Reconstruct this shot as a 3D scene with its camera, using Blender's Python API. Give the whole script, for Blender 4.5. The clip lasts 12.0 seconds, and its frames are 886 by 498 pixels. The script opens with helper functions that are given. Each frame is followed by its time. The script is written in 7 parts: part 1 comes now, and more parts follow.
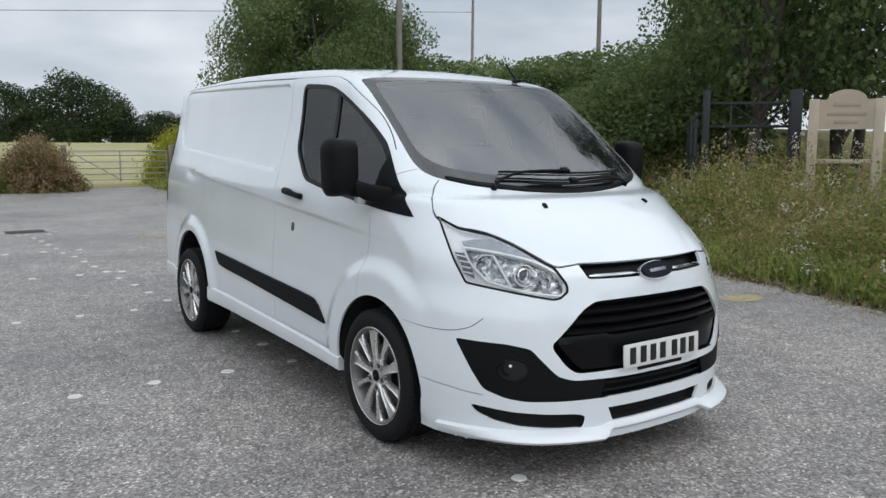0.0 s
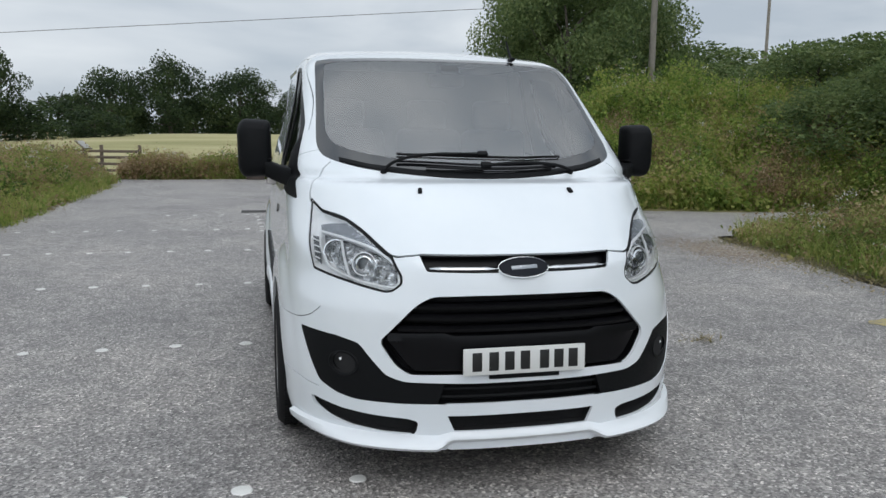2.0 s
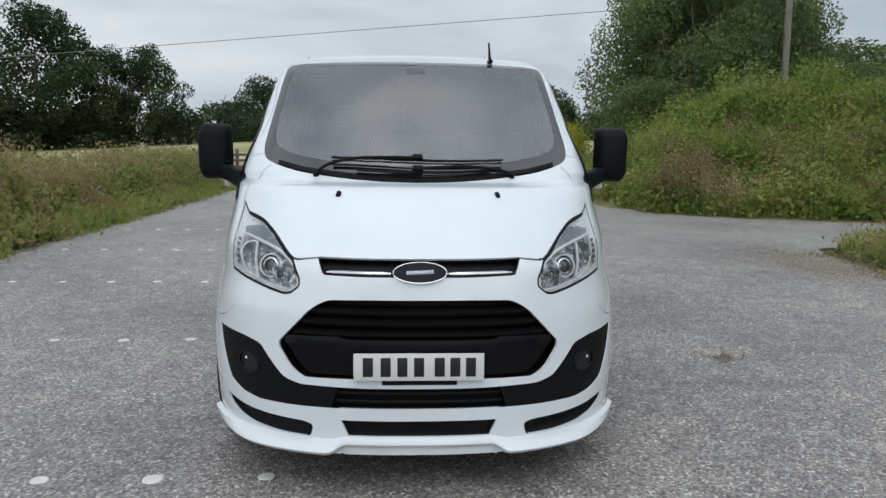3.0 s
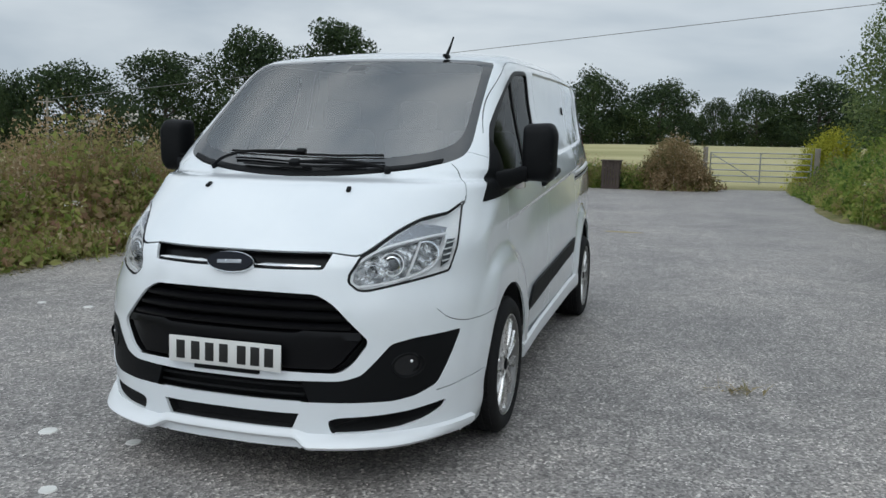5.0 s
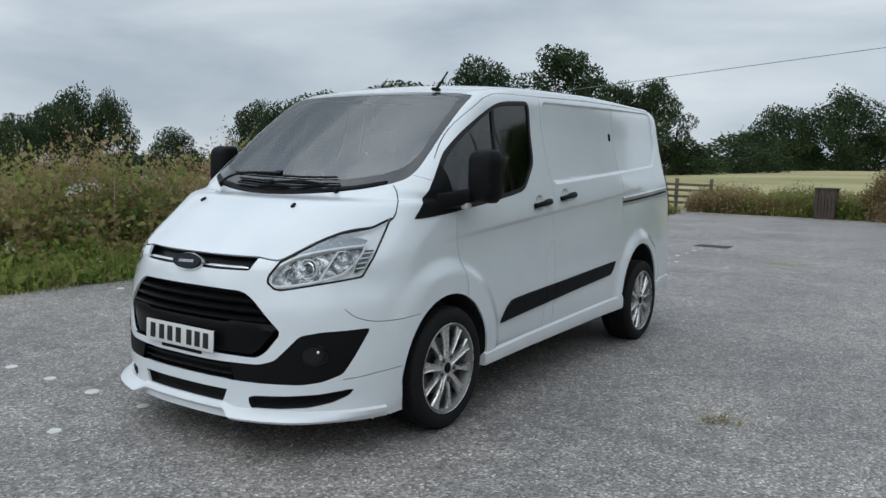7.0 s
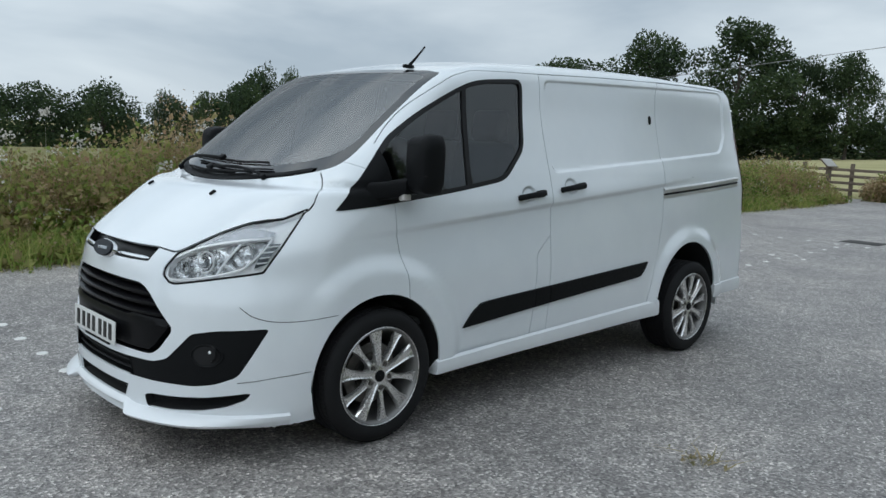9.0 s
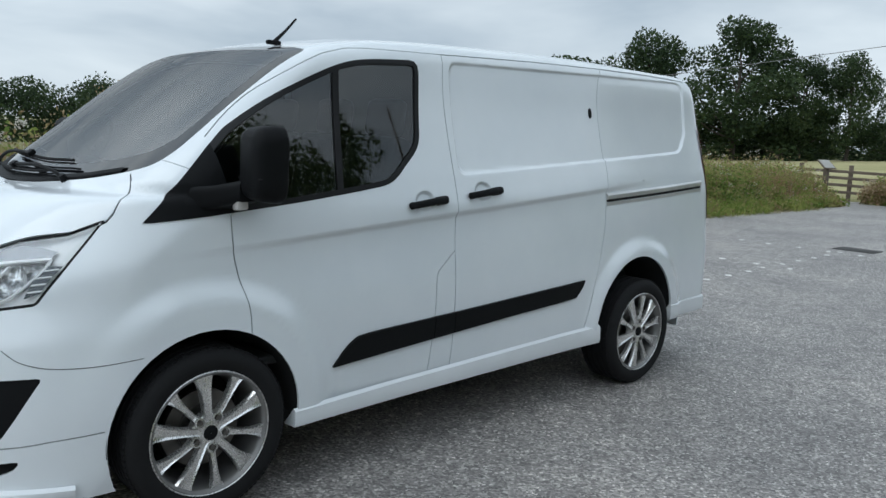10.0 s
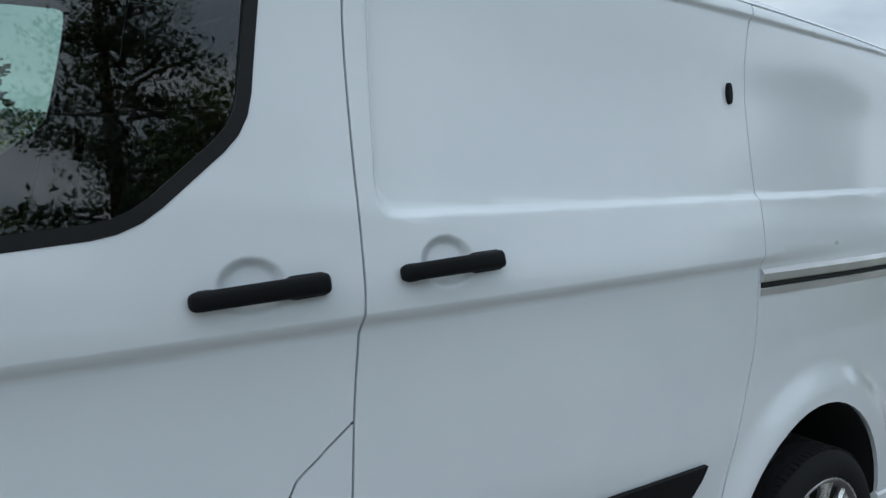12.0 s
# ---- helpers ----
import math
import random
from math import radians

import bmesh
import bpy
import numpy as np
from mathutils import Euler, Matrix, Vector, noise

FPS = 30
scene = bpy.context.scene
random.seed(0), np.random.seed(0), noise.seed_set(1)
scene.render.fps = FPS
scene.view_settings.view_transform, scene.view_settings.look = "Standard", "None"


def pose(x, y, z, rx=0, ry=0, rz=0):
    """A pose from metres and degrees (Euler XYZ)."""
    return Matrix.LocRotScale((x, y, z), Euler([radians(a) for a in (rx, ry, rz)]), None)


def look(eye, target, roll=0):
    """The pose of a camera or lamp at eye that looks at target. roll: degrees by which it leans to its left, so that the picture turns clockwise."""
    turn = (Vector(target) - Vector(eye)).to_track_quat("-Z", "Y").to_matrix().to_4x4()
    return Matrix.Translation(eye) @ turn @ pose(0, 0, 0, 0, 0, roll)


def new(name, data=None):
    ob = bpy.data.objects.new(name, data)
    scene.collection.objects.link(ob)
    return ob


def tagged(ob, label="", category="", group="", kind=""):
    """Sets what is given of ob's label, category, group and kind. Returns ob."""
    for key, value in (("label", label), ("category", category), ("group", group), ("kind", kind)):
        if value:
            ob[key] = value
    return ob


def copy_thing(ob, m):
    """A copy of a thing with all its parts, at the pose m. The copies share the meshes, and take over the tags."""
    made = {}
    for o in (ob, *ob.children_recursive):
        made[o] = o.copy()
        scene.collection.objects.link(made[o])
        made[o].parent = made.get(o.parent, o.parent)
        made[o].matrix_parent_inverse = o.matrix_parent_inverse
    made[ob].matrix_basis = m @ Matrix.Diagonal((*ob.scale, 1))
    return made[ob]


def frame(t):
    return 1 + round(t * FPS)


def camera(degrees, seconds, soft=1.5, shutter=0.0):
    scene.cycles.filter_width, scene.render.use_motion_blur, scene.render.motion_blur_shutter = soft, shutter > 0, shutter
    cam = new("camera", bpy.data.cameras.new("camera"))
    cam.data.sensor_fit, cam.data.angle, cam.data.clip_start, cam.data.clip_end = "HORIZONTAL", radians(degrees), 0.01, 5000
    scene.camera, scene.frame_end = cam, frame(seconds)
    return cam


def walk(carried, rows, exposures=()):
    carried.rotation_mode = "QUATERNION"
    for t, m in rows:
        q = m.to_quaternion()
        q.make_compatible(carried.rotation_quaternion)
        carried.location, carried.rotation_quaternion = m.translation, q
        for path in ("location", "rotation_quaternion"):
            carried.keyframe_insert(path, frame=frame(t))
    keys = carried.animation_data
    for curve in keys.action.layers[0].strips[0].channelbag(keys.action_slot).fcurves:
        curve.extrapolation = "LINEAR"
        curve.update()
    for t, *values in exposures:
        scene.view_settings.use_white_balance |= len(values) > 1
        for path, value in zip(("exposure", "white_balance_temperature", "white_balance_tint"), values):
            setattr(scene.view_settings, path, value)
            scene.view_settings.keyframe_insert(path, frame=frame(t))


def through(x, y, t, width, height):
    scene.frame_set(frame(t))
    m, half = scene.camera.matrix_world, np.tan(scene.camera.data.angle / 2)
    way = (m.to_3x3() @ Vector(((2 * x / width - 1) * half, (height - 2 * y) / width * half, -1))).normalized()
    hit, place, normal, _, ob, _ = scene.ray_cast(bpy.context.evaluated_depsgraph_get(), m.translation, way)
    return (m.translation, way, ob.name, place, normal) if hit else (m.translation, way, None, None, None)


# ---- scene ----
cam = camera(57.9, 12.0)
PATH = [
    (0, (-2.931, -3.415, 1.486), (-1.792, -1.79, 1.232), 0.2),
    (0.5, (-2.516, -3.678, 1.484), (-1.53, -1.958, 1.22), 0.3),
    (1, (-2.054, -3.792, 1.459), (-1.235, -1.988, 1.189), 0.5),
    (1.5, (-1.561, -3.942, 1.444), (-0.922, -2.067, 1.172), 0.5),
    (2, (-1.076, -4.01, 1.434), (-0.612, -2.083, 1.162), 0.6),
    (2.5, (-0.579, -4.069, 1.437), (-0.296, -2.108, 1.169), 0.5),
    (3, (-0.086, -4.109, 1.439), (0.02, -2.129, 1.174), 0.6),
    (3.2, (0.122, -4.09, 1.421), (0.152, -2.107, 1.161), 0.7),
    (4.8, (1.591, -3.841, 1.41), (1.077, -1.925, 1.149), 1),
    (5, (1.765, -3.795, 1.413), (1.181, -1.9, 1.153), 1.1),
    (5.5, (2.156, -3.611, 1.409), (1.405, -1.775, 1.156), 1.2),
    (6, (2.566, -3.475, 1.423), (1.674, -1.701, 1.183), 1.5),
    (6.5, (2.927, -3.492, 1.439), (1.919, -1.78, 1.214), 1.6),
    (7, (3.287, -3.566, 1.445), (2.175, -1.917, 1.232), 1.5),
    (7.2, (3.436, -3.56, 1.437), (2.283, -1.939, 1.226), 1.5),
    (8.8, (3.898, -2.588, 1.533), (2.477, -1.208, 1.255), 2.2),
    (9, (3.902, -2.424, 1.521), (2.466, -1.06, 1.241), 2.2),
    (9.5, (3.804, -1.954, 1.512), (2.358, -0.602, 1.226), 2.3),
    (10, (3.684, -1.406, 1.522), (2.245, -0.047, 1.238), 2.6),
    (10.5, (3.414, -0.87, 1.509), (1.991, 0.51, 1.24), 2.9),
    (11, (3.047, -0.344, 1.492), (1.606, 1.024, 1.263), 2.6),
    (11.5, (2.562, 0.127, 1.492), (1.034, 1.402, 1.299), 2.8),
    (12, (2.108, 0.585, 1.422), (0.504, 1.763, 1.221), 4.4),
]
TONE = [(0, 0.24, 6500, 10), (2.5, 0.14, 6450, 9), (5.5, 0.05, 6330, 7), (7.2, 0.02, 6260, 7), (9.5, 0.13, 6150, 5), (10.9, 0.25, 6080, 5), (12, 0.15, 6000, 5)]
walk(cam, [(t, look(eye, target, roll)) for t, eye, target, roll in PATH], TONE)

SKY_STRENGTH = 1.0

# ---- light ----
world = bpy.data.worlds.new("overcast_sky")
scene.world = world
world.use_nodes = True
wn, wl = world.node_tree.nodes, world.node_tree.links
SUN_UP, SUN_TURN = radians(42), radians(180)
sky = wn.new("ShaderNodeTexSky")
sky.sky_type, sky.sun_disc, sky.sun_elevation, sky.sun_rotation = "NISHITA", False, SUN_UP, SUN_TURN
dull = wn.new("ShaderNodeHueSaturation")
dull.inputs["Saturation"].default_value, dull.inputs["Value"].default_value = 0.35, 0.1
wl.new(sky.outputs[0], dull.inputs["Color"])
place = wn.new("ShaderNodeTexCoord")
flat = wn.new("ShaderNodeMapping")
flat.inputs["Scale"].default_value = (1.6, 1.6, 5.5)
wl.new(place.outputs["Generated"], flat.inputs[0])
cloud = wn.new("ShaderNodeTexNoise")
cloud.inputs["Scale"].default_value, cloud.inputs["Detail"].default_value, cloud.inputs["Roughness"].default_value = 1.5, 5.0, 0.5
cloud.inputs["Distortion"].default_value = 0.3
wl.new(flat.outputs[0], cloud.inputs[0])
shades = wn.new("ShaderNodeValToRGB")
shades.color_ramp.elements[0].position, shades.color_ramp.elements[0].color = 0.34, (0.40, 0.46, 0.53, 1)
shades.color_ramp.elements[1].position, shades.color_ramp.elements[1].color = 0.66, (0.72, 0.76, 0.80, 1)
wl.new(cloud.outputs[0], shades.inputs[0])
glow = wn.new("ShaderNodeVectorMath")  # the cloud is thinner, so brighter, high up towards the sun
glow.operation = "DOT_PRODUCT"
glow.inputs[1].default_value = (0.0, -0.62, 0.78)
wl.new(place.outputs["Generated"], glow.inputs[0])
lift = wn.new("ShaderNodeMapRange")
lift.interpolation_type = "SMOOTHSTEP"
lift.inputs[1].default_value, lift.inputs[2].default_value, lift.inputs[3].default_value, lift.inputs[4].default_value = -0.35, 1.0, 1.0, 1.7
wl.new(glow.outputs["Value"], lift.inputs[0])
brighter = wn.new("ShaderNodeVectorMath")
brighter.operation = "SCALE"
wl.new(shades.outputs[0], brighter.inputs[0])
wl.new(lift.outputs[0], brighter.inputs["Scale"])
both = wn.new("ShaderNodeMix")
both.data_type = "RGBA"
both.inputs[0].default_value = 0.9
wl.new(dull.outputs[0], both.inputs[6])
wl.new(brighter.outputs[0], both.inputs[7])
back = wn["Background"]
back.inputs["Strength"].default_value = SKY_STRENGTH
wl.new(both.outputs[2], back.inputs[0])

sun = new("sun", bpy.data.lights.new("sun", "SUN"))
sun.data.energy, sun.data.angle, sun.data.color = 0.5, radians(45), (1.0, 0.97, 0.93)
sun.matrix_world = look((0, 0, 30), (30 * math.cos(SUN_UP) * math.sin(-SUN_TURN) * -1, 30 * math.cos(SUN_UP) * math.cos(SUN_TURN) * -1, 0))


# ---- materials ----
def material(name, colour, rough=0.5, metal=0.0, coat=0.0, spec=0.5):
    m = bpy.data.materials.new(name)
    m.use_nodes = True
    b = m.node_tree.nodes["Principled BSDF"]
    b.inputs["Base Color"].default_value = (*colour, 1)
    b.inputs["Roughness"].default_value, b.inputs["Metallic"].default_value = rough, metal
    b.inputs["Coat Weight"].default_value, b.inputs["Coat Roughness"].default_value = coat, 0.04
    b.inputs["Specular IOR Level"].default_value = spec
    return m


def nodes_of(m):
    return m.node_tree.nodes, m.node_tree.links, m.node_tree.nodes["Principled BSDF"]


def noise_node(m, scale, detail=4.0, rough=0.6, coords="Object", stretch=None):
    n, l, _ = nodes_of(m)
    t = n.new("ShaderNodeTexCoord")
    x = n.new("ShaderNodeTexNoise")
    x.inputs["Scale"].default_value, x.inputs["Detail"].default_value, x.inputs["Roughness"].default_value = scale, detail, rough
    out = t.outputs[coords]
    if stretch:
        g = n.new("ShaderNodeMapping")
        g.inputs["Scale"].default_value = stretch
        l.new(out, g.inputs[0])
        out = g.outputs[0]
    l.new(out, x.inputs[0])
    return x


def ramp(m, source, stops):
    n, l, _ = nodes_of(m)
    r = n.new("ShaderNodeValToRGB")
    e = r.color_ramp.elements
    while len(e) < len(stops):
        e.new(0.5)
    for k, (p, c) in enumerate(stops):
        e[k].position, e[k].color = p, (*c, 1)
    l.new(source, r.inputs[0])
    return r.outputs[0]


def mixed(m, kind, amount, a, b):
    n, l, _ = nodes_of(m)
    x = n.new("ShaderNodeMix")
    x.data_type, x.blend_type = "RGBA", kind
    for socket, value in ((x.inputs[0], amount), (x.inputs[6], a), (x.inputs[7], b)):
        if isinstance(value, (int, float)):
            socket.default_value = value
        elif isinstance(value, tuple):
            socket.default_value = (*value, 1)
        else:
            l.new(value, socket)
    return x.outputs[2]


def bump(m, source, strength=0.3, distance=0.01):
    n, l, b = nodes_of(m)
    k = n.new("ShaderNodeBump")
    k.inputs["Strength"].default_value, k.inputs["Distance"].default_value = strength, distance
    l.new(source, k.inputs["Height"])
    l.new(k.outputs[0], b.inputs["Normal"])
    return k


def colour_in(m, source):
    n, l, b = nodes_of(m)
    l.new(source, b.inputs["Base Color"])


def rough_in(m, source, lo, hi):
    n, l, b = nodes_of(m)
    r = n.new("ShaderNodeMapRange")
    r.inputs[3].default_value, r.inputs[4].default_value = lo, hi
    l.new(source, r.inputs[0])
    l.new(r.outputs[0], b.inputs["Roughness"])


def plain(name, colour, rough=0.5, metal=0.0, coat=0.0, grain=60.0, depth=0.15, vary=0.12, spec=0.5):
    """A plain surface with a little unevenness of tone, gloss and relief."""
    m = material(name, colour, rough, metal, coat, spec)
    big, fine = noise_node(m, 2.3, 3), noise_node(m, grain, 3)
    dark = tuple(c * (1 - vary) for c in colour)
    colour_in(m, ramp(m, big.outputs[0], [(0.3, dark), (0.7, colour)]))
    rough_in(m, fine.outputs[0], max(rough - 0.06, 0.02), min(rough + 0.08, 1))
    if depth:
        bump(m, fine.outputs[0], depth, 0.002)
    return m


def glass(name, tint, dark, sheen=1.0):
    """A thin pane: what lies behind shows through a tint, over a mirror-like gloss."""
    m = bpy.data.materials.new(name)
    m.use_nodes = True
    n, l = m.node_tree.nodes, m.node_tree.links
    n.remove(n["Principled BSDF"])
    t, g, x, fr = n.new("ShaderNodeBsdfTransparent"), n.new("ShaderNodeBsdfGlossy"), n.new("ShaderNodeMixShader"), n.new("ShaderNodeFresnel")
    t.inputs[0].default_value = (*tint, 1)
    g.inputs[0].default_value, g.inputs[1].default_value = (sheen, sheen, sheen, 1), 0.015
    fr.inputs[0].default_value = dark
    l.new(fr.outputs[0], x.inputs[0])
    l.new(t.outputs[0], x.inputs[1])
    l.new(g.outputs[0], x.inputs[2])
    l.new(x.outputs[0], n["Material Output"].inputs[0])
    return m


def foliage(name, stops, rough=0.6, through=0.25, patch=0.5):
    """Leaves: each one takes its own tone, and larger patches lean one way."""
    m = material(name, stops[0][1], rough, spec=0.3)
    n, l, b = nodes_of(m)
    g = n.new("ShaderNodeNewGeometry")
    big = noise_node(m, patch, 2, 0.5)
    a = n.new("ShaderNodeMath")
    a.operation = "MULTIPLY_ADD"
    a.inputs[1].default_value, a.inputs[2].default_value = 0.42, -0.22
    l.new(g.outputs["Random Per Island"], a.inputs[0])
    s = n.new("ShaderNodeMath")
    s.operation = "MULTIPLY_ADD"
    s.inputs[1].default_value = 1.0
    l.new(big.outputs[0], s.inputs[0])
    l.new(a.outputs[0], s.inputs[2])
    c = ramp(m, s.outputs[0], stops)
    l.new(c, b.inputs["Base Color"])
    tr, mx = n.new("ShaderNodeBsdfTranslucent"), n.new("ShaderNodeMixShader")
    l.new(c, tr.inputs[0])
    mx.inputs[0].default_value = through
    l.new(b.outputs[0], mx.inputs[1])
    l.new(tr.outputs[0], mx.inputs[2])
    l.new(mx.outputs[0], n["Material Output"].inputs[0])
    return m


# ---- building ----
def mesh_of(name, verts, faces, smooth=False):
    me = bpy.data.meshes.new(name)
    verts, faces = np.asarray(verts, np.float32), [np.asarray(f, np.int32).reshape(-1, np.asarray(f).shape[-1]) for f in (faces if isinstance(faces, list) else [faces])]
    loops = np.concatenate([f.ravel() for f in faces])
    sizes = np.concatenate([np.full(len(f), f.shape[1], np.int32) for f in faces])
    me.vertices.add(len(verts))
    me.vertices.foreach_set("co", verts.ravel())
    me.loops.add(len(loops))
    me.loops.foreach_set("vertex_index", loops)
    me.polygons.add(len(sizes))
    me.polygons.foreach_set("loop_start", np.concatenate([[0], np.cumsum(sizes)[:-1]]).astype(np.int32))
    me.polygons.foreach_set("use_smooth", np.full(len(sizes), smooth, bool))
    me.update(calc_edges=True)
    me.validate()
    return me


def made(name, data, mat, parent=None, label=""):
    if isinstance(data, bmesh.types.BMesh):
        me = bpy.data.meshes.new(name)
        data.normal_update()
        data.to_mesh(me)
        data.free()
        data = me
    ob = new(name, data)
    if mat and not data.materials:
        data.materials.append(mat)
    if parent:
        ob.parent = parent
    if label:
        tagged(ob, label)
    return ob


part = made


def thing(name, m=None, label="", category="", group="", kind=""):
    e = new(name)
    e.empty_display_size = 0.1
    if m is not None:
        e.matrix_world = m
    return tagged(e, label, category, group, kind)


def shade(bm, angle=40):
    bm.normal_update()
    for f in bm.faces:
        f.smooth = True
    for e in bm.edges:
        if len(e.link_faces) == 2 and e.calc_face_angle(0) > radians(angle):
            e.smooth = False
    return bm


def box(size, at=(0, 0, 0), bevel=0.0, turn=(0, 0, 0), bm=None, steps=2):
    b = bmesh.new()
    bmesh.ops.create_cube(b, size=1)
    bmesh.ops.scale(b, vec=size, verts=b.verts)
    if bevel:
        bmesh.ops.bevel(b, geom=b.edges[:], offset=bevel, segments=steps, affect="EDGES", profile=0.5)
    bmesh.ops.transform(b, matrix=pose(*at, *turn), verts=b.verts)
    return joined(b, bm)


def joined(b, bm):
    shade(b)
    if bm is None:
        return b
    me = bpy.data.meshes.new("temporary")
    b.to_mesh(me)
    bm.from_mesh(me)
    bpy.data.meshes.remove(me)
    b.free()
    return bm


def rod(a, b, r, r2=None, sides=10, bm=None):
    a, b = Vector(a), Vector(b)
    k = bmesh.new()
    bmesh.ops.create_cone(k, cap_ends=True, segments=sides, radius1=r, radius2=r if r2 is None else r2, depth=(b - a).length)
    bmesh.ops.transform(k, matrix=Matrix.Translation((a + b) / 2) @ (b - a).to_track_quat("Z", "Y").to_matrix().to_4x4(), verts=k.verts)
    return joined(k, bm)


def tube(points, radius, sides=8, bm=None, closed=False):
    """A round tube along points; radius is a number or one per point."""
    pts = [Vector(p) for p in points]
    rad = radius if hasattr(radius, "__len__") else [radius] * len(pts)
    k = bmesh.new()
    rings = []
    for i, p in enumerate(pts):
        ahead = (pts[min(i + 1, len(pts) - 1)] - pts[max(i - 1, 0)]).normalized()
        q = ahead.to_track_quat("Z", "Y")
        rings.append([k.verts.new(p + q @ Vector((rad[i] * math.cos(2 * math.pi * j / sides), rad[i] * math.sin(2 * math.pi * j / sides), 0))) for j in range(sides)])
    for r1, r2 in zip(rings, rings[1:]):
        for j in range(sides):
            k.faces.new((r1[j], r1[(j + 1) % sides], r2[(j + 1) % sides], r2[j]))
    k.faces.new(rings[0][::-1])
    k.faces.new(rings[-1])
    return joined(k, bm)


def lathe(profile, sides=48, axis="X", bm=None, closed=True):
    """A ring turned from (radius, along) pairs about an axis."""
    k = bmesh.new()
    rings = []
    for j in range(sides):
        c, s = math.cos(2 * math.pi * j / sides), math.sin(2 * math.pi * j / sides)
        rings.append([k.verts.new((x, r * c, r * s) if axis == "X" else (r * c, r * s, x)) for r, x in profile])
    n = len(profile)
    for j in range(sides):
        a, b = rings[j], rings[(j + 1) % sides]
        for i in range(n if closed else n - 1):
            q = (a[i], a[(i + 1) % n], b[(i + 1) % n], b[i])
            k.faces.new(q)
    bmesh.ops.recalc_face_normals(k, faces=k.faces)
    return joined(k, bm)


def rounded(points, r, steps=4):
    """A closed outline with its corners rounded."""
    out, n = [], len(points)
    for i in range(n):
        a, b, c = (np.array(points[j % n], float) for j in (i - 1, i, i + 1))
        u, v = a - b, c - b
        lu, lv = np.linalg.norm(u), np.linalg.norm(v)
        d = min(r, lu * 0.45, lv * 0.45)
        p, q = b + u / lu * d, b + v / lv * d
        for s in np.linspace(0, 1, steps):
            out.append((1 - s) ** 2 * p + 2 * s * (1 - s) * b + s * s * q)
    return [tuple(x) for x in out]


def shrunk(points, d):
    """A closed outline moved inwards by d."""
    p = np.array(points, float)
    area = 0.5 * (p[:, 0] * np.roll(p[:, 1], -1) - np.roll(p[:, 0], -1) * p[:, 1]).sum()
    e = np.roll(p, -1, 0) - p
    n = np.stack([-e[:, 1], e[:, 0]], 1) / np.linalg.norm(e, axis=1)[:, None] * np.sign(area)
    m = n + np.roll(n, 1, 0)
    m = m / np.maximum((m * np.roll(n, 1, 0)).sum(1), 0.5)[:, None]
    return [tuple(x) for x in p + m * d]


def ribbon(points, width):
    """The closed outline of a line of a given width."""
    p = np.array(points, float)
    e = np.diff(p, axis=0)
    n = np.stack([-e[:, 1], e[:, 0]], 1) / np.linalg.norm(e, axis=1)[:, None]
    m = np.concatenate([n[:1], n[:-1] + n[1:], n[-1:]])
    m = m / np.linalg.norm(m, axis=1)[:, None] * width / 2
    return [tuple(x) for x in np.concatenate([p + m, (p - m)[::-1]])]


def smooth_line(points, steps=5):
    p = np.array(points, float)
    q = np.concatenate([2 * p[:1] - p[1:2], p, 2 * p[-1:] - p[-2:-1]])
    out = []
    for i in range(1, len(q) - 2):
        for s in np.linspace(0, 1, steps, endpoint=False):
            out.append(0.5 * (2 * q[i] + (q[i + 1] - q[i - 1]) * s + (2 * q[i - 1] - 5 * q[i] + 4 * q[i + 1] - q[i + 2]) * s**2
                              + (3 * q[i] - q[i - 1] - 3 * q[i + 1] + q[i + 2]) * s**3))
    return [tuple(x) for x in out] + [tuple(p[-1])]


# ---- the van's outer surface as functions (front axle at y = 0, rear at 2.933) ----
VAN_X = -0.008
RIDE = 0.03  # the body stands this much higher on its wheels


def spline(xs, ys):
    xs, ys = np.array(xs, float), np.array(ys, float)
    d = np.diff(ys) / np.diff(xs)
    m = np.concatenate([[d[0]], np.where(d[:-1] * d[1:] > 0, 2 * d[:-1] * d[1:] / (d[:-1] + d[1:] + 1e-12), 0), [d[-1]]])

    def at(x):
        x = np.clip(x, xs[0], xs[-1])
        i = np.clip(np.searchsorted(xs, x) - 1, 0, len(xs) - 2)
        h = xs[i + 1] - xs[i]
        s = (x - xs[i]) / h
        return ((2 * s**3 - 3 * s**2 + 1) * ys[i] + (s**3 - 2 * s**2 + s) * h * m[i]
                + (3 * s**2 - 2 * s**3) * ys[i + 1] + (s**3 - s**2) * h * m[i + 1])
    return at


NOSE = spline([0.1, 0.2, 0.36, 0.52, 0.66, 0.80, 0.88, 0.93, 0.98, 1.07, 1.17, 1.205, 1.225, 1.26, 1.40, 1.60, 1.80, 1.90, 2.05],
              [-1.0, -1.01, -1.015, -1.01, -1.005, -0.985, -0.965, -0.935, -0.88, -0.765, -0.62, -0.545, -0.44, -0.375, -0.187, 0.062, 0.315, 0.407, 0.617])
SWEEP = spline([0.1, 0.5, 0.70, 0.85, 1.0, 1.13, 1.20, 1.27, 1.37, 1.6, 1.82, 2.0], [1.01, 1.01, 1.09, 1.21, 1.12, 0.93, 0.75, 0.50, 0.42, 0.36, 0.33, 0.3])
FLANK = spline([0.1, 0.3, 0.5, 0.7, 0.9, 1.05, 1.15, 1.28, 1.38, 1.65, 1.82, 1.92, 2.05],
               [0.905, 0.92, 0.932, 0.932, 0.918, 0.91, 0.904, 0.88, 0.853, 0.79, 0.764, 0.741, 0.696])
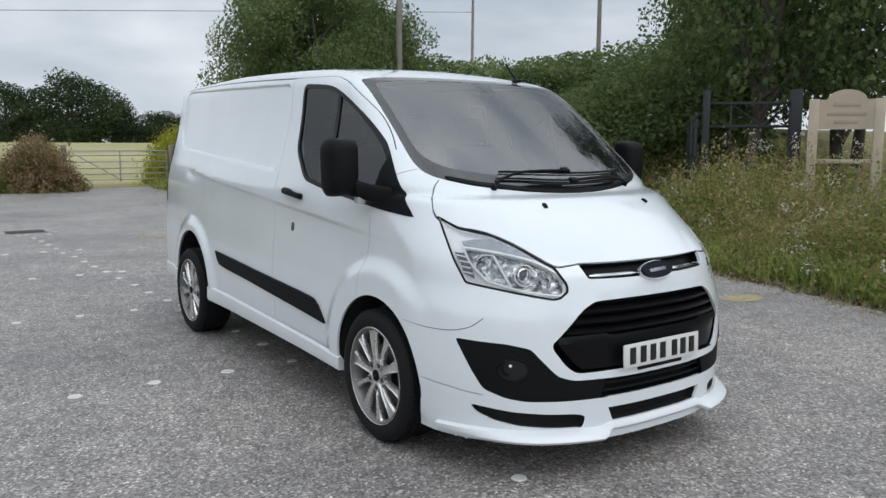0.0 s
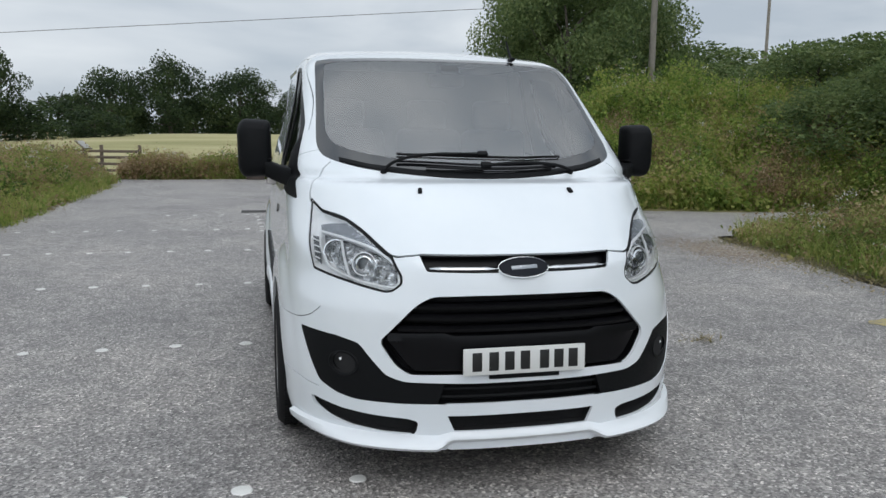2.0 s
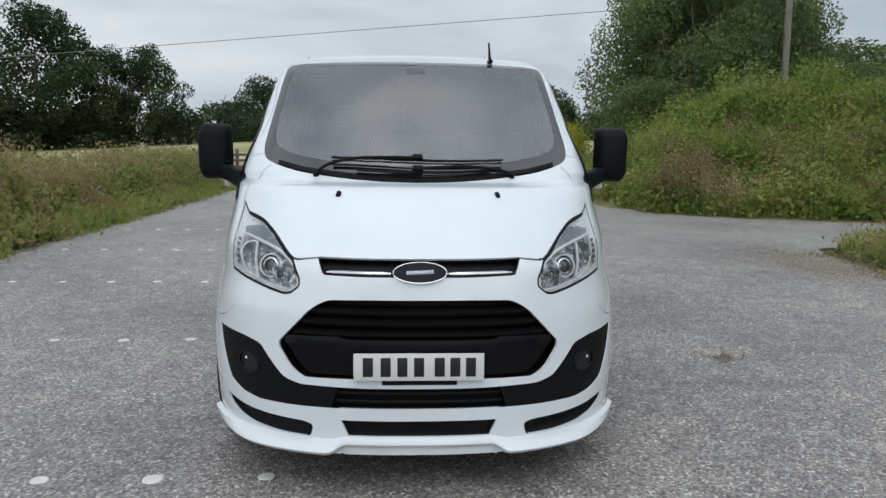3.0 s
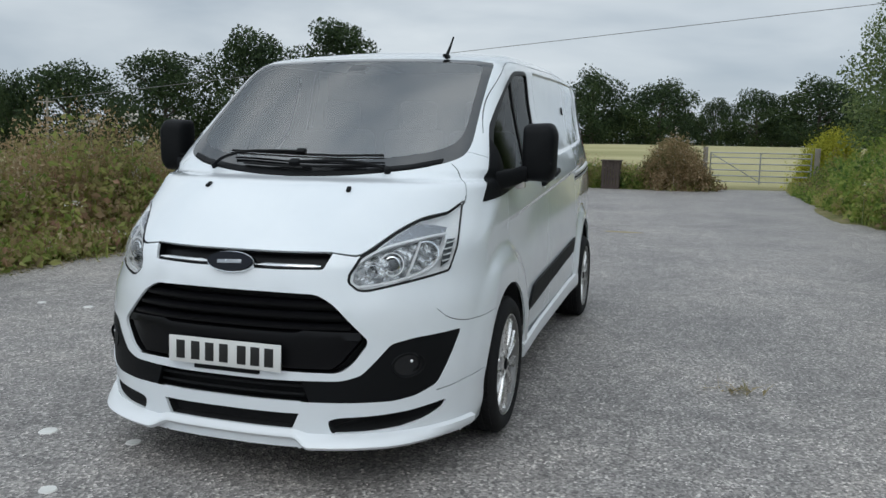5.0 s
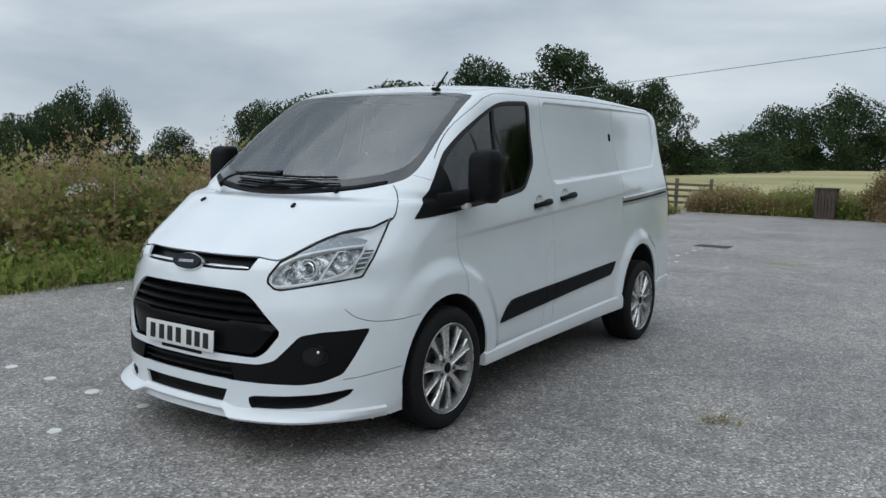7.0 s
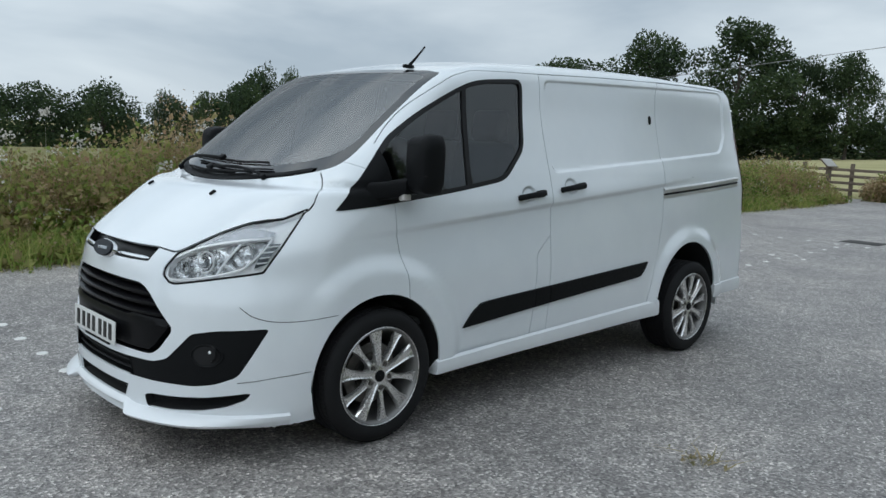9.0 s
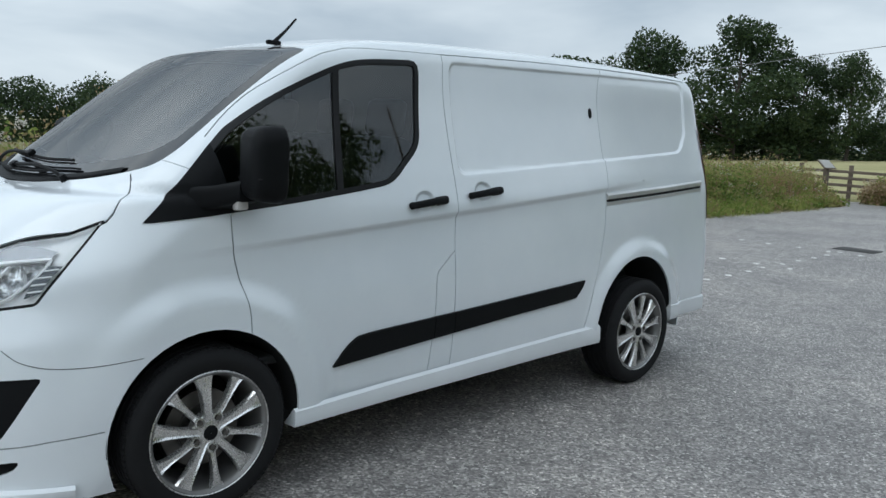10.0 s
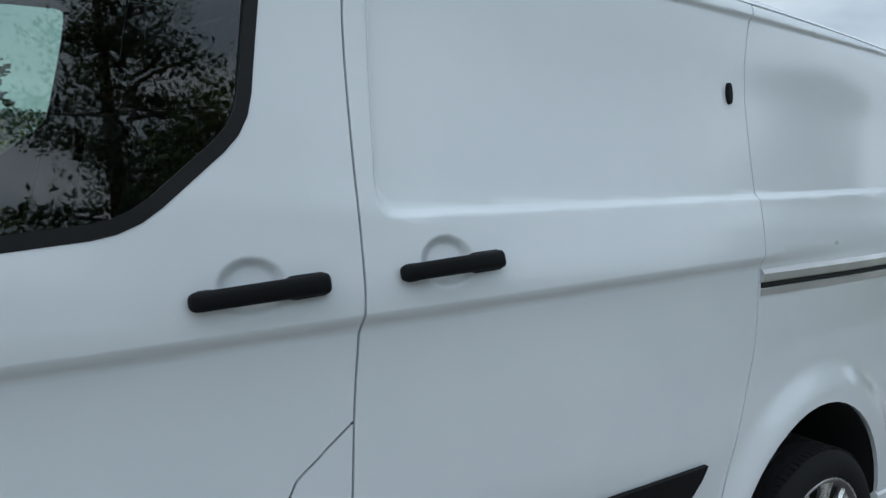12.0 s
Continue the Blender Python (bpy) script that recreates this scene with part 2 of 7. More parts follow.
ROOF = spline([-0.5, 0.2, 0.45, 0.7, 1.0, 1.6, 2.5, 3.3, 3.7, 4.1], [1.71, 1.80, 1.84, 1.899, 1.940, 1.969, 1.989, 1.982, 1.982, 1.95])
TAIL = spline([0.1, 0.5, 0.7, 1.2, 1.6, 1.9, 2.05], [3.93, 3.95, 3.95, 3.93, 3.89, 3.82, 3.77])


def smax(a, b, k):
    h = np.maximum(k - np.abs(a - b), 0) / k
    return np.maximum(a, b) + h * h * k * 0.25


def soft_step(x):
    x = np.clip(x, 0, 1)
    return x * x * (3 - 2 * x)


def crease(y):
    return 1.035 + 0.08 * (np.clip(y, -0.6, 3.4) - 0.2)


def panel_depth(y, z):
    """How far inside the pressed-in upper panel."""
    low, high = z - (1.29 + 0.066 * (y - 1.37)), 1.848 + 0.03 * (y - 1.35) - z
    d = -smax(-(y - 1.337), -low, 0.06)
    d = -smax(-d, -high, 0.06)
    d = -smax(-d, -(3.625 - y), 0.06)
    return -smax(-d, -(3.625 - y + low - 0.12) / 1.414, 0.04)


def flank(y, z, cups=0.0):
    """Half width of the side at a length and height."""
    u = z - crease(y)
    fade = soft_step((y + 0.25) / 0.9) * (1 - soft_step((y - 2.5) / 0.7))
    w = FLANK(z) + fade * np.where(u > 0, 0.009 * np.exp(-(u / 0.10) ** 2), 0.009 - 0.020 * soft_step((0.004 - u) / 0.042) + 0.011 * soft_step((-u - 0.05) / 0.25))
    w = w - 0.07 * np.clip((y - 2.2) / 1.6, 0, 2) ** 2 - 0.02 * np.clip((0.5 - y) / 1.0, 0, 1) ** 2
    for wheel in (0.0, 2.933):
        r = np.hypot(y - wheel, (z - 0.34))
        w = w + 0.03 * soft_step((0.585 - r) / 0.11) * soft_step((z - 0.1) / 0.2)
    w = w - 0.016 * soft_step(panel_depth(y, z) / 0.020)
    for cy, cz in ((1.100, 1.176), (1.495, 1.216)):
        w = w - 0.013 * soft_step((1 - np.hypot((y - cy) / 0.068, (z - cz) / 0.052)) / 0.45) * cups
    return w


def nose(x, z):
    w = FLANK(z) + 0.012 + 0.033 * (1 - soft_step((z - 0.95) / 0.25))
    q = np.clip(np.abs(x) / w, 0, 0.99995)
    n = 2.6
    return NOSE(z) + SWEEP(z) * (1 - (1 - q**n) ** (1 / n))


def van_field(p):
    """Below 0 inside the body."""
    x, y, z = p[..., 0] - VAN_X, p[..., 1], p[..., 2]
    a = smax(nose(x, z) - y, np.abs(x) - flank(y, z, (x > 0) * 1.0), 0.05)
    a = smax(a, y - (TAIL(z) - 0.05 * (np.abs(x) / 0.9) ** 4), 0.09)
    return smax(a, z - (ROOF(y) - 0.031 * (x / 0.7) ** 2), 0.104)


def onto_van(p, rounds=4):
    for _ in range(rounds):
        g = van_slope(p)
        p = p - (van_field(p) / np.maximum((g * g).sum(-1), 0.2))[..., None] * g
    return p


def van_slope(p, e=1e-4):
    return np.stack([(van_field(p + e * a) - van_field(p - e * a)) / (2 * e) for a in np.eye(3)], -1)


# ---- the van's shell: meshed once, then cut into its panels and panes ----
CELL = 0.024


def van_mesh():
    lo, hi = np.array([-1.06, -1.2, 0.02]), np.array([1.06, 4.08, 2.06])
    n = np.ceil((hi - lo) / CELL).astype(int) + 1
    axes = [lo[k] + CELL * np.arange(n[k]) for k in range(3)]
    f = np.empty(n)
    for i, x in enumerate(axes[0]):
        y, z = np.meshgrid(axes[1], axes[2], indexing="ij")
        f[i] = van_field(np.stack([np.full_like(y, x), y, z], -1))
    inside = f < 0
    total, count = np.zeros((*(n - 1), 3)), np.zeros(n - 1)
    crossings = []
    for a in range(3):
        s0, s1 = [slice(None)] * 3, [slice(None)] * 3
        s0[a], s1[a] = slice(0, -1), slice(1, None)
        cross = inside[tuple(s0)] != inside[tuple(s1)]
        idx = np.argwhere(cross)
        f0, f1 = f[tuple(s0)][cross], f[tuple(s1)][cross]
        at = idx.astype(float)
        at[:, a] += f0 / (f0 - f1)
        b, c = (a + 1) % 3, (a + 2) % 3
        for db in (0, 1):
            for dc in (0, 1):
                cell = idx.copy()
                cell[:, b] -= db
                cell[:, c] -= dc
                good = ((cell >= 0) & (cell < n - 1)).all(1)
                np.add.at(total, tuple(cell[good].T), at[good])
                np.add.at(count, tuple(cell[good].T), 1)
        crossings.append((a, idx, inside[tuple(s0)][cross]))
    used = count > 0
    number = np.full(n - 1, -1)
    number[used] = np.arange(used.sum())
    verts = onto_van(lo + CELL * total[used] / count[used][:, None])
    quads = []
    for a, idx, inner in crossings:
        b, c = (a + 1) % 3, (a + 2) % 3
        good = (idx[:, b] > 0) & (idx[:, c] > 0) & (idx[:, b] < n[b] - 1) & (idx[:, c] < n[c] - 1)
        i, inner = idx[good], inner[good]
        q = []
        for db, dc in ((1, 1), (0, 1), (0, 0), (1, 0)):
            cell = i.copy()
            cell[:, b] -= db
            cell[:, c] -= dc
            q.append(number[tuple(cell.T)])
        q = np.stack(q, 1)
        q[~inner] = q[~inner][:, ::-1]
        quads.append(q)
    quads = np.concatenate(quads)
    keep = (quads >= 0).all(1) & (verts[quads][:, :, 2].max(1) > 0.16)
    return verts, quads[keep]


def within(px, py, poly):
    """Which points lie inside a closed outline."""
    inside = np.zeros(len(px), bool)
    p = np.array(poly)
    for (x0, y0), (x1, y1) in zip(p, np.roll(p, -1, 0)):
        hit = (y0 > py) != (y1 > py)
        inside ^= hit & (px < (x1 - x0) * (py - y0) / (y1 - y0 + 1e-15) + x0)
    return inside


VIEWS = {  # across, up, towards the viewer
    "left": ((0, 1, 0), (0, 0, 1), (1, 0, 0)), "right": ((0, 1, 0), (0, 0, 1), (-1, 0, 0)),
    "front": ((1, 0, 0), (0, 0, 1), (0, -1, 0)), "top": ((1, 0, 0), (0, 1, 0), (0, 0, 1)),
    "left_corner": ((0.7071, 0.7071, 0), (0, 0, 1), (0.7071, -0.7071, 0)), "right_corner": ((-0.7071, 0.7071, 0), (0, 0, 1), (-0.7071, -0.7071, 0)),
}


class Shell:
    def __init__(self):
        verts, quads = van_mesh()
        self.verts, self.faces = [tuple(v) for v in verts.tolist()], quads.tolist()
        p = verts[quads]
        no = np.cross(p[:, 2] - p[:, 0], p[:, 3] - p[:, 1])
        self.normals = [tuple(v) for v in (no / np.linalg.norm(no, axis=1)[:, None]).tolist()]
        self.mids = [tuple(v) for v in p.mean(1).tolist()]
        self.tags, self.names, self.splits = [0] * len(self.faces), [""], {}

    def middle(self, face):
        return tuple(sum(self.verts[k][i] for k in face) / len(face) for i in range(3))

    def between(self, i, j, s):
        """The vertex that splits an edge, shared by the faces on both sides."""
        key = (min(i, j), max(i, j))
        if key not in self.splits:
            a, b = self.verts[i], self.verts[j]
            self.splits[key] = len(self.verts)
            self.verts.append(tuple(a[k] + (b[k] - a[k]) * s for k in range(3)))
        return self.splits[key]

    def chain(self, i, j):
        m = self.splits.get((min(i, j), max(i, j)))
        return [] if m is None else self.chain(i, m) + [m] + self.chain(m, j)

    def whole(self, face):
        """A face with the vertices that its neighbours' cuts put on its edges."""
        out = []
        for i, j in zip(face, face[1:] + face[:1]):
            out += [i] + self.chain(i, j)
        return out

    def cut(self, view, outline, name=None, limit=None, over=None, facing=0.08):
        """Cuts the shell along an outline seen from one side, and names the faces inside. over: take faces with these names alone."""
        a, b, d = (np.array(v, float) for v in VIEWS[view])
        poly = np.array(outline, float)
        mids = np.array(self.mids) - (VAN_X, 0, 0)
        u, v = mids @ a, mids @ b
        lo, hi = poly.min(0) - 0.03, poly.max(0) + 0.03
        good = (np.array(self.normals) @ d > facing) & (u > lo[0]) & (u < hi[0]) & (v > lo[1]) & (v < hi[1])
        near = [int(k) for k in np.flatnonzero(good) if limit is None or limit(*mids[k])]
        flat = {}

        def at(k):
            if k not in flat:
                x, y, z = self.verts[k]
                flat[k] = (a[0] * (x - VAN_X) + a[1] * y, b[1] * y + b[2] * z)
            return flat[k]
        for (u0, v0), (u1, v1) in zip(poly.tolist(), np.roll(poly, -1, 0).tolist()):
            length = math.hypot(u1 - u0, v1 - v0)
            if length < 1e-6:
                continue
            nu, nv = (v1 - v0) / length, -(u1 - u0) / length
            ulo, uhi, vlo, vhi = min(u0, u1) - 0.003, max(u0, u1) + 0.003, min(v0, v1) - 0.003, max(v0, v1) + 0.003
            for k in list(near):
                face = self.faces[k]
                p0, p1, p2 = at(face[0]), at(face[1]), at(face[2])
                if min(p0[0], p1[0], p2[0]) - 0.05 > uhi or max(p0[0], p1[0], p2[0]) + 0.05 < ulo or min(p0[1], p1[1], p2[1]) - 0.05 > vhi or max(p0[1], p1[1], p2[1]) + 0.05 < vlo:
                    continue
                pts = [at(i) for i in face]
                if max(p[0] for p in pts) < ulo or min(p[0] for p in pts) > uhi or max(p[1] for p in pts) < vlo or min(p[1] for p in pts) > vhi:
                    continue
                face = self.faces[k] = self.whole(face)
                pts = [at(i) for i in face]
                ds = [nu * (p[0] - u0) + nv * (p[1] - v0) for p in pts]
                ds = [0.0 if abs(x) < 2e-5 else x for x in ds]
                if max(ds) <= 0 or min(ds) >= 0:
                    continue
                plus, minus = [], []
                n = len(face)
                for i in range(n):
                    j = (i + 1) % n
                    if ds[i] >= 0:
                        plus.append(face[i])
                    if ds[i] <= 0:
                        minus.append(face[i])
                    if ds[i] * ds[j] < 0:
                        m = self.between(face[i], face[j], ds[i] / (ds[i] - ds[j]))
                        plus.append(m)
                        minus.append(m)
                if len(plus) < 3 or len(minus) < 3:
                    continue
                self.faces[k], self.mids[k] = plus, self.middle(plus)
                near.append(len(self.faces))
                self.faces.append(minus)
                self.mids.append(self.middle(minus))
                self.normals.append(self.normals[k])
                self.tags.append(self.tags[k])
        if name is None or not near:
            return
        cs = np.array([self.mids[k] for k in near]) - (VAN_X, 0, 0)
        ins = within(cs @ a, cs @ b, poly)
        if name not in self.names:
            self.names.append(name)
        allowed = None if over is None else {self.names.index(o) for o in over if o in self.names}
        for k, hit in zip(near, ins):
            if hit and (allowed is None or self.tags[k] in allowed):
                self.tags[k] = self.names.index(name)

    def finish(self):
        self.faces = [self.whole(face) for face in self.faces]
        self.co = onto_van(np.array(self.verts), 2)
        no = van_slope(self.co)
        self.no = no / np.linalg.norm(no, axis=1)[:, None]

    def panels(self, skirts):
        """A mesh for each name; skirts: how deep its rim turns inwards, and how far it stands proud."""
        self.finish()
        co, no = self.co, self.no
        groups = {}
        for face, tag in zip(self.faces, self.tags):
            groups.setdefault(self.names[tag], []).append(face)
        out = {}
        for name, faces in groups.items():
            depth, proud = skirts.get(name.split(":")[0], (0.012, 0.0))
            ids = sorted({k for f in faces for k in f})
            new_id = {k: i for i, k in enumerate(ids)}
            vs, ns = co[ids] + no[ids] * proud, no[ids]
            polys = [[new_id[k] for k in f] for f in faces]
            sides = {}
            for f in faces:
                for i, j in zip(f, f[1:] + f[:1]):
                    sides[(i, j)] = True
            rim_v, rim_n, rim_q = [], [], []
            for i, j in sides:
                if (j, i) in sides:
                    continue
                side = np.cross(co[j] - co[i], no[i])
                side /= np.linalg.norm(side) + 1e-12
                base = len(vs) + len(rim_v)
                for k in (i, j):
                    rim_v += [co[k] + no[k] * proud, co[k] - no[k] * depth]
                    rim_n += [side, side]
                rim_q.append([base, base + 1, base + 3, base + 2])
            allv = np.concatenate([vs, np.array(rim_v)]) if rim_v and depth > 0 else vs
            alln = np.concatenate([ns, np.array(rim_n)]) if rim_v and depth > 0 else ns
            me = bpy.data.meshes.new(name.split(":")[0])
            me.from_pydata(allv.tolist(), [], polys + (rim_q if depth > 0 else []))
            me.polygons.foreach_set("use_smooth", np.ones(len(me.polygons), bool))
            me.normals_split_custom_set_from_vertices(alln.tolist())
            me.update()
            out[name] = me
        return out


def both_sides(shell, view, points3, name, flip=(1, -1), **more):
    """Cuts a corner feature given by points in space on both sides."""
    for s, side in ((1, "left"), (-1, "right")):
        if view == "corner":
            shell.cut(f"{side}_corner", [((x + y) * 0.7071, z) for x, y, z in points3], f"{name}:{side}" if name else None, limit=lambda x, y, z, s=s: x * s > 0.2, **more)
        else:
            shell.cut(side, points3, f"{name}:{side}" if name else None, limit=lambda x, y, z, s=s: x * s > 0.3, **more)


def mirrored(half):
    """A closed outline from its right half, top to bottom."""
    return list(half) + [(-x, z) for x, z in half[::-1] if x > 1e-6]


shell = Shell()
SCREEN = smooth_line([(0, 1.850), (0.25, 1.850), (0.45, 1.846), (0.62, 1.838)], 3) + smooth_line([(0.695, 1.826), (0.713, 1.80), (0.726, 1.68), (0.737, 1.56), (0.752, 1.42), (0.752, 1.37), (0.737, 1.33), (0.70, 1.306), (0.64, 1.286), (0.535, 1.262), (0.337, 1.238), (0.15, 1.226), (0, 1.223)], 3)
PANE = smooth_line([(0, 1.826), (0.4, 1.824), (0.62, 1.814)], 3) + smooth_line([(0.665, 1.80), (0.682, 1.72), (0.698, 1.56), (0.705, 1.45), (0.69, 1.40), (0.65, 1.368), (0.55, 1.337), (0.3, 1.302), (0, 1.292)], 3)
shell.cut("front", mirrored(SCREEN), "screen_border", limit=lambda x, y, z: y < 0.75)
shell.cut("front", mirrored(PANE), "windscreen", limit=lambda x, y, z: y < 0.75)

WINDOW = smooth_line([(-0.228, 1.124), (-0.076, 1.28), (0.079, 1.439), (0.151, 1.50), (0.313, 1.603), (0.493, 1.694), (0.668, 1.769), (0.80, 1.803), (0.95, 1.818)], 3) \
    + rounded([(0.98, 1.820), (1.143, 1.832), (1.136, 1.7), (1.106, 1.43), (0.915, 1.258), (0.77, 1.233)], 0.06)[4:-4] + smooth_line([(0.72, 1.227), (0.414, 1.188), (0.093, 1.153), (-0.20, 1.124)], 3)
both_sides(shell, "side", WINDOW, "window_seal")
INNER = shrunk(WINDOW, 0.024)
both_sides(shell, "side", INNER, "door_glass", facing=0.1)
both_sides(shell, "side", [(0.600, 1.16), (0.632, 1.16), (0.685, 1.85), (0.653, 1.85)], "window_seal", over=["door_glass:left", "door_glass:right"])
both_sides(shell, "side", [(-0.4, 1.0), (0.115, 1.0), (0.115, 1.165), (0.045, 1.46), (-0.4, 1.46)], "mirror_sail", over=["door_glass:left", "door_glass:right", "window_seal:left", "window_seal:right"])
both_sides(shell, "side", [(0.0, 1.1), (0.63, 1.1), (0.668, 1.9), (0.0, 1.9)], "quarter_glass", over=["door_glass:left", "door_glass:right"])

LAMP = rounded([(0.803, -0.338, 1.138), (0.764, -0.455, 1.090), (0.672, -0.583, 1.064), (0.612, -0.69, 1.019), (0.555, -0.79, 0.962), (0.515, -0.842, 0.93), (0.486, -0.893, 0.86), (0.483, -0.90, 0.825),
                (0.525, -0.893, 0.793), (0.56, -0.88, 0.788), (0.70, -0.765, 0.818), (0.822, -0.585, 0.85), (0.826, -0.50, 0.95), (0.819, -0.41, 1.06)], 0.012, 3)
both_sides(shell, "corner", LAMP, "lamp_rim")
flat_lamp = [((x + y) * 0.7071, z) for x, y, z in LAMP]
for s, side in ((1, "left"), (-1, "right")):
    shell.cut(f"{side}_corner", shrunk(flat_lamp, 0.010), f"lamp_lens:{side}", limit=lambda x, y, z, s=s: x * s > 0.2)

GRILLE = rounded(mirrored([(0.2, 0.784), (0.374, 0.780), (0.44, 0.742), (0.572, 0.602), (0.572, 0.578), (0.52, 0.500), (0.474, 0.466), (0.2, 0.468)]), 0.03, 4)
shell.cut("front", GRILLE, "grille_hole")
UPPER = rounded(mirrored([(0.2, 0.942), (0.414, 0.944), (0.404, 0.915), (0.390, 0.876), (0.2, 0.872)]), 0.012, 3)
shell.cut("front", UPPER, "upper_hole")
INTAKE = mirrored([(0.2, 0.430), (0.325, 0.432), (0.355, 0.346), (0.2, 0.346)])
SLOT = mirrored([(0.2, 0.296), (0.315, 0.296), (0.285, 0.230), (0.2, 0.230)])
WING_SLOT = rounded([(0.428, 0.270), (0.47, 0.282), (0.61, 0.288), (0.72, 0.297), (0.80, 0.312), (0.838, 0.320), (0.822, 0.282), (0.77, 0.250), (0.69, 0.229), (0.57, 0.219), (0.44, 0.217)], 0.015, 3)
CLAD = rounded([(0.868, -0.575, 0.611), (0.735, -0.78, 0.600), (0.657, -0.85, 0.581), (0.612, -0.887, 0.52), (0.555, -0.918, 0.457), (0.485, -0.948, 0.435), (0.30, -0.995, 0.432),
                (0.30, -0.99, 0.345), (0.50, -0.94, 0.343), (0.67, -0.845, 0.343), (0.745, -0.785, 0.357), (0.812, -0.71, 0.393), (0.840, -0.665, 0.47)], 0.02, 3)
both_sides(shell, "corner", CLAD, "fog_surround")
shell.cut("front", INTAKE, "intake_hole")
shell.cut("front", WING_SLOT, "slot_hole:left")
shell.cut("front", [(-x, z) for x, z in WING_SLOT][::-1], "slot_hole:right")
shell.cut("front", SLOT, "slot_hole:middle")

for wheel, r, zc in ((0.0, 0.392, 0.325), (2.895, 0.432, 0.36)):
    ring = [(wheel + r * math.cos(a), zc + r * math.sin(a)) for a in np.linspace(0, 2 * math.pi, 49)[:-1]]
    both_sides(shell, "side", ring, "arch_hole")
both_sides(shell, "side", smooth_line([(0.571, 0.470), (0.625, 0.532), (0.68, 0.575), (0.773, 0.598), (1.3, 0.628), (1.9, 0.664), (2.335, 0.690)], 3) + smooth_line([(2.315, 0.655), (2.27, 0.610), (2.20, 0.590), (1.7, 0.556), (0.9, 0.496)], 3), "side_trim")

SILL = [(0.30, 0.10), (2.60, 0.10), (2.60, 0.310), (2.46, 0.308), (1.26, 0.285), (0.36, 0.262), (0.30, 0.262)]
both_sides(shell, "side", SILL, "sill_hole")
both_sides(shell, "side", [(3.20, 0.10), (4.2, 0.10), (4.2, 0.345), (3.20, 0.345)], "sill_hole")
SEAM = 0.0052
for side, s in (("left", 1), ("right", -1)):
    lim = lambda x, y, z, s=s: x * s > 0.3
    lines = [[(0.05, 1.44), (0.16, 1.545), (0.30, 1.65), (0.55, 1.787), (0.68, 1.832), (0.82, 1.856), (1.304, 1.874)],
             [(1.304, 1.874), (1.292, 1.70), (1.296, 1.5), (1.306, 1.27), (1.309, 1.10), (1.302, 0.939), (1.298, 0.65), (1.283, 0.30)],
             [(0.10, 1.150), (0.108, 1.009), (0.135, 0.88), (0.158, 0.78), (0.165, 0.68)]]
    if s > 0:
        lines += [[(1.304, 1.874), (2.0, 1.902), (2.62, 1.918)], [(2.62, 1.918), (2.57, 1.74), (2.573, 1.392), (2.552, 1.20), (2.548, 1.10), (2.527, 0.94), (2.43, 0.60), (2.372, 0.41), (2.36, 0.30)],
                  [(1.302, 0.930), (1.225, 0.868), (1.178, 0.815), (1.170, 0.658), (1.135, 0.33)]]
    for line in lines:
        shell.cut(side, ribbon(smooth_line(line, 3), 0.0032 if line is lines[0] else SEAM), "gap", limit=lim, over=["", f"side_trim:{side}"])
    gutter = [(1.304, 1.874), (2.0, 1.902), (2.62, 1.918), (3.2, 1.926), (3.70, 1.922)] if s < 0 else [(2.62, 1.918), (3.2, 1.926), (3.70, 1.922)]
    shell.cut(side, ribbon(smooth_line(gutter, 3), 0.008), "gap", limit=lim, over=[""])
    shell.cut(side, ribbon([(-0.105, 1.348), (-0.035, 1.318)], 0.003), "gap", limit=lim, over=[""])
    shell.cut(f"{side}_corner", ribbon(smooth_line([((x + y) * 0.7071, z) for x, y, z in [(0.808, -0.70, 0.706), (0.818, -0.672, 0.685), (0.836, -0.637, 0.662), (0.875, -0.561, 0.641), (0.912, -0.434, 0.636), (0.938, -0.25, 0.648)]], 3), 0.0035), "gap", limit=lambda x, y, z, s=s: x * s > 0.4, over=[""])
    shell.cut(side, ribbon([(3.28, 0.415), (3.6, 0.43), (3.9, 0.435)], 0.006), "gap", limit=lim, over=[""])
    edge = [(0.398, -0.878), (0.46, -0.862), (0.518, -0.835), (0.565, -0.765), (0.615, -0.675), (0.68, -0.567), (0.765, -0.445), (0.807, -0.335), (0.785, -0.272), (0.745, -0.225), (0.70, -0.205)]
    shell.cut("top", ribbon([(s * x, y) for x, y in smooth_line(edge, 3)], 0.0055), "gap", over=["", "lamp_rim:left", "lamp_rim:right"])
    # the panels between the seams
    shell.cut(side, smooth_line(lines[0], 3) + smooth_line(lines[1], 3)[1:] + [(0.39, 0.30), (0.39, 0.42)] + smooth_line(lines[2][::-1], 3) + [(-0.228, 1.124), (0.0, 1.40)], f"front_door:{side}", limit=lim, over=[""])
    if s > 0:
        shell.cut(side, smooth_line(lines[3], 3) + smooth_line(lines[4], 3)[1:] + smooth_line(lines[1][::-1], 3)[:-1], "sliding_door", limit=lim, over=[""])
    for d in (0.0, 0.010, 0.020):  # crisp edges for the pressed-in upper panel
        low, high = (lambda y: 1.29 + 0.066 * (y - 1.37)), (lambda y: 1.848 + 0.03 * (y - 1.35))
        o = rounded([(1.337 + d, low(1.34) + d), (3.505 - d, low(3.5) + d), (3.625 - d, low(3.62) + 0.12 + d), (3.625 - d, high(3.62) - d), (1.337 + d, high(1.34) - d)], 0.05, 4)
        shell.cut(side, o, None, limit=lim)
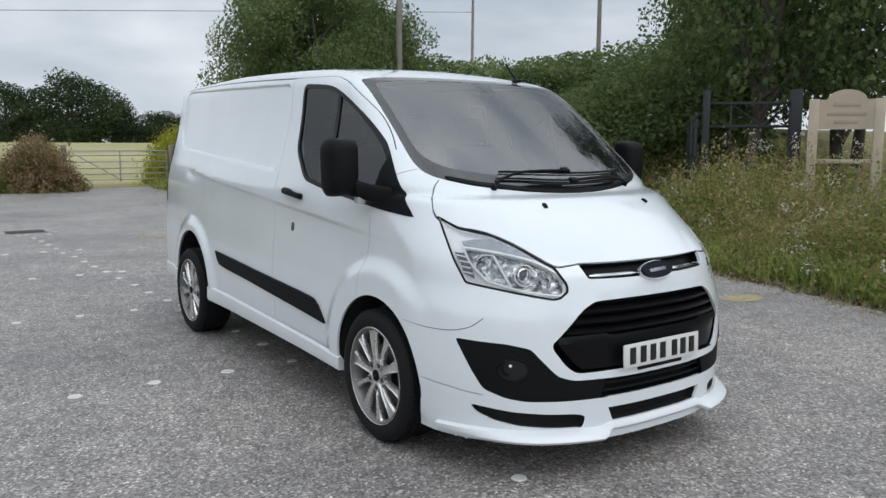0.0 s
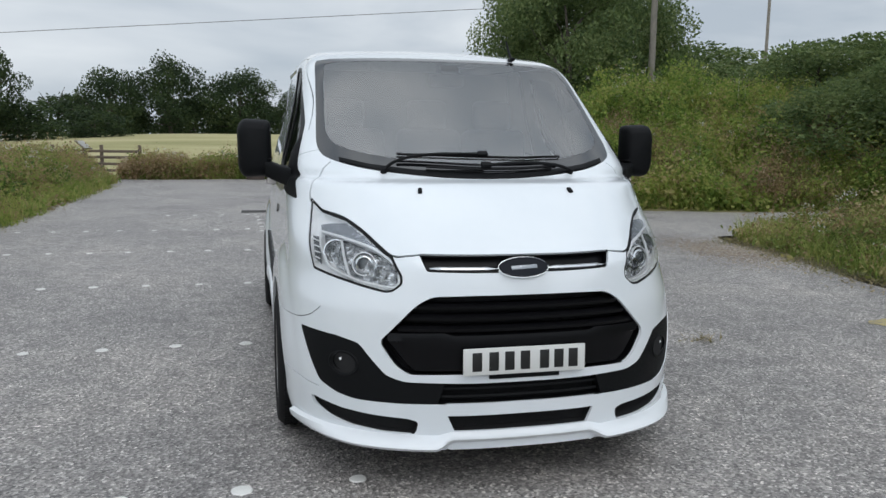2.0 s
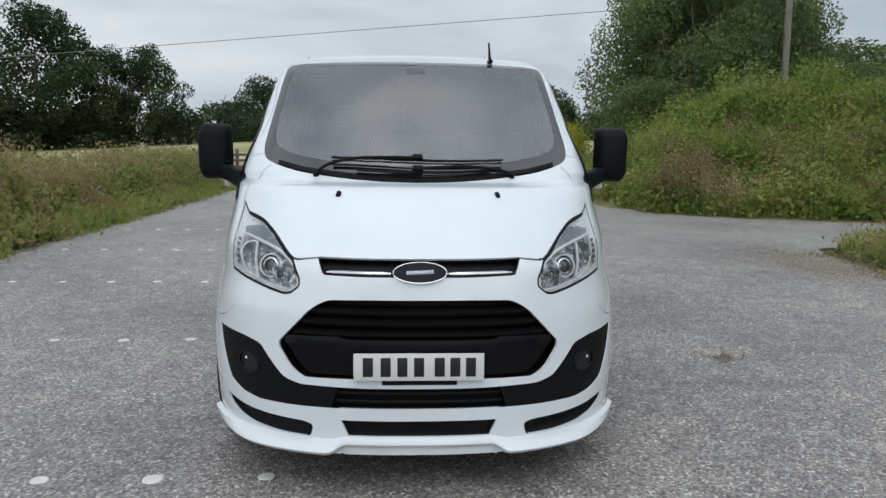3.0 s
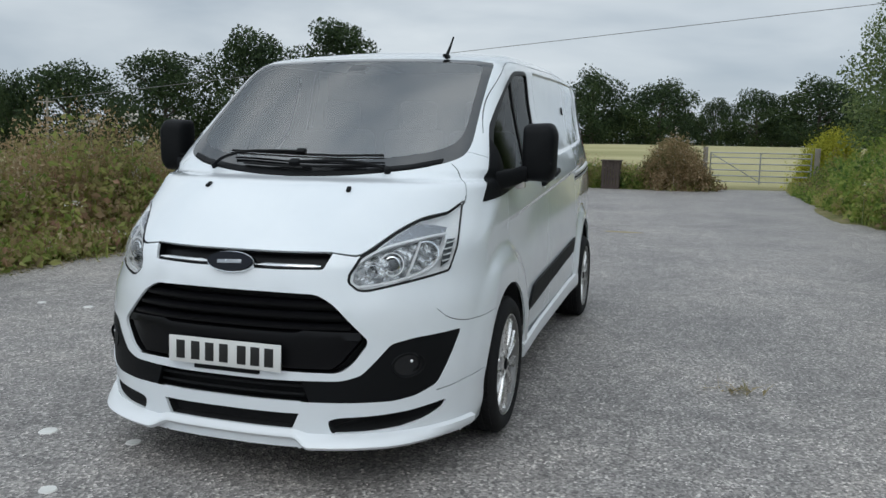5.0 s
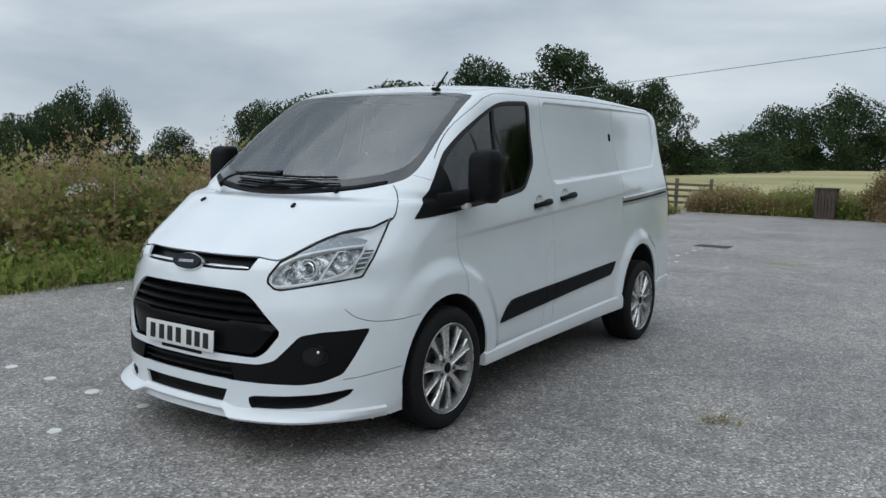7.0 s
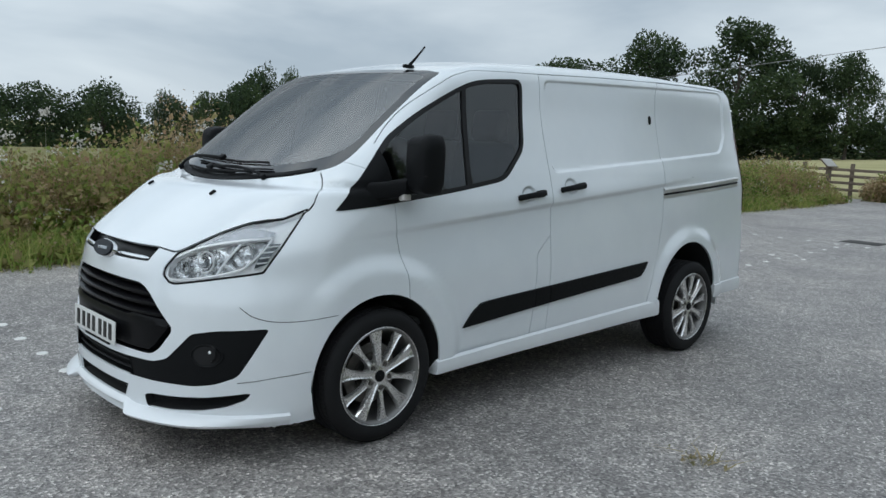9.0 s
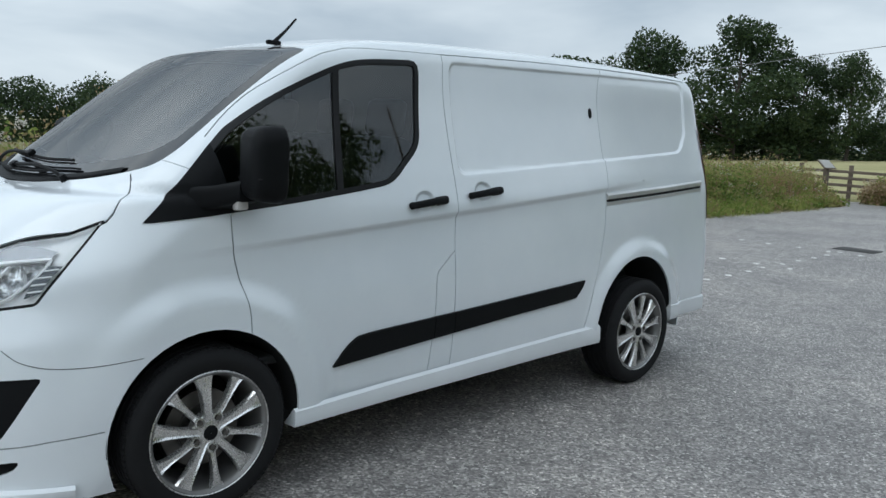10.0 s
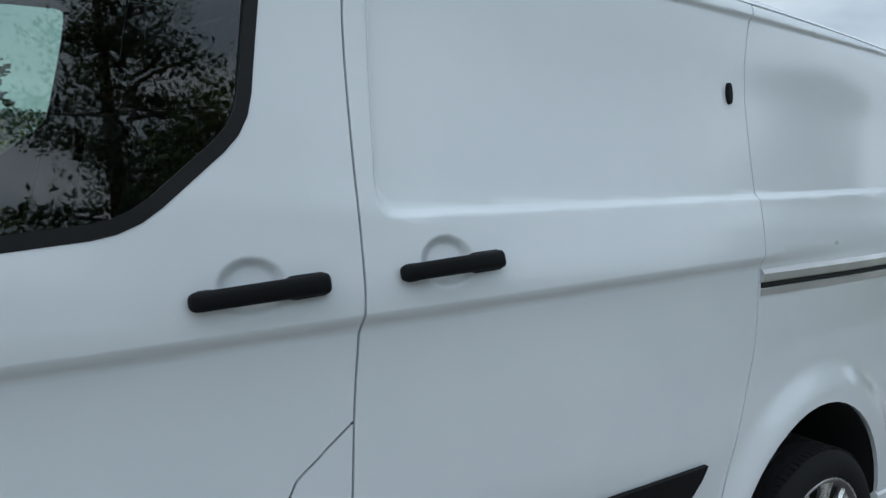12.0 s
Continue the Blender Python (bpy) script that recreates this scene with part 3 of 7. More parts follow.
    if s > 0:
        for cy, cz in ((1.100, 1.176), (1.495, 1.216)):  # finger cups behind the handles
            for q in (1.0, 0.86, 0.70, 0.55):
                shell.cut(side, [(cy + 0.068 * q * math.cos(a), cz + 0.052 * q * math.sin(a)) for a in np.linspace(0, 2 * math.pi, 25)[:-1]], None, limit=lim)
    for du in (0.0, -0.02, -0.04):
        line = [(y, float(crease(y)) + du) for y in (-0.1, 1.2, 2.3, 3.5)]
        shell.cut(side, ribbon(line, 0.004), None, limit=lim)
    kit = [(0.935, -0.40, 0.398), (0.885, -0.56, 0.384), (0.849, -0.643, 0.372), (0.81, -0.71, 0.366)]
    shell.cut(f"{side}_corner", ribbon([((x + y) * 0.7071, z) for x, y, z in kit], 0.005), "gap", limit=lambda x, y, z, s=s: x * s > 0.4, over=[""])
BONNET = [(0, -0.93), (0.398, -0.878), (0.46, -0.862), (0.518, -0.835), (0.565, -0.765), (0.615, -0.675), (0.68, -0.567), (0.765, -0.445), (0.807, -0.335), (0.785, -0.272), (0.745, -0.225), (0.70, -0.205), (0.6, -0.15), (0, -0.25)]
shell.cut("top", [(x, y) for x, y in BONNET] + [(-x, y) for x, y in BONNET[::-1] if x > 0], "bonnet", over=[""])
PANELS = shell.panels({"windscreen": (0.0, -0.002), "door_glass": (0.0, -0.006), "quarter_glass": (0.0, -0.006), "screen_border": (0.004, -0.001), "gap": (0.0, -0.009), "lamp_lens": (0.0, 0.0),
                       "side_trim": (0.012, 0.014), "window_seal": (0.012, 0.001), "fog_surround": (0.015, -0.004), "lamp_rim": (0.02, -0.004), "mirror_sail": (0.01, 0.004)})


# ---- van materials ----
PAINT = material("white_paint", (0.80, 0.82, 0.83), 0.22, coat=0.9)
_haze = noise_node(PAINT, 1.7, 4)
colour_in(PAINT, ramp(PAINT, _haze.outputs[0], [(0.3, (0.755, 0.795, 0.83)), (0.65, (0.81, 0.845, 0.875))]))
rough_in(PAINT, noise_node(PAINT, 9.0, 5).outputs[0], 0.12, 0.24)
bump(PAINT, noise_node(PAINT, 3.0, 2).outputs[0], 0.05, 0.004)
SKIRT_PAINT = plain("white_kit_paint", (0.80, 0.825, 0.85), 0.35, coat=0.3, grain=25, depth=0.05, vary=0.06)
BLACK = plain("black_textured_plastic", (0.006, 0.0065, 0.0075), 0.55, grain=420, depth=0.35, spec=0.14)
GLOSS = plain("gloss_black", (0.006, 0.006, 0.007), 0.3, depth=0.0, spec=0.15)
RUBBER = plain("black_rubber", (0.010, 0.010, 0.011), 0.75, grain=120, depth=0.2, spec=0.25)
SEAL = plain("window_rubber", (0.008, 0.008, 0.009), 0.45, grain=200, depth=0.1, spec=0.3)
TYRE = plain("tyre_rubber", (0.012, 0.012, 0.013), 0.8, grain=90, depth=0.35, vary=0.3, spec=0.25)
CHROME = plain("chrome", (0.78, 0.79, 0.80), 0.10, 1.0, depth=0.0, vary=0.05)
ALLOY = plain("silver_alloy", (0.80, 0.79, 0.78), 0.27, 0.9, grain=150, depth=0.04, vary=0.15)
# barrel alloy, its colour darkened to deepen the shade between the spokes
ALLOY_IN = plain("darkened_alloy", (0.24, 0.235, 0.23), 0.45, 0.7, grain=60, depth=0.1, vary=0.3)
STEEL = plain("brake_steel", (0.20, 0.19, 0.18), 0.45, 1.0, grain=40, depth=0.1, vary=0.3)
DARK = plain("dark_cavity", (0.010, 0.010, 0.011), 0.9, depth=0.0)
CAB = plain("cab_grey_plastic", (0.045, 0.046, 0.048), 0.75, grain=250, depth=0.2)
CLOTH = plain("seat_cloth", (0.030, 0.031, 0.034), 0.95, grain=300, depth=0.3)
CARD = plain("bulkhead_steel", (0.11, 0.115, 0.12), 0.6, grain=20, depth=0.05)
PLATE_WHITE = plain("plate_white", (0.72, 0.72, 0.70), 0.35, grain=80, depth=0.0, vary=0.05)
PLATE_INK = plain("plate_black", (0.012, 0.012, 0.012), 0.4, depth=0.0)
NAVY = plain("badge_dark_enamel", (0.008, 0.010, 0.016), 0.35, depth=0.0, spec=0.15)
AMBER = plain("clear_plastic", (0.55, 0.52, 0.50), 0.12, coat=0.3, depth=0.0)
RED = plain("red_lamp_plastic", (0.25, 0.008, 0.008), 0.15, coat=0.5, depth=0.0)
SILVER = plain("lamp_silver", (0.88, 0.89, 0.90), 0.25, 0.05, depth=0.0, vary=0.05)
LAMP_GREY = plain("lamp_grey_plastic", (0.34, 0.36, 0.39), 0.25, 0.5, depth=0.0)
LAMP_EDGE = plain("lamp_bright_edge", (0.90, 0.91, 0.92), 0.15, 0.1, coat=0.5, depth=0.0)
LAMP_DARK = plain("lamp_smoked_plastic", (0.10, 0.11, 0.12), 0.2, 0.3, depth=0.0)
# bumpy chrome; dark and bright reflections are painted into the colour as mottle
LAMP_CHAMBER = material("lamp_chrome_painted_reflections", (0.5, 0.5, 0.5), 0.16, 0.85)
colour_in(LAMP_CHAMBER, ramp(LAMP_CHAMBER, noise_node(LAMP_CHAMBER, 34.0, 2).outputs[0], [(0.36, (0.10, 0.105, 0.11)), (0.52, (0.42, 0.43, 0.44)), (0.62, (0.85, 0.86, 0.87))]))
bump(LAMP_CHAMBER, noise_node(LAMP_CHAMBER, 60.0, 2).outputs[0], 1.0, 0.012)
SCREEN_GLASS = glass("windscreen_glass", (0.84, 0.90, 0.87), 5.0, 0.58)
TINTED = glass("tinted_glass", (0.68, 0.84, 0.77), 3.2, 0.34)
CLEAR = glass("lamp_lens_plastic", (0.95, 0.96, 0.97), 1.42)
FRIT = material("black_glass_border", (0.006, 0.006, 0.007), 0.03)
FRIT.node_tree.nodes["Principled BSDF"].inputs["IOR"].default_value = 2.0
MIRROR = plain("mirror_glass", (0.85, 0.86, 0.87), 0.02, 1.0, depth=0.0, vary=0.02)


def even_gloss(me, axis):
    """Gives a pane the smooth sheen of one gently curved sheet."""
    n = len(me.vertices)
    co = np.empty(3 * n)
    me.vertices.foreach_get("co", co)
    co = co.reshape(-1, 3)
    u, v = (co[:, k] - co[:, k].mean() for k in range(3) if k != axis)
    c = np.linalg.lstsq(np.stack([np.ones(n), u, v, u * u, u * v, v * v], 1), co[:, axis], rcond=None)[0]
    gu = c[1] + 2 * c[3] * u + c[4] * v
    gv = c[2] + c[4] * u + 2 * c[5] * v
    if axis == 0:  # door panes bow gently outwards
        gu, gv = c[1] - 0.10 * u, c[2] - 0.16 * v
    no = np.insert(np.stack([-gu, -gv], 1), axis, 1.0, axis=1)
    no /= np.linalg.norm(no, axis=1)[:, None]
    if (no * np.array([w.normal for w in me.vertices])).sum() < 0:
        no = -no
    me.polygons.foreach_set("use_smooth", np.ones(len(me.polygons), bool))
    me.normals_split_custom_set_from_vertices(no.tolist())
    return me


def lamp_floor(x):
    return float(np.interp(x, [0.49, 0.53, 0.62, 0.69, 0.753, 0.772, 0.787], [0.838, 0.815, 0.826, 0.845, 0.870, 0.895, 0.936]))


def lamp_roof(x):
    return float(np.interp(x, [0.500, 0.525, 0.576, 0.630, 0.680, 0.721, 0.782], [0.880, 0.916, 0.956, 0.976, 0.989, 0.998, 1.008]))


def nose_patch(s, xs, low, high, depth, steps=6):
    """A sheet set back behind the lamp's lens, between two curves."""
    k = bmesh.new()
    rows = []
    for x in xs:
        a, b = low(x), high(x)
        rows.append([k.verts.new(onto_nose(s * x, a + (b - a) * j / steps, -depth)[0]) for j in range(steps + 1)])
    for r0, r1 in zip(rows, rows[1:]):
        for j in range(steps):
            q = (r0[j], r1[j], r1[j + 1], r0[j + 1])
            k.faces.new(q if s > 0 else q[::-1])
    return shade(k, 80)


def onto_nose(x, z, out=0.0):
    """A place on the van's front at a width and height, and the way it faces."""
    p = onto_van(np.array([VAN_X + x, float(nose(x, z)), z]), 4)
    n = van_slope(p)
    n /= np.linalg.norm(n)
    return Vector(p + n * out), Vector(n)


def onto_flank(y, z, side, out=0.0):
    p = onto_van(np.array([VAN_X + side * float(flank(y, z)), y, z]), 4)
    n = van_slope(p)
    n /= np.linalg.norm(n)
    return Vector(p + n * out), Vector(n)


def facing(p, n, up=(0, 0, 1)):
    """A pose at p whose z looks along n and whose y leans up."""
    z = Vector(n).normalized()
    x = Vector(up).cross(z).normalized()
    m = Matrix((x, z.cross(x), z)).transposed().to_4x4()
    m.translation = p
    return m


def moved(bm, m):
    bmesh.ops.transform(bm, matrix=m, verts=bm.verts)
    return bm


def van_parts():
    van = thing("van", label="white panel van with black trim and alloy wheels on grey tarmac", category="van")
    P = dict(PANELS)
    body = part("body", P.pop(""), PAINT, van)
    part("panel_gap", P.pop("gap"), DARK, body, "thin dark shut lines")
    part("bonnet", P.pop("bonnet"), PAINT, van)
    doors = {}
    for side in ("left", "right"):
        d = doors[side] = part("front_door", P.pop(f"front_door:{side}"), PAINT, van, "white front door with tinted window and black pull handle")
        part("window_seal", P.pop(f"window_seal:{side}"), SEAL, d)
        part("door_glass", even_gloss(P.pop(f"door_glass:{side}"), 0), TINTED, d, "dark tinted glass")
        part("quarter_glass", even_gloss(P.pop(f"quarter_glass:{side}"), 0), TINTED, d, "dark tinted glass")
        part("mirror_sail", P.pop(f"mirror_sail:{side}"), BLACK, d, "black plastic triangle")
        part("side_trim", P.pop(f"side_trim:{side}"), BLACK, van, "black rubbing strip")
        part("fog_surround", P.pop(f"fog_surround:{side}"), BLACK, van, "black textured corner trim")
    sliding = part("sliding_door", P.pop("sliding_door"), PAINT, van, "white sliding side door")
    part("screen_border", P.pop("screen_border"), FRIT, van, "black border of the windscreen")
    part("windscreen", even_gloss(P.pop("windscreen"), 1), SCREEN_GLASS, van)
    lenses = {s: P.pop(f"lamp_lens:{s}") for s in ("left", "right")}
    rims = {s: P.pop(f"lamp_rim:{s}") for s in ("left", "right")}

    # headlights
    for side, s in (("left", 1), ("right", -1)):
        lens = lenses[side]
        n = len(lens.vertices)
        co, no = np.empty(3 * n), np.array([v.normal for v in lens.vertices])
        lens.vertices.foreach_get("co", co)
        co = co.reshape(-1, 3)
        no = van_slope(co)
        no /= np.linalg.norm(no, axis=1)[:, None]
        bowl = lens.copy()
        bowl.name = "headlight"
        edge = {}
        for e in lens.edges:
            edge[e.key] = 0
        for f in lens.polygons:
            for k in f.edge_keys:
                edge[k] += 1
        rim = {v for k, c in edge.items() if c == 1 for v in k}
        across, up = np.abs(co[:, 0] - VAN_X), co[:, 2]
        deep = np.array([0.50 < x < 0.786 and lamp_floor(x) < z < lamp_roof(x) for x, z in zip(across, up)])
        depth = np.where(deep, 0.062, 0.026)
        depth[list(rim)] = 0.004
        bowl.vertices.foreach_set("co", (co - no * depth[:, None]).ravel())
        bowl.materials.clear()
        lamp = part("headlight", bowl, SILVER, van, "clear headlight with silver reflectors")
        part("lens", lens, CLEAR, lamp).visible_shadow = False
        part("lamp_rim", rims[side], RUBBER, lamp)

        def spot(x, z, depth):
            p, nn = onto_nose(s * x, z, -depth)
            return p, nn
        for x, z, r, d, main in ((0.640, 0.903, 0.045, 0.040, True), (0.750, 0.945, 0.047, 0.046, False), (0.576, 0.872, 0.024, 0.030, False)):
            p, nn = spot(x, z, d)
            aim = (Vector(nn) + Vector((0, -1.2, 0))).normalized()
            m = facing(p, aim)
            bowl_bm = lathe([(r, 0.014), (r * 1.05, 0.010), (r * 0.86, -0.014), (r * 0.62, -0.026), (r * 0.02, -0.030)], 28, "Z", closed=False)
            part("reflector", moved(bowl_bm, m), CHROME, lamp)
            part("reflector_rim", moved(lathe([(r * 1.00, 0.016), (r * 1.10, 0.016), (r * 1.10, 0.008), (r * 1.00, 0.008)], 32, "Z"), m), LAMP_EDGE if main else CHROME, lamp)
            if main:
                k = bmesh.new()
                bmesh.ops.create_uvsphere(k, u_segments=20, v_segments=12, radius=r * 0.60)
                bmesh.ops.scale(k, vec=(1, 1, 0.55), verts=k.verts)
                part("projector", moved(shade(k, 80), m @ pose(0, 0, -0.004)), LAMP_DARK, lamp, "smoked projector lens")
                part("projector_ring", moved(lathe([(r * 0.62, 0.016), (r * 0.74, 0.014), (r * 0.74, -0.02), (r * 0.62, -0.02)], 28, "Z"), m), CHROME, lamp)
            else:
                k = bmesh.new()
                bmesh.ops.create_uvsphere(k, u_segments=12, v_segments=8, radius=r * 0.24)
                part("bulb_and_glint", moved(shade(k, 80), m @ pose(0, 0, -0.008)), LAMP_EDGE, lamp)
        # the chamber behind the lamps, its reflections painted in, and the smoked one at the side
        part("lamp_chamber", nose_patch(s, np.linspace(0.505, 0.782, 16), lamp_floor, lambda x: lamp_roof(x) - 0.004, 0.036), LAMP_CHAMBER, lamp, "bumpy chrome reflector with mottled reflections painted into its colour")
        part("side_chamber", nose_patch(s, np.linspace(0.790, 0.815, 4), lambda x: 0.872 + 0.9 * (x - 0.79), lambda x: 0.985, 0.012), LAMP_DARK, lamp, "smoked side reflector")
        # bright edges between the chambers
        ridge = [onto_nose(s * x, z, -0.014)[0] for x, z in ((0.500, 0.880), (0.525, 0.916), (0.576, 0.956), (0.630, 0.976), (0.680, 0.989), (0.721, 0.998), (0.782, 1.008))]
        part("light_guide", tube(smooth_line([tuple(p) for p in ridge], 4), 0.0080, 6), LAMP_EDGE, lamp)
        rib = [onto_nose(s * x, z, -0.020)[0] for x, z in ((0.708, 0.985), (0.706, 0.912), (0.690, 0.842))]
        part("divider", tube(smooth_line([tuple(p) for p in rib], 4), 0.006, 6), LAMP_EDGE, lamp)
        rib = [onto_nose(s * x, z, -0.014)[0] for x, z in ((0.782, 1.005), (0.788, 0.975), (0.787, 0.936), (0.772, 0.893), (0.752, 0.866), (0.690, 0.840), (0.618, 0.822), (0.530, 0.811), (0.503, 0.826), (0.500, 0.862))]
        part("chrome_edge", tube(smooth_line([tuple(p) for p in rib], 4), 0.006, 6), LAMP_EDGE, lamp)
        for k in range(4):
            z = 0.895 + 0.024 * k
            a, b = onto_nose(s * 0.792, z, -0.008)[0], onto_nose(s * 0.815, z + 0.006, -0.006)[0]
            part("side_reflector", tube([tuple(a), tuple(b)], 0.0035, 6), LAMP_EDGE, lamp)
        # upper indicator chamber: a smooth grey tray
        tray = bmesh.new()
        rows = []
        for x, z0, z1 in ((0.530, 0.926, 0.938), (0.578, 0.962, 0.996), (0.642, 0.984, 1.034), (0.683, 0.994, 1.048), (0.735, 1.004, 1.044), (0.778, 1.012, 1.032)):
            rows.append([tray.verts.new(onto_nose(s * x, z, -0.011)[0]) for z in (z0, (z0 + z1) / 2, z1)])
        for r0, r1 in zip(rows, rows[1:]):
            for j in range(2):
                q = (r0[j], r1[j], r1[j + 1], r0[j + 1])
                tray.faces.new(q if s > 0 else q[::-1])
        part("indicator", shade(tray, 80), LAMP_GREY, lamp)

    # grilles
    grille = part("grille", grille_tray(GRILLE, 0.075), GLOSS, van, "black hexagonal front grille with slats")
    for z in (0.735, 0.690, 0.645):
        half = float(np.interp(z, [0.60, 0.742, 0.78], [0.545, 0.425, 0.355]))
        slat = bmesh.new()
        rows = []
        for x in np.linspace(-half, half, 25):
            y = float(nose(x, z)) + 0.012
            rows.append([slat.verts.new((VAN_X + x, y + a, z + b)) for a, b in ((0, -0.007), (-0.002, 0.004), (0.012, 0.012), (0.05, 0.016), (0.05, 0.006))])
        for r0, r1 in zip(rows, rows[1:]):
            for j in range(5):
                slat.faces.new((r0[j], r1[j], r1[(j + 1) % 5], r0[(j + 1) % 5]))
        bmesh.ops.recalc_face_normals(slat, faces=slat.faces)
        part("slat", shade(slat, 35), GLOSS, grille)
    # the solid lower blade of the grille, on which the plate sits
    blade = bmesh.new()
    rows = []
    for x in np.linspace(-0.545, 0.545, 31):
        top = 0.622 + 0.012 * (abs(x) > 0.3) - 0.03 * max(abs(x) - 0.33, 0)
        low = 0.478 + max(abs(x) - 0.45, 0) * 1.3
        top = max(top, low + 0.004)
        q = []
        for z, o in ((top + 0.008, 0.05), (top, 0.012), (top - 0.03, 0.004), ((top + low) / 2, 0.012), (low, 0.016), (low - 0.006, 0.05)):
            q.append(blade.verts.new((VAN_X + x, float(nose(x, z)) + o, z)))
        rows.append(q)
    for r0, r1 in zip(rows, rows[1:]):
        for j in range(5):
            blade.faces.new((r0[j], r0[j + 1], r1[j + 1], r1[j]))
    bmesh.ops.recalc_face_normals(blade, faces=blade.faces)
    part("grille_blade", shade(blade, 35), GLOSS, grille)
    upper = part("upper_grille", grille_tray(UPPER, 0.05), GLOSS, van, "black upper grille slot with chrome strips")
    for s in (1, -1):
        pts = [onto_nose(s * x, 0.889 + 0.004 * x, -0.010)[0] for x in np.linspace(0.115, 0.378, 9)]
        part("chrome_strip", tube([tuple(p) for p in pts], [0.004] + [0.0095] * 7 + [0.004], 8), CHROME, upper)
    p, n = onto_nose(0, 0.889, 0.004)
    badge = part("badge", moved(ellipse_plate(0.112, 0.046, 0.018), facing(p, n)), CHROME, van, "dark oval badge with a chrome rim")
    part("badge_face", moved(ellipse_plate(0.1065, 0.0415, 0.010), facing(p + n * 0.013, n)), NAVY, badge)
    part("badge_mark", moved(box((0.11, 0.016, 0.003), bevel=0.001), facing(p + n * 0.0175, n) @ pose(0, -0.002, 0, 0, 0, 3)), LAMP_GREY, badge)
    intake = part("lower_intake", grille_tray(INTAKE, 0.06), BLACK, van, "black lower air intake")
    for z in (0.372, 0.405):
        pts = [(VAN_X + x, float(nose(x, z)) + 0.02, z) for x in np.linspace(-0.335, 0.335, 15)]
        part("slat", tube(pts, 0.006, 6), BLACK, intake)
    part("splitter_slot", grille_tray(SLOT, 0.05), DARK, van)
    for s in (1, -1):
        part("splitter_slot", tray_of([(s * x, z) for x, z in WING_SLOT], 0.045), DARK, van)

    # number plate, its characters as bars
    m = Matrix.Translation((VAN_X - 0.003, -1.026, 0.524)) @ pose(0, 0, 0, 88, 0, 0)
    plate = part("number_plate", moved(box((0.518, 0.110, 0.008), bevel=0.003), m), PLATE_WHITE, van, "white number plate with black bars")
    for k, x in enumerate((-0.196, -0.126, -0.060, 0.006, 0.088, 0.150, 0.212)):
        part("plate_bar", moved(box((0.040, 0.076, 0.002), bevel=0.0006), m @ pose(x - 0.006, 0, 0.0045)), PLATE_INK, plate)
    part("plate_holder", moved(box((0.30, 0.02, 0.03), bevel=0.004), Matrix.Translation((VAN_X, -1.01, 0.462))), BLACK, plate)

    # fog lamps
    for s in (1, -1):
        p, n = onto_nose(s * 0.728, 0.498, -0.014)
        aim = (Vector(n) + Vector((0, -0.9, 0))).normalized()
        m = facing(p, aim)
        # an oval on the trim: its rim slightly raised, the scoop's shade a flat dark sheet
        def scoop_ring(g, out):
            return [onto_nose(s * (0.714 + 0.052 * g * math.cos(a)), 0.488 + 0.048 * g * math.sin(a), out)[0] for a in np.linspace(0, 2 * math.pi, 25)[:-1]]
        k = bmesh.new()
        rings = [[k.verts.new(q) for q in scoop_ring(g, d)] for g, d in ((1.10, -0.0035), (1.03, 0.001), (0.95, -0.002), (0.82, -0.003))]
        for r0, r1 in zip(rings, rings[1:]):
            for i in range(24):
                k.faces.new((r0[i], r0[(i + 1) % 24], r1[(i + 1) % 24], r1[i]))
        bmesh.ops.recalc_face_normals(k, faces=k.faces)
        part("fog_bezel", shade(k, 60), BLACK, van, "raised oval rim round the fog lamp")
        # flat near-black sheet in place of the scoop's shaded hollow
        k = bmesh.new()
        rings = [[k.verts.new(q) for q in scoop_ring(g, -0.0025)] for g in (0.86, 0.30)]
        for i in range(24):
            k.faces.new((rings[0][i], rings[0][(i + 1) % 24], rings[1][(i + 1) % 24], rings[1][i]))
        k.faces.new(rings[1])
        part("fog_scoop_shade", shade(k, 60), DARK, van, "dark scooped recess round the fog lamp")
        m = m @ pose(0, 0, -0.008)
        fog = part("fog_lamp", moved(lathe([(0.040, 0.016), (0.034, 0.020), (0.031, 0.002), (0.028, -0.020), (0.001, -0.020)], 32, "Z", closed=False), m), GLOSS, van, "round fog lamp in a black recess")
        k = bmesh.new()
        bmesh.ops.create_uvsphere(k, u_segments=20, v_segments=10, radius=0.027)
        bmesh.ops.scale(k, vec=(1, 1, 0.4), verts=k.verts)
        part("lens", moved(shade(k, 80), m @ pose(0, 0, 0.004)), LAMP_DARK, fog)
        # small white bead added in front of the lens as its glint
        k = bmesh.new()
        bmesh.ops.create_uvsphere(k, u_segments=16, v_segments=8, radius=0.009)
        part("bulb_and_glint", moved(shade(k, 80), m @ pose(0, 0.006, 0.014)), LAMP_EDGE, fog)

    # body kit: front lip and side skirts
    part("front_splitter", splitter(), SKIRT_PAINT, van, "white front lip spoiler")
    for s in (1, -1):
        part("side_skirt", side_skirt(s, 0.372, 2.50), SKIRT_PAINT, van, "white side skirt")
        part("rear_skirt", side_skirt(s, 3.315, 3.86), SKIRT_PAINT, van, "white rear corner skirt")

    # wheel arches, floor
    for y, r, zc in ((0.0, 0.392, 0.325), (2.895, 0.432, 0.36)):
        for s in (1, -1):
            k = bmesh.new()
            rows = []
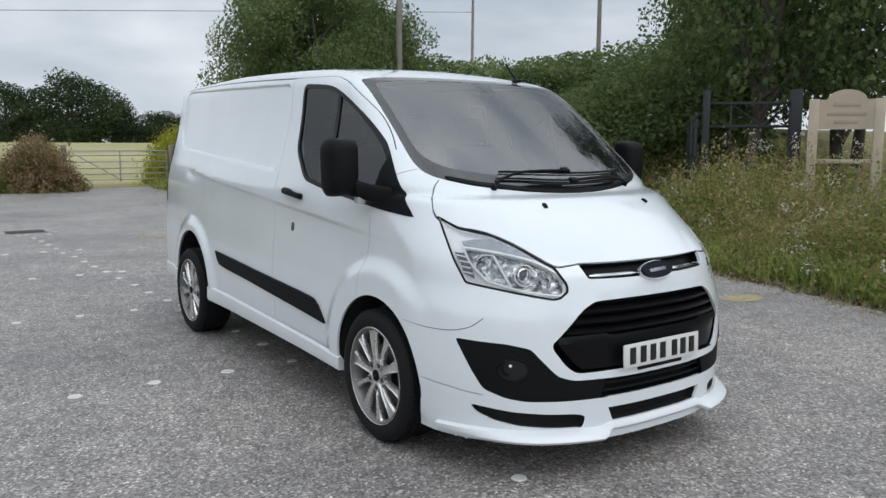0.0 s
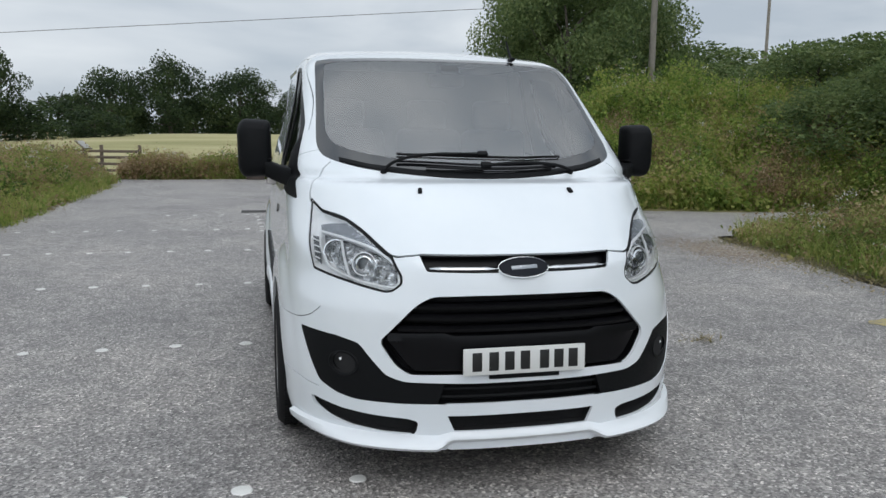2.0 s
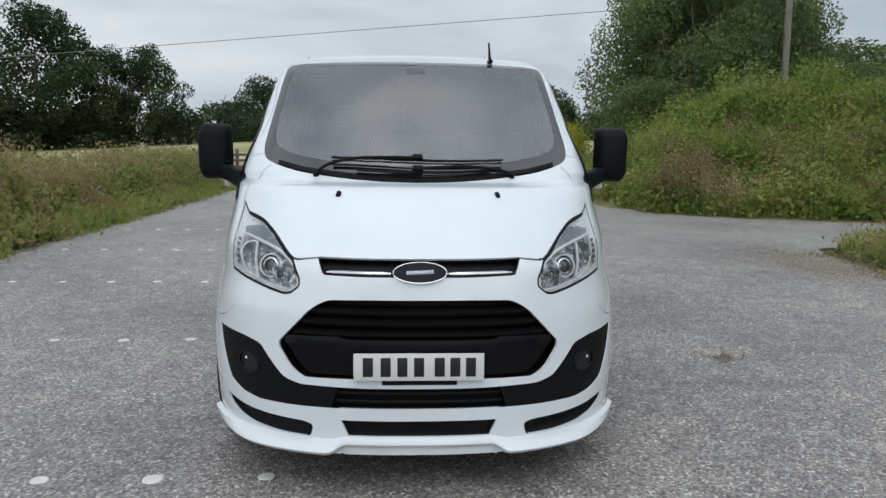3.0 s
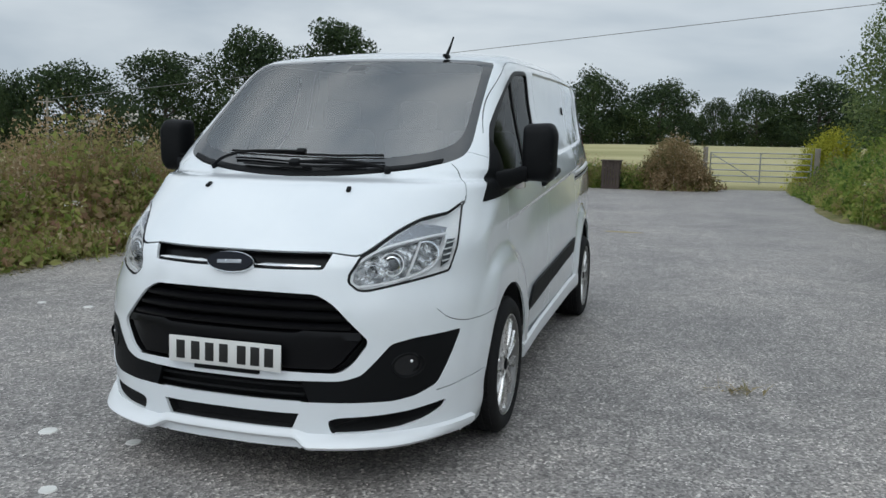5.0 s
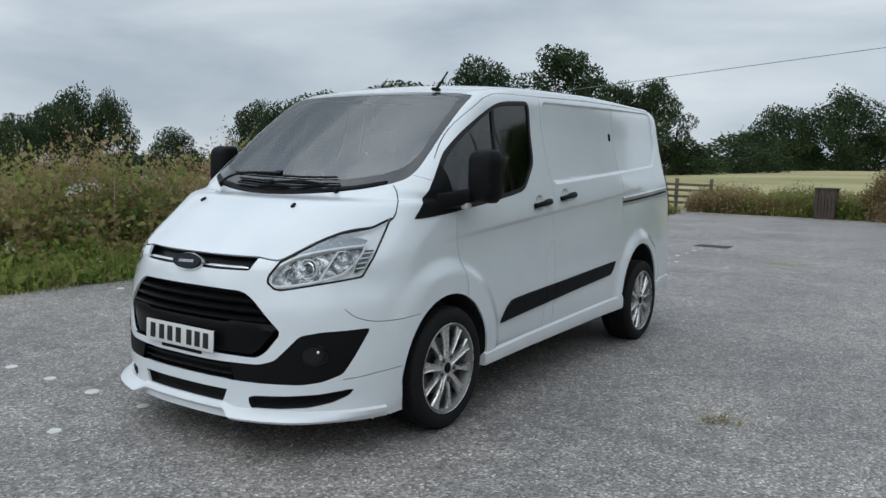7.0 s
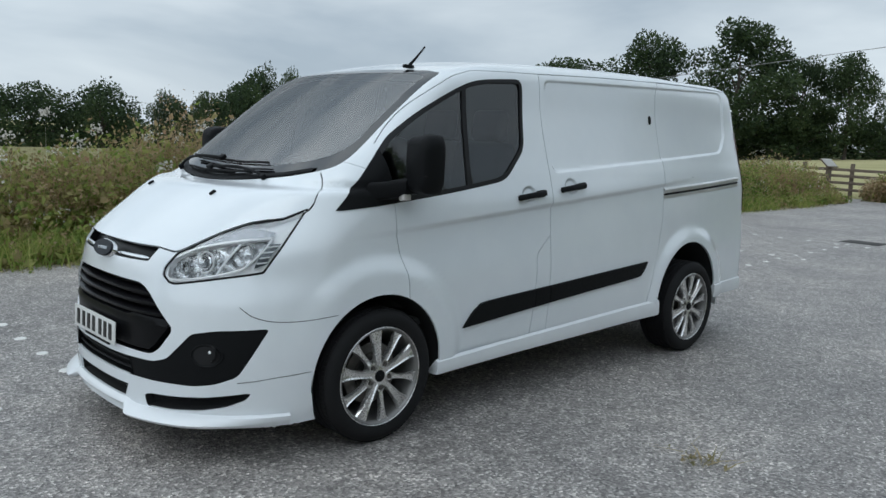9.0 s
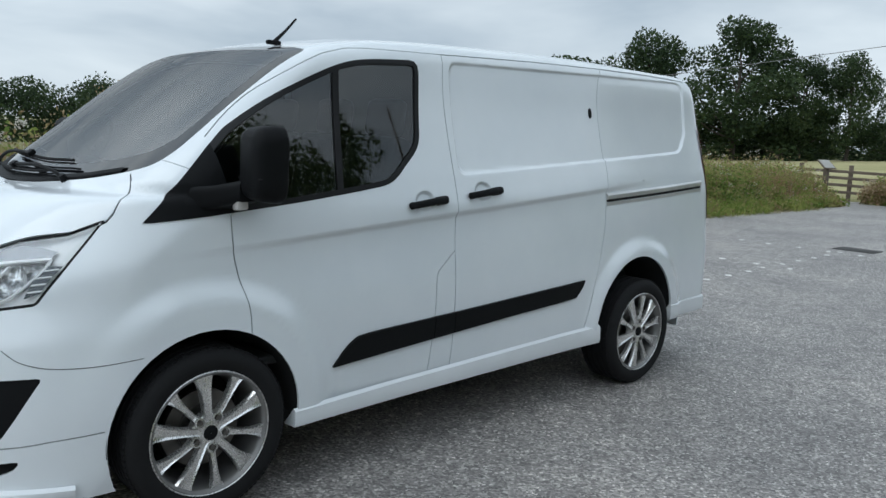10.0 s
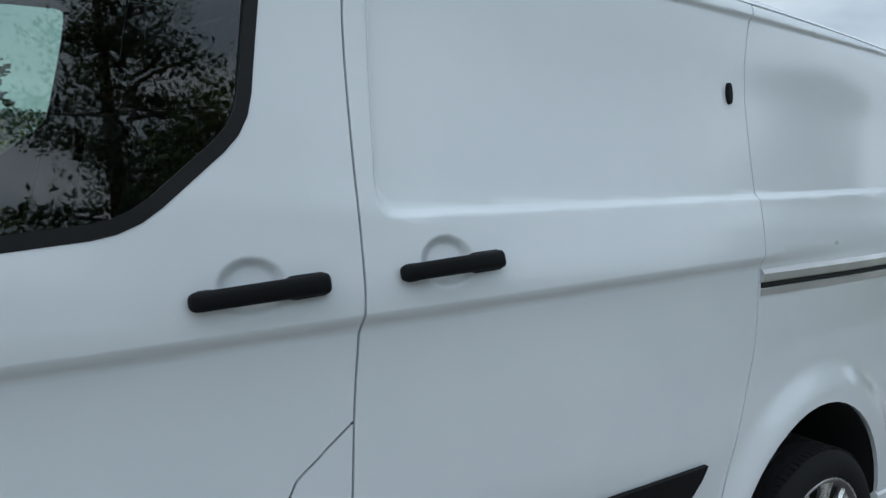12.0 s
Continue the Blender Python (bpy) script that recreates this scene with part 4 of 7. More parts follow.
            for a in np.linspace(-0.08, math.pi + 0.08, 33):
                rows.append([k.verts.new((VAN_X + s * x, y + (r + g) * math.cos(a), zc + (r + g) * math.sin(a))) for x, g in ((0.60, 0.0), (0.935 - 0.02 * (y > 1), 0.004))])
            for r0, r1 in zip(rows, rows[1:]):
                k.faces.new((r0[0], r1[0], r1[1], r0[1]))
            k.faces.new([q[0] for q in rows])
            part("wheel_arch_liner", shade(k, 50), DARK, van, "dark wheel arch liner")
    part("underbody", box((1.52, 3.95, 0.18), (VAN_X, 1.43, 0.29), 0.02), DARK, van)

    # wheels
    for y in (0.0, 2.933):
        for s in (1, -1):
            wheel(van, s, y)

    # handles, locks, sliding rail, aerial
    for side, y, z, d in (("left", 1.112, 1.168, doors["left"]), ("left", 1.500, 1.206, sliding), ("right", 1.00, 1.172, doors["right"])):
        s = 1 if side == "left" else -1
        p, n = onto_flank(y, z, s)
        across = (onto_flank(y + 0.1, z + 0.011, s)[0] - onto_flank(y - 0.1, z - 0.011, s)[0]).normalized()
        upw = n.cross(across).normalized() * (1 if n.cross(across).z > 0 else -1)
        m = Matrix((across, upw, n)).transposed().to_4x4()
        m.translation = p
        w = 0.245
        k = box((w, 0.036, 0.026), (0, 0, 0.036), 0.012, steps=4)
        for v in k.verts:
            v.co.z -= 0.012 * (2 * v.co.x / w) ** 4
            v.co.y *= 1.0 - 0.12 * (v.co.x < 0)
        handle = part("door_handle", moved(k, m), BLACK, d, "black pull handle")
        part("handle_base", moved(box((0.074, 0.041, 0.036), (w / 2 - 0.040, 0, 0.016), 0.012, steps=4), m), BLACK, handle)
        part("handle_base", moved(box((0.040, 0.034, 0.030), (-w / 2 + 0.030, 0, 0.012), 0.012, steps=4), m), BLACK, handle)
    p, n = onto_flank(2.487, 1.650, 1, 0.004)
    part("lock", moved(ellipse_plate(0.011, 0.030, 0.012), facing(p, n)), BLACK, sliding, "small black lock cover")
    p, n = onto_flank(1.035, 0.975, -1, 0.003)
    part("lock", moved(ellipse_plate(0.014, 0.026, 0.010), facing(p, n)), STEEL, doors["right"], "dark metal door lock")
    rail = bmesh.new()
    rows = []
    for y in np.linspace(2.556, 3.74, 21):
        z = 1.150 + 0.056 * (y - 2.55)
        q = []
        for dz, o in ((-0.036, -0.012), (-0.036, 0.003), (-0.020, 0.006), (-0.018, -0.008), (0.000, -0.008), (0.002, 0.010), (0.022, 0.014), (0.034, 0.006), (0.038, -0.012)):
            q.append(rail.verts.new(onto_flank(y, z + dz, 1, o)[0]))
        rows.append(q)
    for r0, r1 in zip(rows, rows[1:]):
        for j in range(8):
            rail.faces.new((r0[j], r1[j], r1[j + 1], r0[j + 1]))
    rail.faces.new(rows[0])
    bmesh.ops.recalc_face_normals(rail, faces=rail.faces)
    part("sliding_rail", shade(rail, 30), STEEL_RAIL, van, "metal sliding door rail with dark channel")
    part("rail_channel", tube([tuple(onto_flank(y, 1.141 + 0.056 * (y - 2.55), 1, -0.001)[0]) for y in np.linspace(2.56, 3.73, 15)], 0.008, 6), DARK, van)
    base = Vector((VAN_X + 0.43, 0.56, 0))
    base.z = onto_roof(base.x, base.y)
    aerial = part("aerial", box((0.028, 0.07, 0.02), tuple(base + Vector((0, 0, 0.008))), 0.007), BLACK, van, "short black roof aerial")
    part("mast", tube([tuple(base + Vector((0, 0.005, 0.012))), tuple(base + Vector((0.002, 0.055, 0.06))), tuple(base + Vector((0.004, 0.115, 0.125)))], [0.010, 0.007, 0.005], 8), BLACK, aerial)

    # bonnet washers and wipers
    for s in (1, -1):
        p, n = onto_nose(s * 0.349, 1.176, 0.004)
        part("washer_jet", moved(box((0.02, 0.034, 0.014), bevel=0.005), facing(p, n)), BLACK, van, "small black washer jet")
    wipers(van)

    # mirrors
    for s in (1, -1):
        mirror(van, s)
    # tail lamps at the rear corners
    for s in (1, -1):
        k = bmesh.new()
        rows = []
        for z in np.linspace(0.98, 1.60, 10):
            yr = float(TAIL(z))
            row = []
            for t in np.linspace(0, 1, 4):
                p = np.array([VAN_X + s * (float(flank(3.80, z)) - 0.005 - 0.09 * t), yr - 0.10 + 0.09 * t, z])
                p = onto_van(p, 5)
                nn = van_slope(p)
                row.append(k.verts.new(p + nn / np.linalg.norm(nn) * 0.006))
            rows.append(row)
        for r0, r1 in zip(rows, rows[1:]):
            for j in range(3):
                k.faces.new((r0[j], r1[j], r1[j + 1], r0[j + 1]))
        bmesh.ops.recalc_face_normals(k, faces=k.faces)
        part("tail_lamp", shade(k, 60), RED, van, "dark red tail lamp")
    cab(van)
    van.location.z = RIDE
    return van


STEEL_RAIL = plain("rail_steel", (0.82, 0.82, 0.82), 0.38, 0.75, grain=80, depth=0.05, vary=0.3)


def onto_roof(x, y):
    p = onto_van(np.array([x, y, 1.93]), 5)
    return float(p[2])


def tray_of(outline, depth):
    """A recess behind an opening in the front: walls and a back."""
    k = bmesh.new()
    front = [k.verts.new(onto_nose(x, z, 0.0)[0]) for x, z in outline]
    rear = [k.verts.new(onto_nose(x, z, -depth * 0.6)[0] + Vector((0, depth * 0.4, 0))) for x, z in outline]
    n = len(outline)
    for i in range(n):
        k.faces.new((front[i], front[(i + 1) % n], rear[(i + 1) % n], rear[i]))
    f = k.faces.new(rear)
    bmesh.ops.triangulate(k, faces=[f])
    return shade(k, 30)


def grille_tray(half, depth):
    o, fine = list(half), []
    for (x0, z0), (x1, z1) in zip(o, o[1:] + o[:1]):
        c = max(1, int(abs(x1 - x0) / 0.05))
        fine += [(x0 + (x1 - x0) * i / c, z0 + (z1 - z0) * i / c) for i in range(c)]
    return tray_of(fine, depth)


def ellipse_plate(a, b, thick):
    k = bmesh.new()
    bmesh.ops.create_cone(k, cap_ends=True, segments=40, radius1=1, radius2=0.96, depth=thick)
    bmesh.ops.scale(k, vec=(a, b, 1), verts=k.verts)
    return shade(k, 40)


def splitter():
    """The lip under the bumper: low wings at the sides, a raised middle."""
    xs = np.concatenate([np.linspace(0, 0.29, 12), np.linspace(0.305, 0.37, 5), np.linspace(0.40, 0.9, 40)])
    xs = np.concatenate([-xs[:0:-1], xs])
    k = bmesh.new()
    rows = []
    for x in xs:
        wing = float(soft_step((abs(x) - 0.29) / 0.07))
        end = float(soft_step((0.925 - abs(x)) / 0.30))
        sect = [(0.230 - 0.016 * wing, 0.0), (0.222 - 0.016 * wing, 0.010 + 0.012 * wing), (0.212 - 0.024 * wing, 0.018 + 0.034 * wing * end), (0.202 - 0.026 * wing, 0.012 + 0.008 * end + 0.040 * wing * end), (0.190 - 0.028 * wing, 0.010 * end + 0.036 * wing * end), (0.188 - 0.026 * wing, -0.05)]
        row = []
        for z, o in sect:
            zz = 0.22
            y = float(nose(x, zz))
            e = 1e-3
            slope = (float(nose(x + e, zz)) - float(nose(x - e, zz))) / (2 * e)
            nrm = np.array([slope, -1.0]) / math.hypot(slope, 1)
            row.append(k.verts.new((VAN_X + x + nrm[0] * o, y + nrm[1] * o, z)))
        rows.append(row)
    for r0, r1 in zip(rows, rows[1:]):
        for j in range(5):
            k.faces.new((r0[j], r0[j + 1], r1[j + 1], r1[j]))
    bmesh.ops.recalc_face_normals(k, faces=k.faces)
    return shade(k, 32)


def side_skirt(s, y0, y1):
    k = bmesh.new()
    rows = []
    for y in np.linspace(y0, y1, 30):
        t = (y - 0.4) / 2.1 if y1 < 3 else 0.5
        low = 0.243 + 0.05 * t if y1 < 3 else 0.325
        top = 0.316 + 0.082 * t if y1 < 3 else 0.425
        flare = 0.006
        if y1 < 3:
            flare += 0.004 * float(soft_step((y - 2.25) / 0.25))
        row = []
        for z, o in ((top + 0.012, -0.006), (top, 0.010), (top - 0.02, flare + 0.004), (low + 0.025, flare + 0.006), (low + 0.006, flare), (low, -0.08)):
            w = float(np.interp(y, [0.37, 0.9, 2.1, 2.5], [0.950, 0.936, 0.934, 0.942]))
            if y1 > 3:
                w = float(flank(y, 0.4))
            row.append(k.verts.new((VAN_X + s * (w + o), y, z)))
        rows.append(row)
    for r0, r1 in zip(rows, rows[1:]):
        for j in range(5):
            k.faces.new((r0[j], r0[j + 1], r1[j + 1], r1[j]))
    k.faces.new(rows[0])
    k.faces.new(rows[-1][::-1])
    bmesh.ops.recalc_face_normals(k, faces=k.faces)
    return shade(k, 32)


def wheel(van, s, y):
    """An alloy wheel with ten spokes; x points outwards in its own frame."""
    m = Matrix.Translation((VAN_X + s * 0.950, y, 0.337 - RIDE)) @ (Matrix.Identity(4) if s > 0 else pose(0, 0, 0, 0, 0, 180)) @ pose(0, 0, 0, 25 if y < 1 else 47, 0, 0)
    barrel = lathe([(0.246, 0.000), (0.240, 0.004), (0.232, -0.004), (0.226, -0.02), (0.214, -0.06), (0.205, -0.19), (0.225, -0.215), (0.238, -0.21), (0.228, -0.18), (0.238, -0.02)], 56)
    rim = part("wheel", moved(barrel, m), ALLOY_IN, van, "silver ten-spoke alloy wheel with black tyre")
    wide = ((0.030, 0.017, -0.012, 0.030), (0.075, 0.017, -0.008, 0.030), (0.12, 0.019, -0.004, 0.026), (0.17, 0.0245, -0.004, 0.024), (0.21, 0.034, -0.006, 0.022), (0.232, 0.043, -0.006, 0.018), (0.245, 0.052, -0.005, 0.014))
    slim = ((0.072, 0.017, -0.016, 0.030), (0.095, 0.013, -0.010, 0.028), (0.13, 0.0115, -0.006, 0.026), (0.17, 0.014, -0.005, 0.024), (0.21, 0.022, -0.006, 0.022), (0.232, 0.032, -0.006, 0.018), (0.245, 0.044, -0.005, 0.014))
    for j in range(10):  # broad spokes between the nuts, slim ones out from each nut
        a = 2 * math.pi * j / 10
        k = bmesh.new()
        rows = []
        for r, w, d, h in (slim if j % 2 else wide):
            sect = [(-w, d - h), (-w, d - 0.010), (-w * 0.80, d), (-w * 0.5, d - 0.006), (w * 0.5, d - 0.006), (w * 0.80, d), (w, d - 0.010), (w, d - h)]
            rows.append([k.verts.new((x, r * math.cos(a) - u * math.sin(a), r * math.sin(a) + u * math.cos(a))) for u, x in sect])
        for r0, r1 in zip(rows, rows[1:]):
            for i in range(8):
                k.faces.new((r0[i], r0[(i + 1) % 8], r1[(i + 1) % 8], r1[i]))
        bmesh.ops.recalc_face_normals(k, faces=k.faces)
        part("spoke", moved(shade(k, 30), m), ALLOY, rim, "" if j else "bright silver spoke")
    part("rim_lip", moved(lathe([(0.250, -0.012), (0.249, 0.002), (0.246, 0.004), (0.242, 0.001), (0.236, -0.016)], 64), m), ALLOY, rim)
    part("hub", moved(lathe([(0.001, -0.012), (0.034, -0.010), (0.050, -0.016), (0.074, -0.026), (0.080, -0.050), (0.001, -0.055)], 40, closed=False), m), ALLOY, rim)
    part("centre_cap", moved(lathe([(0.001, -0.003), (0.024, -0.003), (0.029, -0.006), (0.030, -0.014)], 32, closed=False), m), BLACK, rim, "dark centre cap")
    for j in range(5):
        a = 2 * math.pi * (j + 0.5) / 5
        part("wheel_nut", moved(rod((-0.035, 0, 0), (-0.006, 0, 0), 0.0125, 0.011, 6), m @ pose(0, 0.062 * math.cos(a), 0.062 * math.sin(a))), STEEL, rim)
        part("nut_seat", moved(lathe([(0.022, -0.008), (0.017, -0.007), (0.0155, -0.030), (0.021, -0.034)], 20), m @ pose(0, 0.062 * math.cos(a), 0.062 * math.sin(a))), ALLOY, rim)
    part("brake_disc", moved(lathe([(0.001, -0.075), (0.10, -0.075), (0.10, -0.085), (0.155, -0.085), (0.155, -0.11), (0.001, -0.11)], 40, closed=False), m), STEEL, rim)
    part("brake_caliper", moved(box((0.05, 0.07, 0.16), (-0.095, -0.135, 0.02), 0.015), m), STEEL, rim)
    # near-black disc added for the shade behind the brake
    part("wheel_shade_disc", moved(lathe([(0.001, -0.20), (0.205, -0.20)], 32, closed=False), m), DARK, rim)
    t = [(0.247, -0.004), (0.250, 0.004), (0.262, 0.010), (0.285, 0.013), (0.306, 0.009), (0.320, -0.002), (0.3285, -0.016), (0.3325, -0.032)]
    for u in (-0.052, -0.092, -0.132, -0.172):
        t += [(0.335, u + 0.008), (0.328, u + 0.006), (0.328, u - 0.004), (0.335, u - 0.006)]
    t += [(0.3325, -0.196), (0.3285, -0.212), (0.306, -0.237), (0.262, -0.238), (0.247, -0.224)]
    tyre = lathe(t, 96)
    part("tyre", moved(tyre, m), TYRE, rim, "black road tyre")
    # shoulder blocks of the tread
    corners = np.array([(dx, dt, r) for r in (0.328, 0.3362) for dx in (-0.013, 0.013) for dt in (-0.009, 0.009)])
    cubes = np.array([(0, 1, 3, 2), (4, 6, 7, 5), (0, 4, 5, 1), (2, 3, 7, 6), (0, 2, 6, 4), (1, 5, 7, 3)])
    vs, fs = [], []
    for j in range(88):
        a = 2 * math.pi * j / 88
        for x0 in (-0.030, -0.196):
            fs.append(cubes + 8 * len(vs))
            vs.append([(x0 + dx, r * math.cos(a) - dt * math.sin(a), r * math.sin(a) + dt * math.cos(a)) for dx, dt, r in corners])
    me = mesh_of("tread", np.concatenate(vs), np.concatenate(fs))
    me.transform(m)
    tagged(part("tread", me, TYRE, rim), kind="stuff")


def wipers(van):
    def at(x, z, out):
        return tuple(onto_nose(x, z, out)[0])
    for name, arm, blade in (
            ("wiper", [(-0.47, 1.252, 0.014), (-0.41, 1.272, 0.036), (-0.28, 1.292, 0.048), (0.0, 1.297, 0.048)], [(-0.40, 1.309, 0.030), (-0.2, 1.304, 0.030), (0.0, 1.297, 0.032), (0.2, 1.296, 0.030), (0.40, 1.302, 0.030)]),
            ("wiper", [(0.44, 1.250, 0.014), (0.37, 1.256, 0.034), (0.22, 1.260, 0.045), (0.0, 1.250, 0.045)], [(-0.28, 1.254, 0.028), (-0.1, 1.246, 0.028), (0.0, 1.244, 0.030), (0.2, 1.250, 0.028), (0.34, 1.260, 0.028)])):
        w = part(name, tube(smooth_line([at(*p) for p in arm], 5), 0.0075, 8), BLACK, van, "black windscreen wiper")
        part("blade", tube(smooth_line([at(*p) for p in blade], 5), 0.0065, 6), RUBBER, w)
        part("rubber", tube(smooth_line([at(x, z, o - 0.017) for x, z, o in blade], 5), 0.004, 6), RUBBER, w)
        x, z, o = arm[-1]
        p, n = onto_nose(x, z, o)
        part("clip", moved(box((0.05, 0.032, 0.022), bevel=0.006), facing(p, n)), BLACK, w)
        p, n = onto_nose(*arm[0][:2], 0.012)
        part("spindle", moved(rod((0, 0, -0.02), (0, 0, 0.014), 0.017, 0.013, 14), facing(p, n)), BLACK, w)
    # the dark scuttle at the foot of the glass
    k = bmesh.new()
    rows = []
    for x in np.linspace(-0.66, 0.66, 41):
        low = float(np.interp(abs(x), [0, 0.15, 0.337, 0.535, 0.66], [1.2245, 1.2275, 1.2395, 1.2635, 1.292]))
        rows.append([k.verts.new(onto_nose(x, low + d, o)[0]) for d, o in ((0.0, 0.001), (0.004, 0.007), (0.018, 0.008), (0.024, 0.001))])
    for r0, r1 in zip(rows, rows[1:]):
        for j in range(3):
            k.faces.new((r0[j], r1[j], r1[j + 1], r0[j + 1]))
    bmesh.ops.recalc_face_normals(k, faces=k.faces)
    part("scuttle", shade(k, 40), BLACK, van, "black plastic scuttle")


def loft(rings):
    """A closed body through rings of points."""
    k = bmesh.new()
    vs = [[k.verts.new(p) for p in r] for r in rings]
    n = len(vs[0])
    for r0, r1 in zip(vs, vs[1:]):
        for i in range(n):
            k.faces.new((r0[i], r0[(i + 1) % n], r1[(i + 1) % n], r1[i]))
    k.faces.new(vs[0][::-1])
    k.faces.new(vs[-1])
    bmesh.ops.recalc_face_normals(k, faces=k.faces)
    return shade(k, 50)


def mirror(van, s):
    x0, y0, z0 = VAN_X + s * 1.042, 0.155, 1.350
    # the head: a rounded trapezium seen from ahead, swelling forwards, its foot running in to the door
    face = rounded([(-0.078, 0.140), (0.062, 0.146), (0.088, 0.10), (0.084, -0.10), (0.060, -0.146), (-0.070, -0.140), (-0.082, -0.06)], 0.030, 5)
    rings = []
    for y, g in ((0.062, 0.93), (0.052, 1.0), (0.015, 1.0), (-0.030, 0.95), (-0.055, 0.84), (-0.066, 0.66)):
        rings.append([(x0 + s * u * g, y0 + y, z0 + v * g) for u, v in face])
    head = part("door_mirror", loft(rings), BLACK, van, "black door mirror on a thick short arm")
    part("mirror_glass", box((0.130, 0.006, 0.150), (x0, y0 + 0.062, z0 + 0.038), 0.002), MIRROR, head)
    part("mirror_glass", box((0.125, 0.006, 0.060), (x0, y0 + 0.062, z0 - 0.085), 0.002), MIRROR, head)
    part("groove", box((0.158, 0.104, 0.005), (x0 - s * 0.004, y0 - 0.008, z0 - 0.052), 0.002), DARK, head)
    a = onto_flank(0.02, 1.215, s, -0.015)[0]
    rings = []
    for t, y, z, hy, hz in ((0.0, 0.045, 1.213, 0.105, 0.052), (0.35, 0.075, 1.224, 0.078, 0.046), (0.7, 0.115, 1.240, 0.060, 0.046), (1.0, 0.135, 1.252, 0.052, 0.044)):
        x = a.x + (x0 - s * 0.045 - a.x) * t
        rings.append([(x, y + u, z + v) for u, v in rounded([(-hy, -hz), (hy, -hz), (hy, hz), (-hy, hz * 0.8)], 0.026, 4)])
    part("mirror_arm", loft(rings), BLACK, head)
    part("indicator", box((0.046, 0.05, 0.050), (x0 - s * 0.078, 0.105, 1.196), 0.010, (0, s * -8, 0)), AMBER, head, "clear plastic indicator")


def cab(van):
    """What shows of the inside through the panes."""
    part("dashboard", dash(), CAB, van, "dark grey dashboard")
    part("bulkhead", box((1.34, 0.03, 1.45), (VAN_X, 1.36, 1.12), 0.01), CARD, van, "grey steel bulkhead")
    part("cab_floor", box((1.68, 1.5, 0.04), (VAN_X, 0.6, 0.52), 0.01), CAB, van)
    for x, w in ((-0.48, 0.50), (0.06, 0.42), (0.50, 0.42)):
        seat = part("seat", box((w, 0.50, 0.16), (VAN_X + x, 0.78, 0.80), 0.05, steps=3), CLOTH, van, "dark cloth front seat")
        part("backrest", box((w, 0.14, 0.66), (VAN_X + x, 1.08, 1.14), 0.05, (-10, 0, 0), steps=3), CLOTH, seat)
        part("headrest", box((0.26, 0.09, 0.19), (VAN_X + x, 1.17, 1.56), 0.04, (-8, 0, 0), steps=3), CLOTH, seat)
        part("seat_base", box((w * 0.9, 0.44, 0.20), (VAN_X + x, 0.78, 0.64), 0.02), CAB, seat)
    k = bmesh.new()
    ring = [(0.185 * math.cos(a), 0.185 * math.sin(a), 0) for a in np.linspace(0, 2 * math.pi, 33)]
    tube(ring, 0.015, 8, k)
    box((0.35, 0.05, 0.02), (0, 0, -0.01), 0.008, bm=k)
    box((0.13, 0.12, 0.04), (0, 0, -0.01), 0.015, bm=k)
    part("steering_wheel", moved(k, Matrix.Translation((VAN_X - 0.48, 0.36, 1.17)) @ pose(0, 0, 0, 62, 0, 0)), CAB, van)
    p = onto_nose(0.0, 1.80, -0.05)[0]
    part("rear_view_mirror", box((0.20, 0.05, 0.07), (p.x, p.y + 0.04, p.z - 0.02), 0.02), CAB, van)
    part("sensor_pod", moved(box((0.11, 0.08, 0.02), bevel=0.008), facing(*onto_nose(0, 1.80, -0.012))), CARD, van)
    # inner lining, a little inside the outer panels
    keep = {i for i, n in enumerate(shell.names) if n.split(":")[0] in ("", "front_door", "window_seal", "mirror_sail")}
    polys, ids = [], {}
    for face, tag, c in zip(shell.faces, shell.tags, shell.mids):
        if tag in keep and -0.30 < c[1] < 1.36 and c[2] > 0.62 and not (c[2] < 1.21 and abs(c[0]) < 0.6):
            polys.append([ids.setdefault(k, len(ids)) for k in face][::-1])
    co, no = shell.co[list(ids)], shell.no[list(ids)]
    me = bpy.data.meshes.new("cab_lining")
    me.from_pydata((co - no * 0.022).tolist(), [], polys)
    me.polygons.foreach_set("use_smooth", np.ones(len(me.polygons), bool))
    part("cab_lining", me, CAB, van)


def dash():
    k = bmesh.new()
    rows = []
    for x in np.linspace(-0.78, 0.78, 25):
        w = 1 - (abs(x) / 0.80) ** 3 * 0.25
        base = float(nose(x, 1.26)) + 0.05
        hump = 0.05 * math.exp(-(((x + 0.48) / 0.22) ** 2))
        sect = [(base, 1.20), (base + 0.12, 1.215 + 0.02 * w), (base + 0.38, 1.20 + hump + 0.02), (base + 0.52, 1.15 + hump), (base + 0.56, 1.02), (base + 0.50, 0.80), (base + 0.45, 0.58)]
        rows.append([k.verts.new((VAN_X + x, y, z)) for y, z in sect])
    for r0, r1 in zip(rows, rows[1:]):
        for j in range(6):
            k.faces.new((r0[j], r0[j + 1], r1[j + 1], r1[j]))
    bmesh.ops.recalc_face_normals(k, faces=k.faces)
    return shade(k, 45)


van_parts()


# ---- ground ----
rng = np.random.default_rng(7)


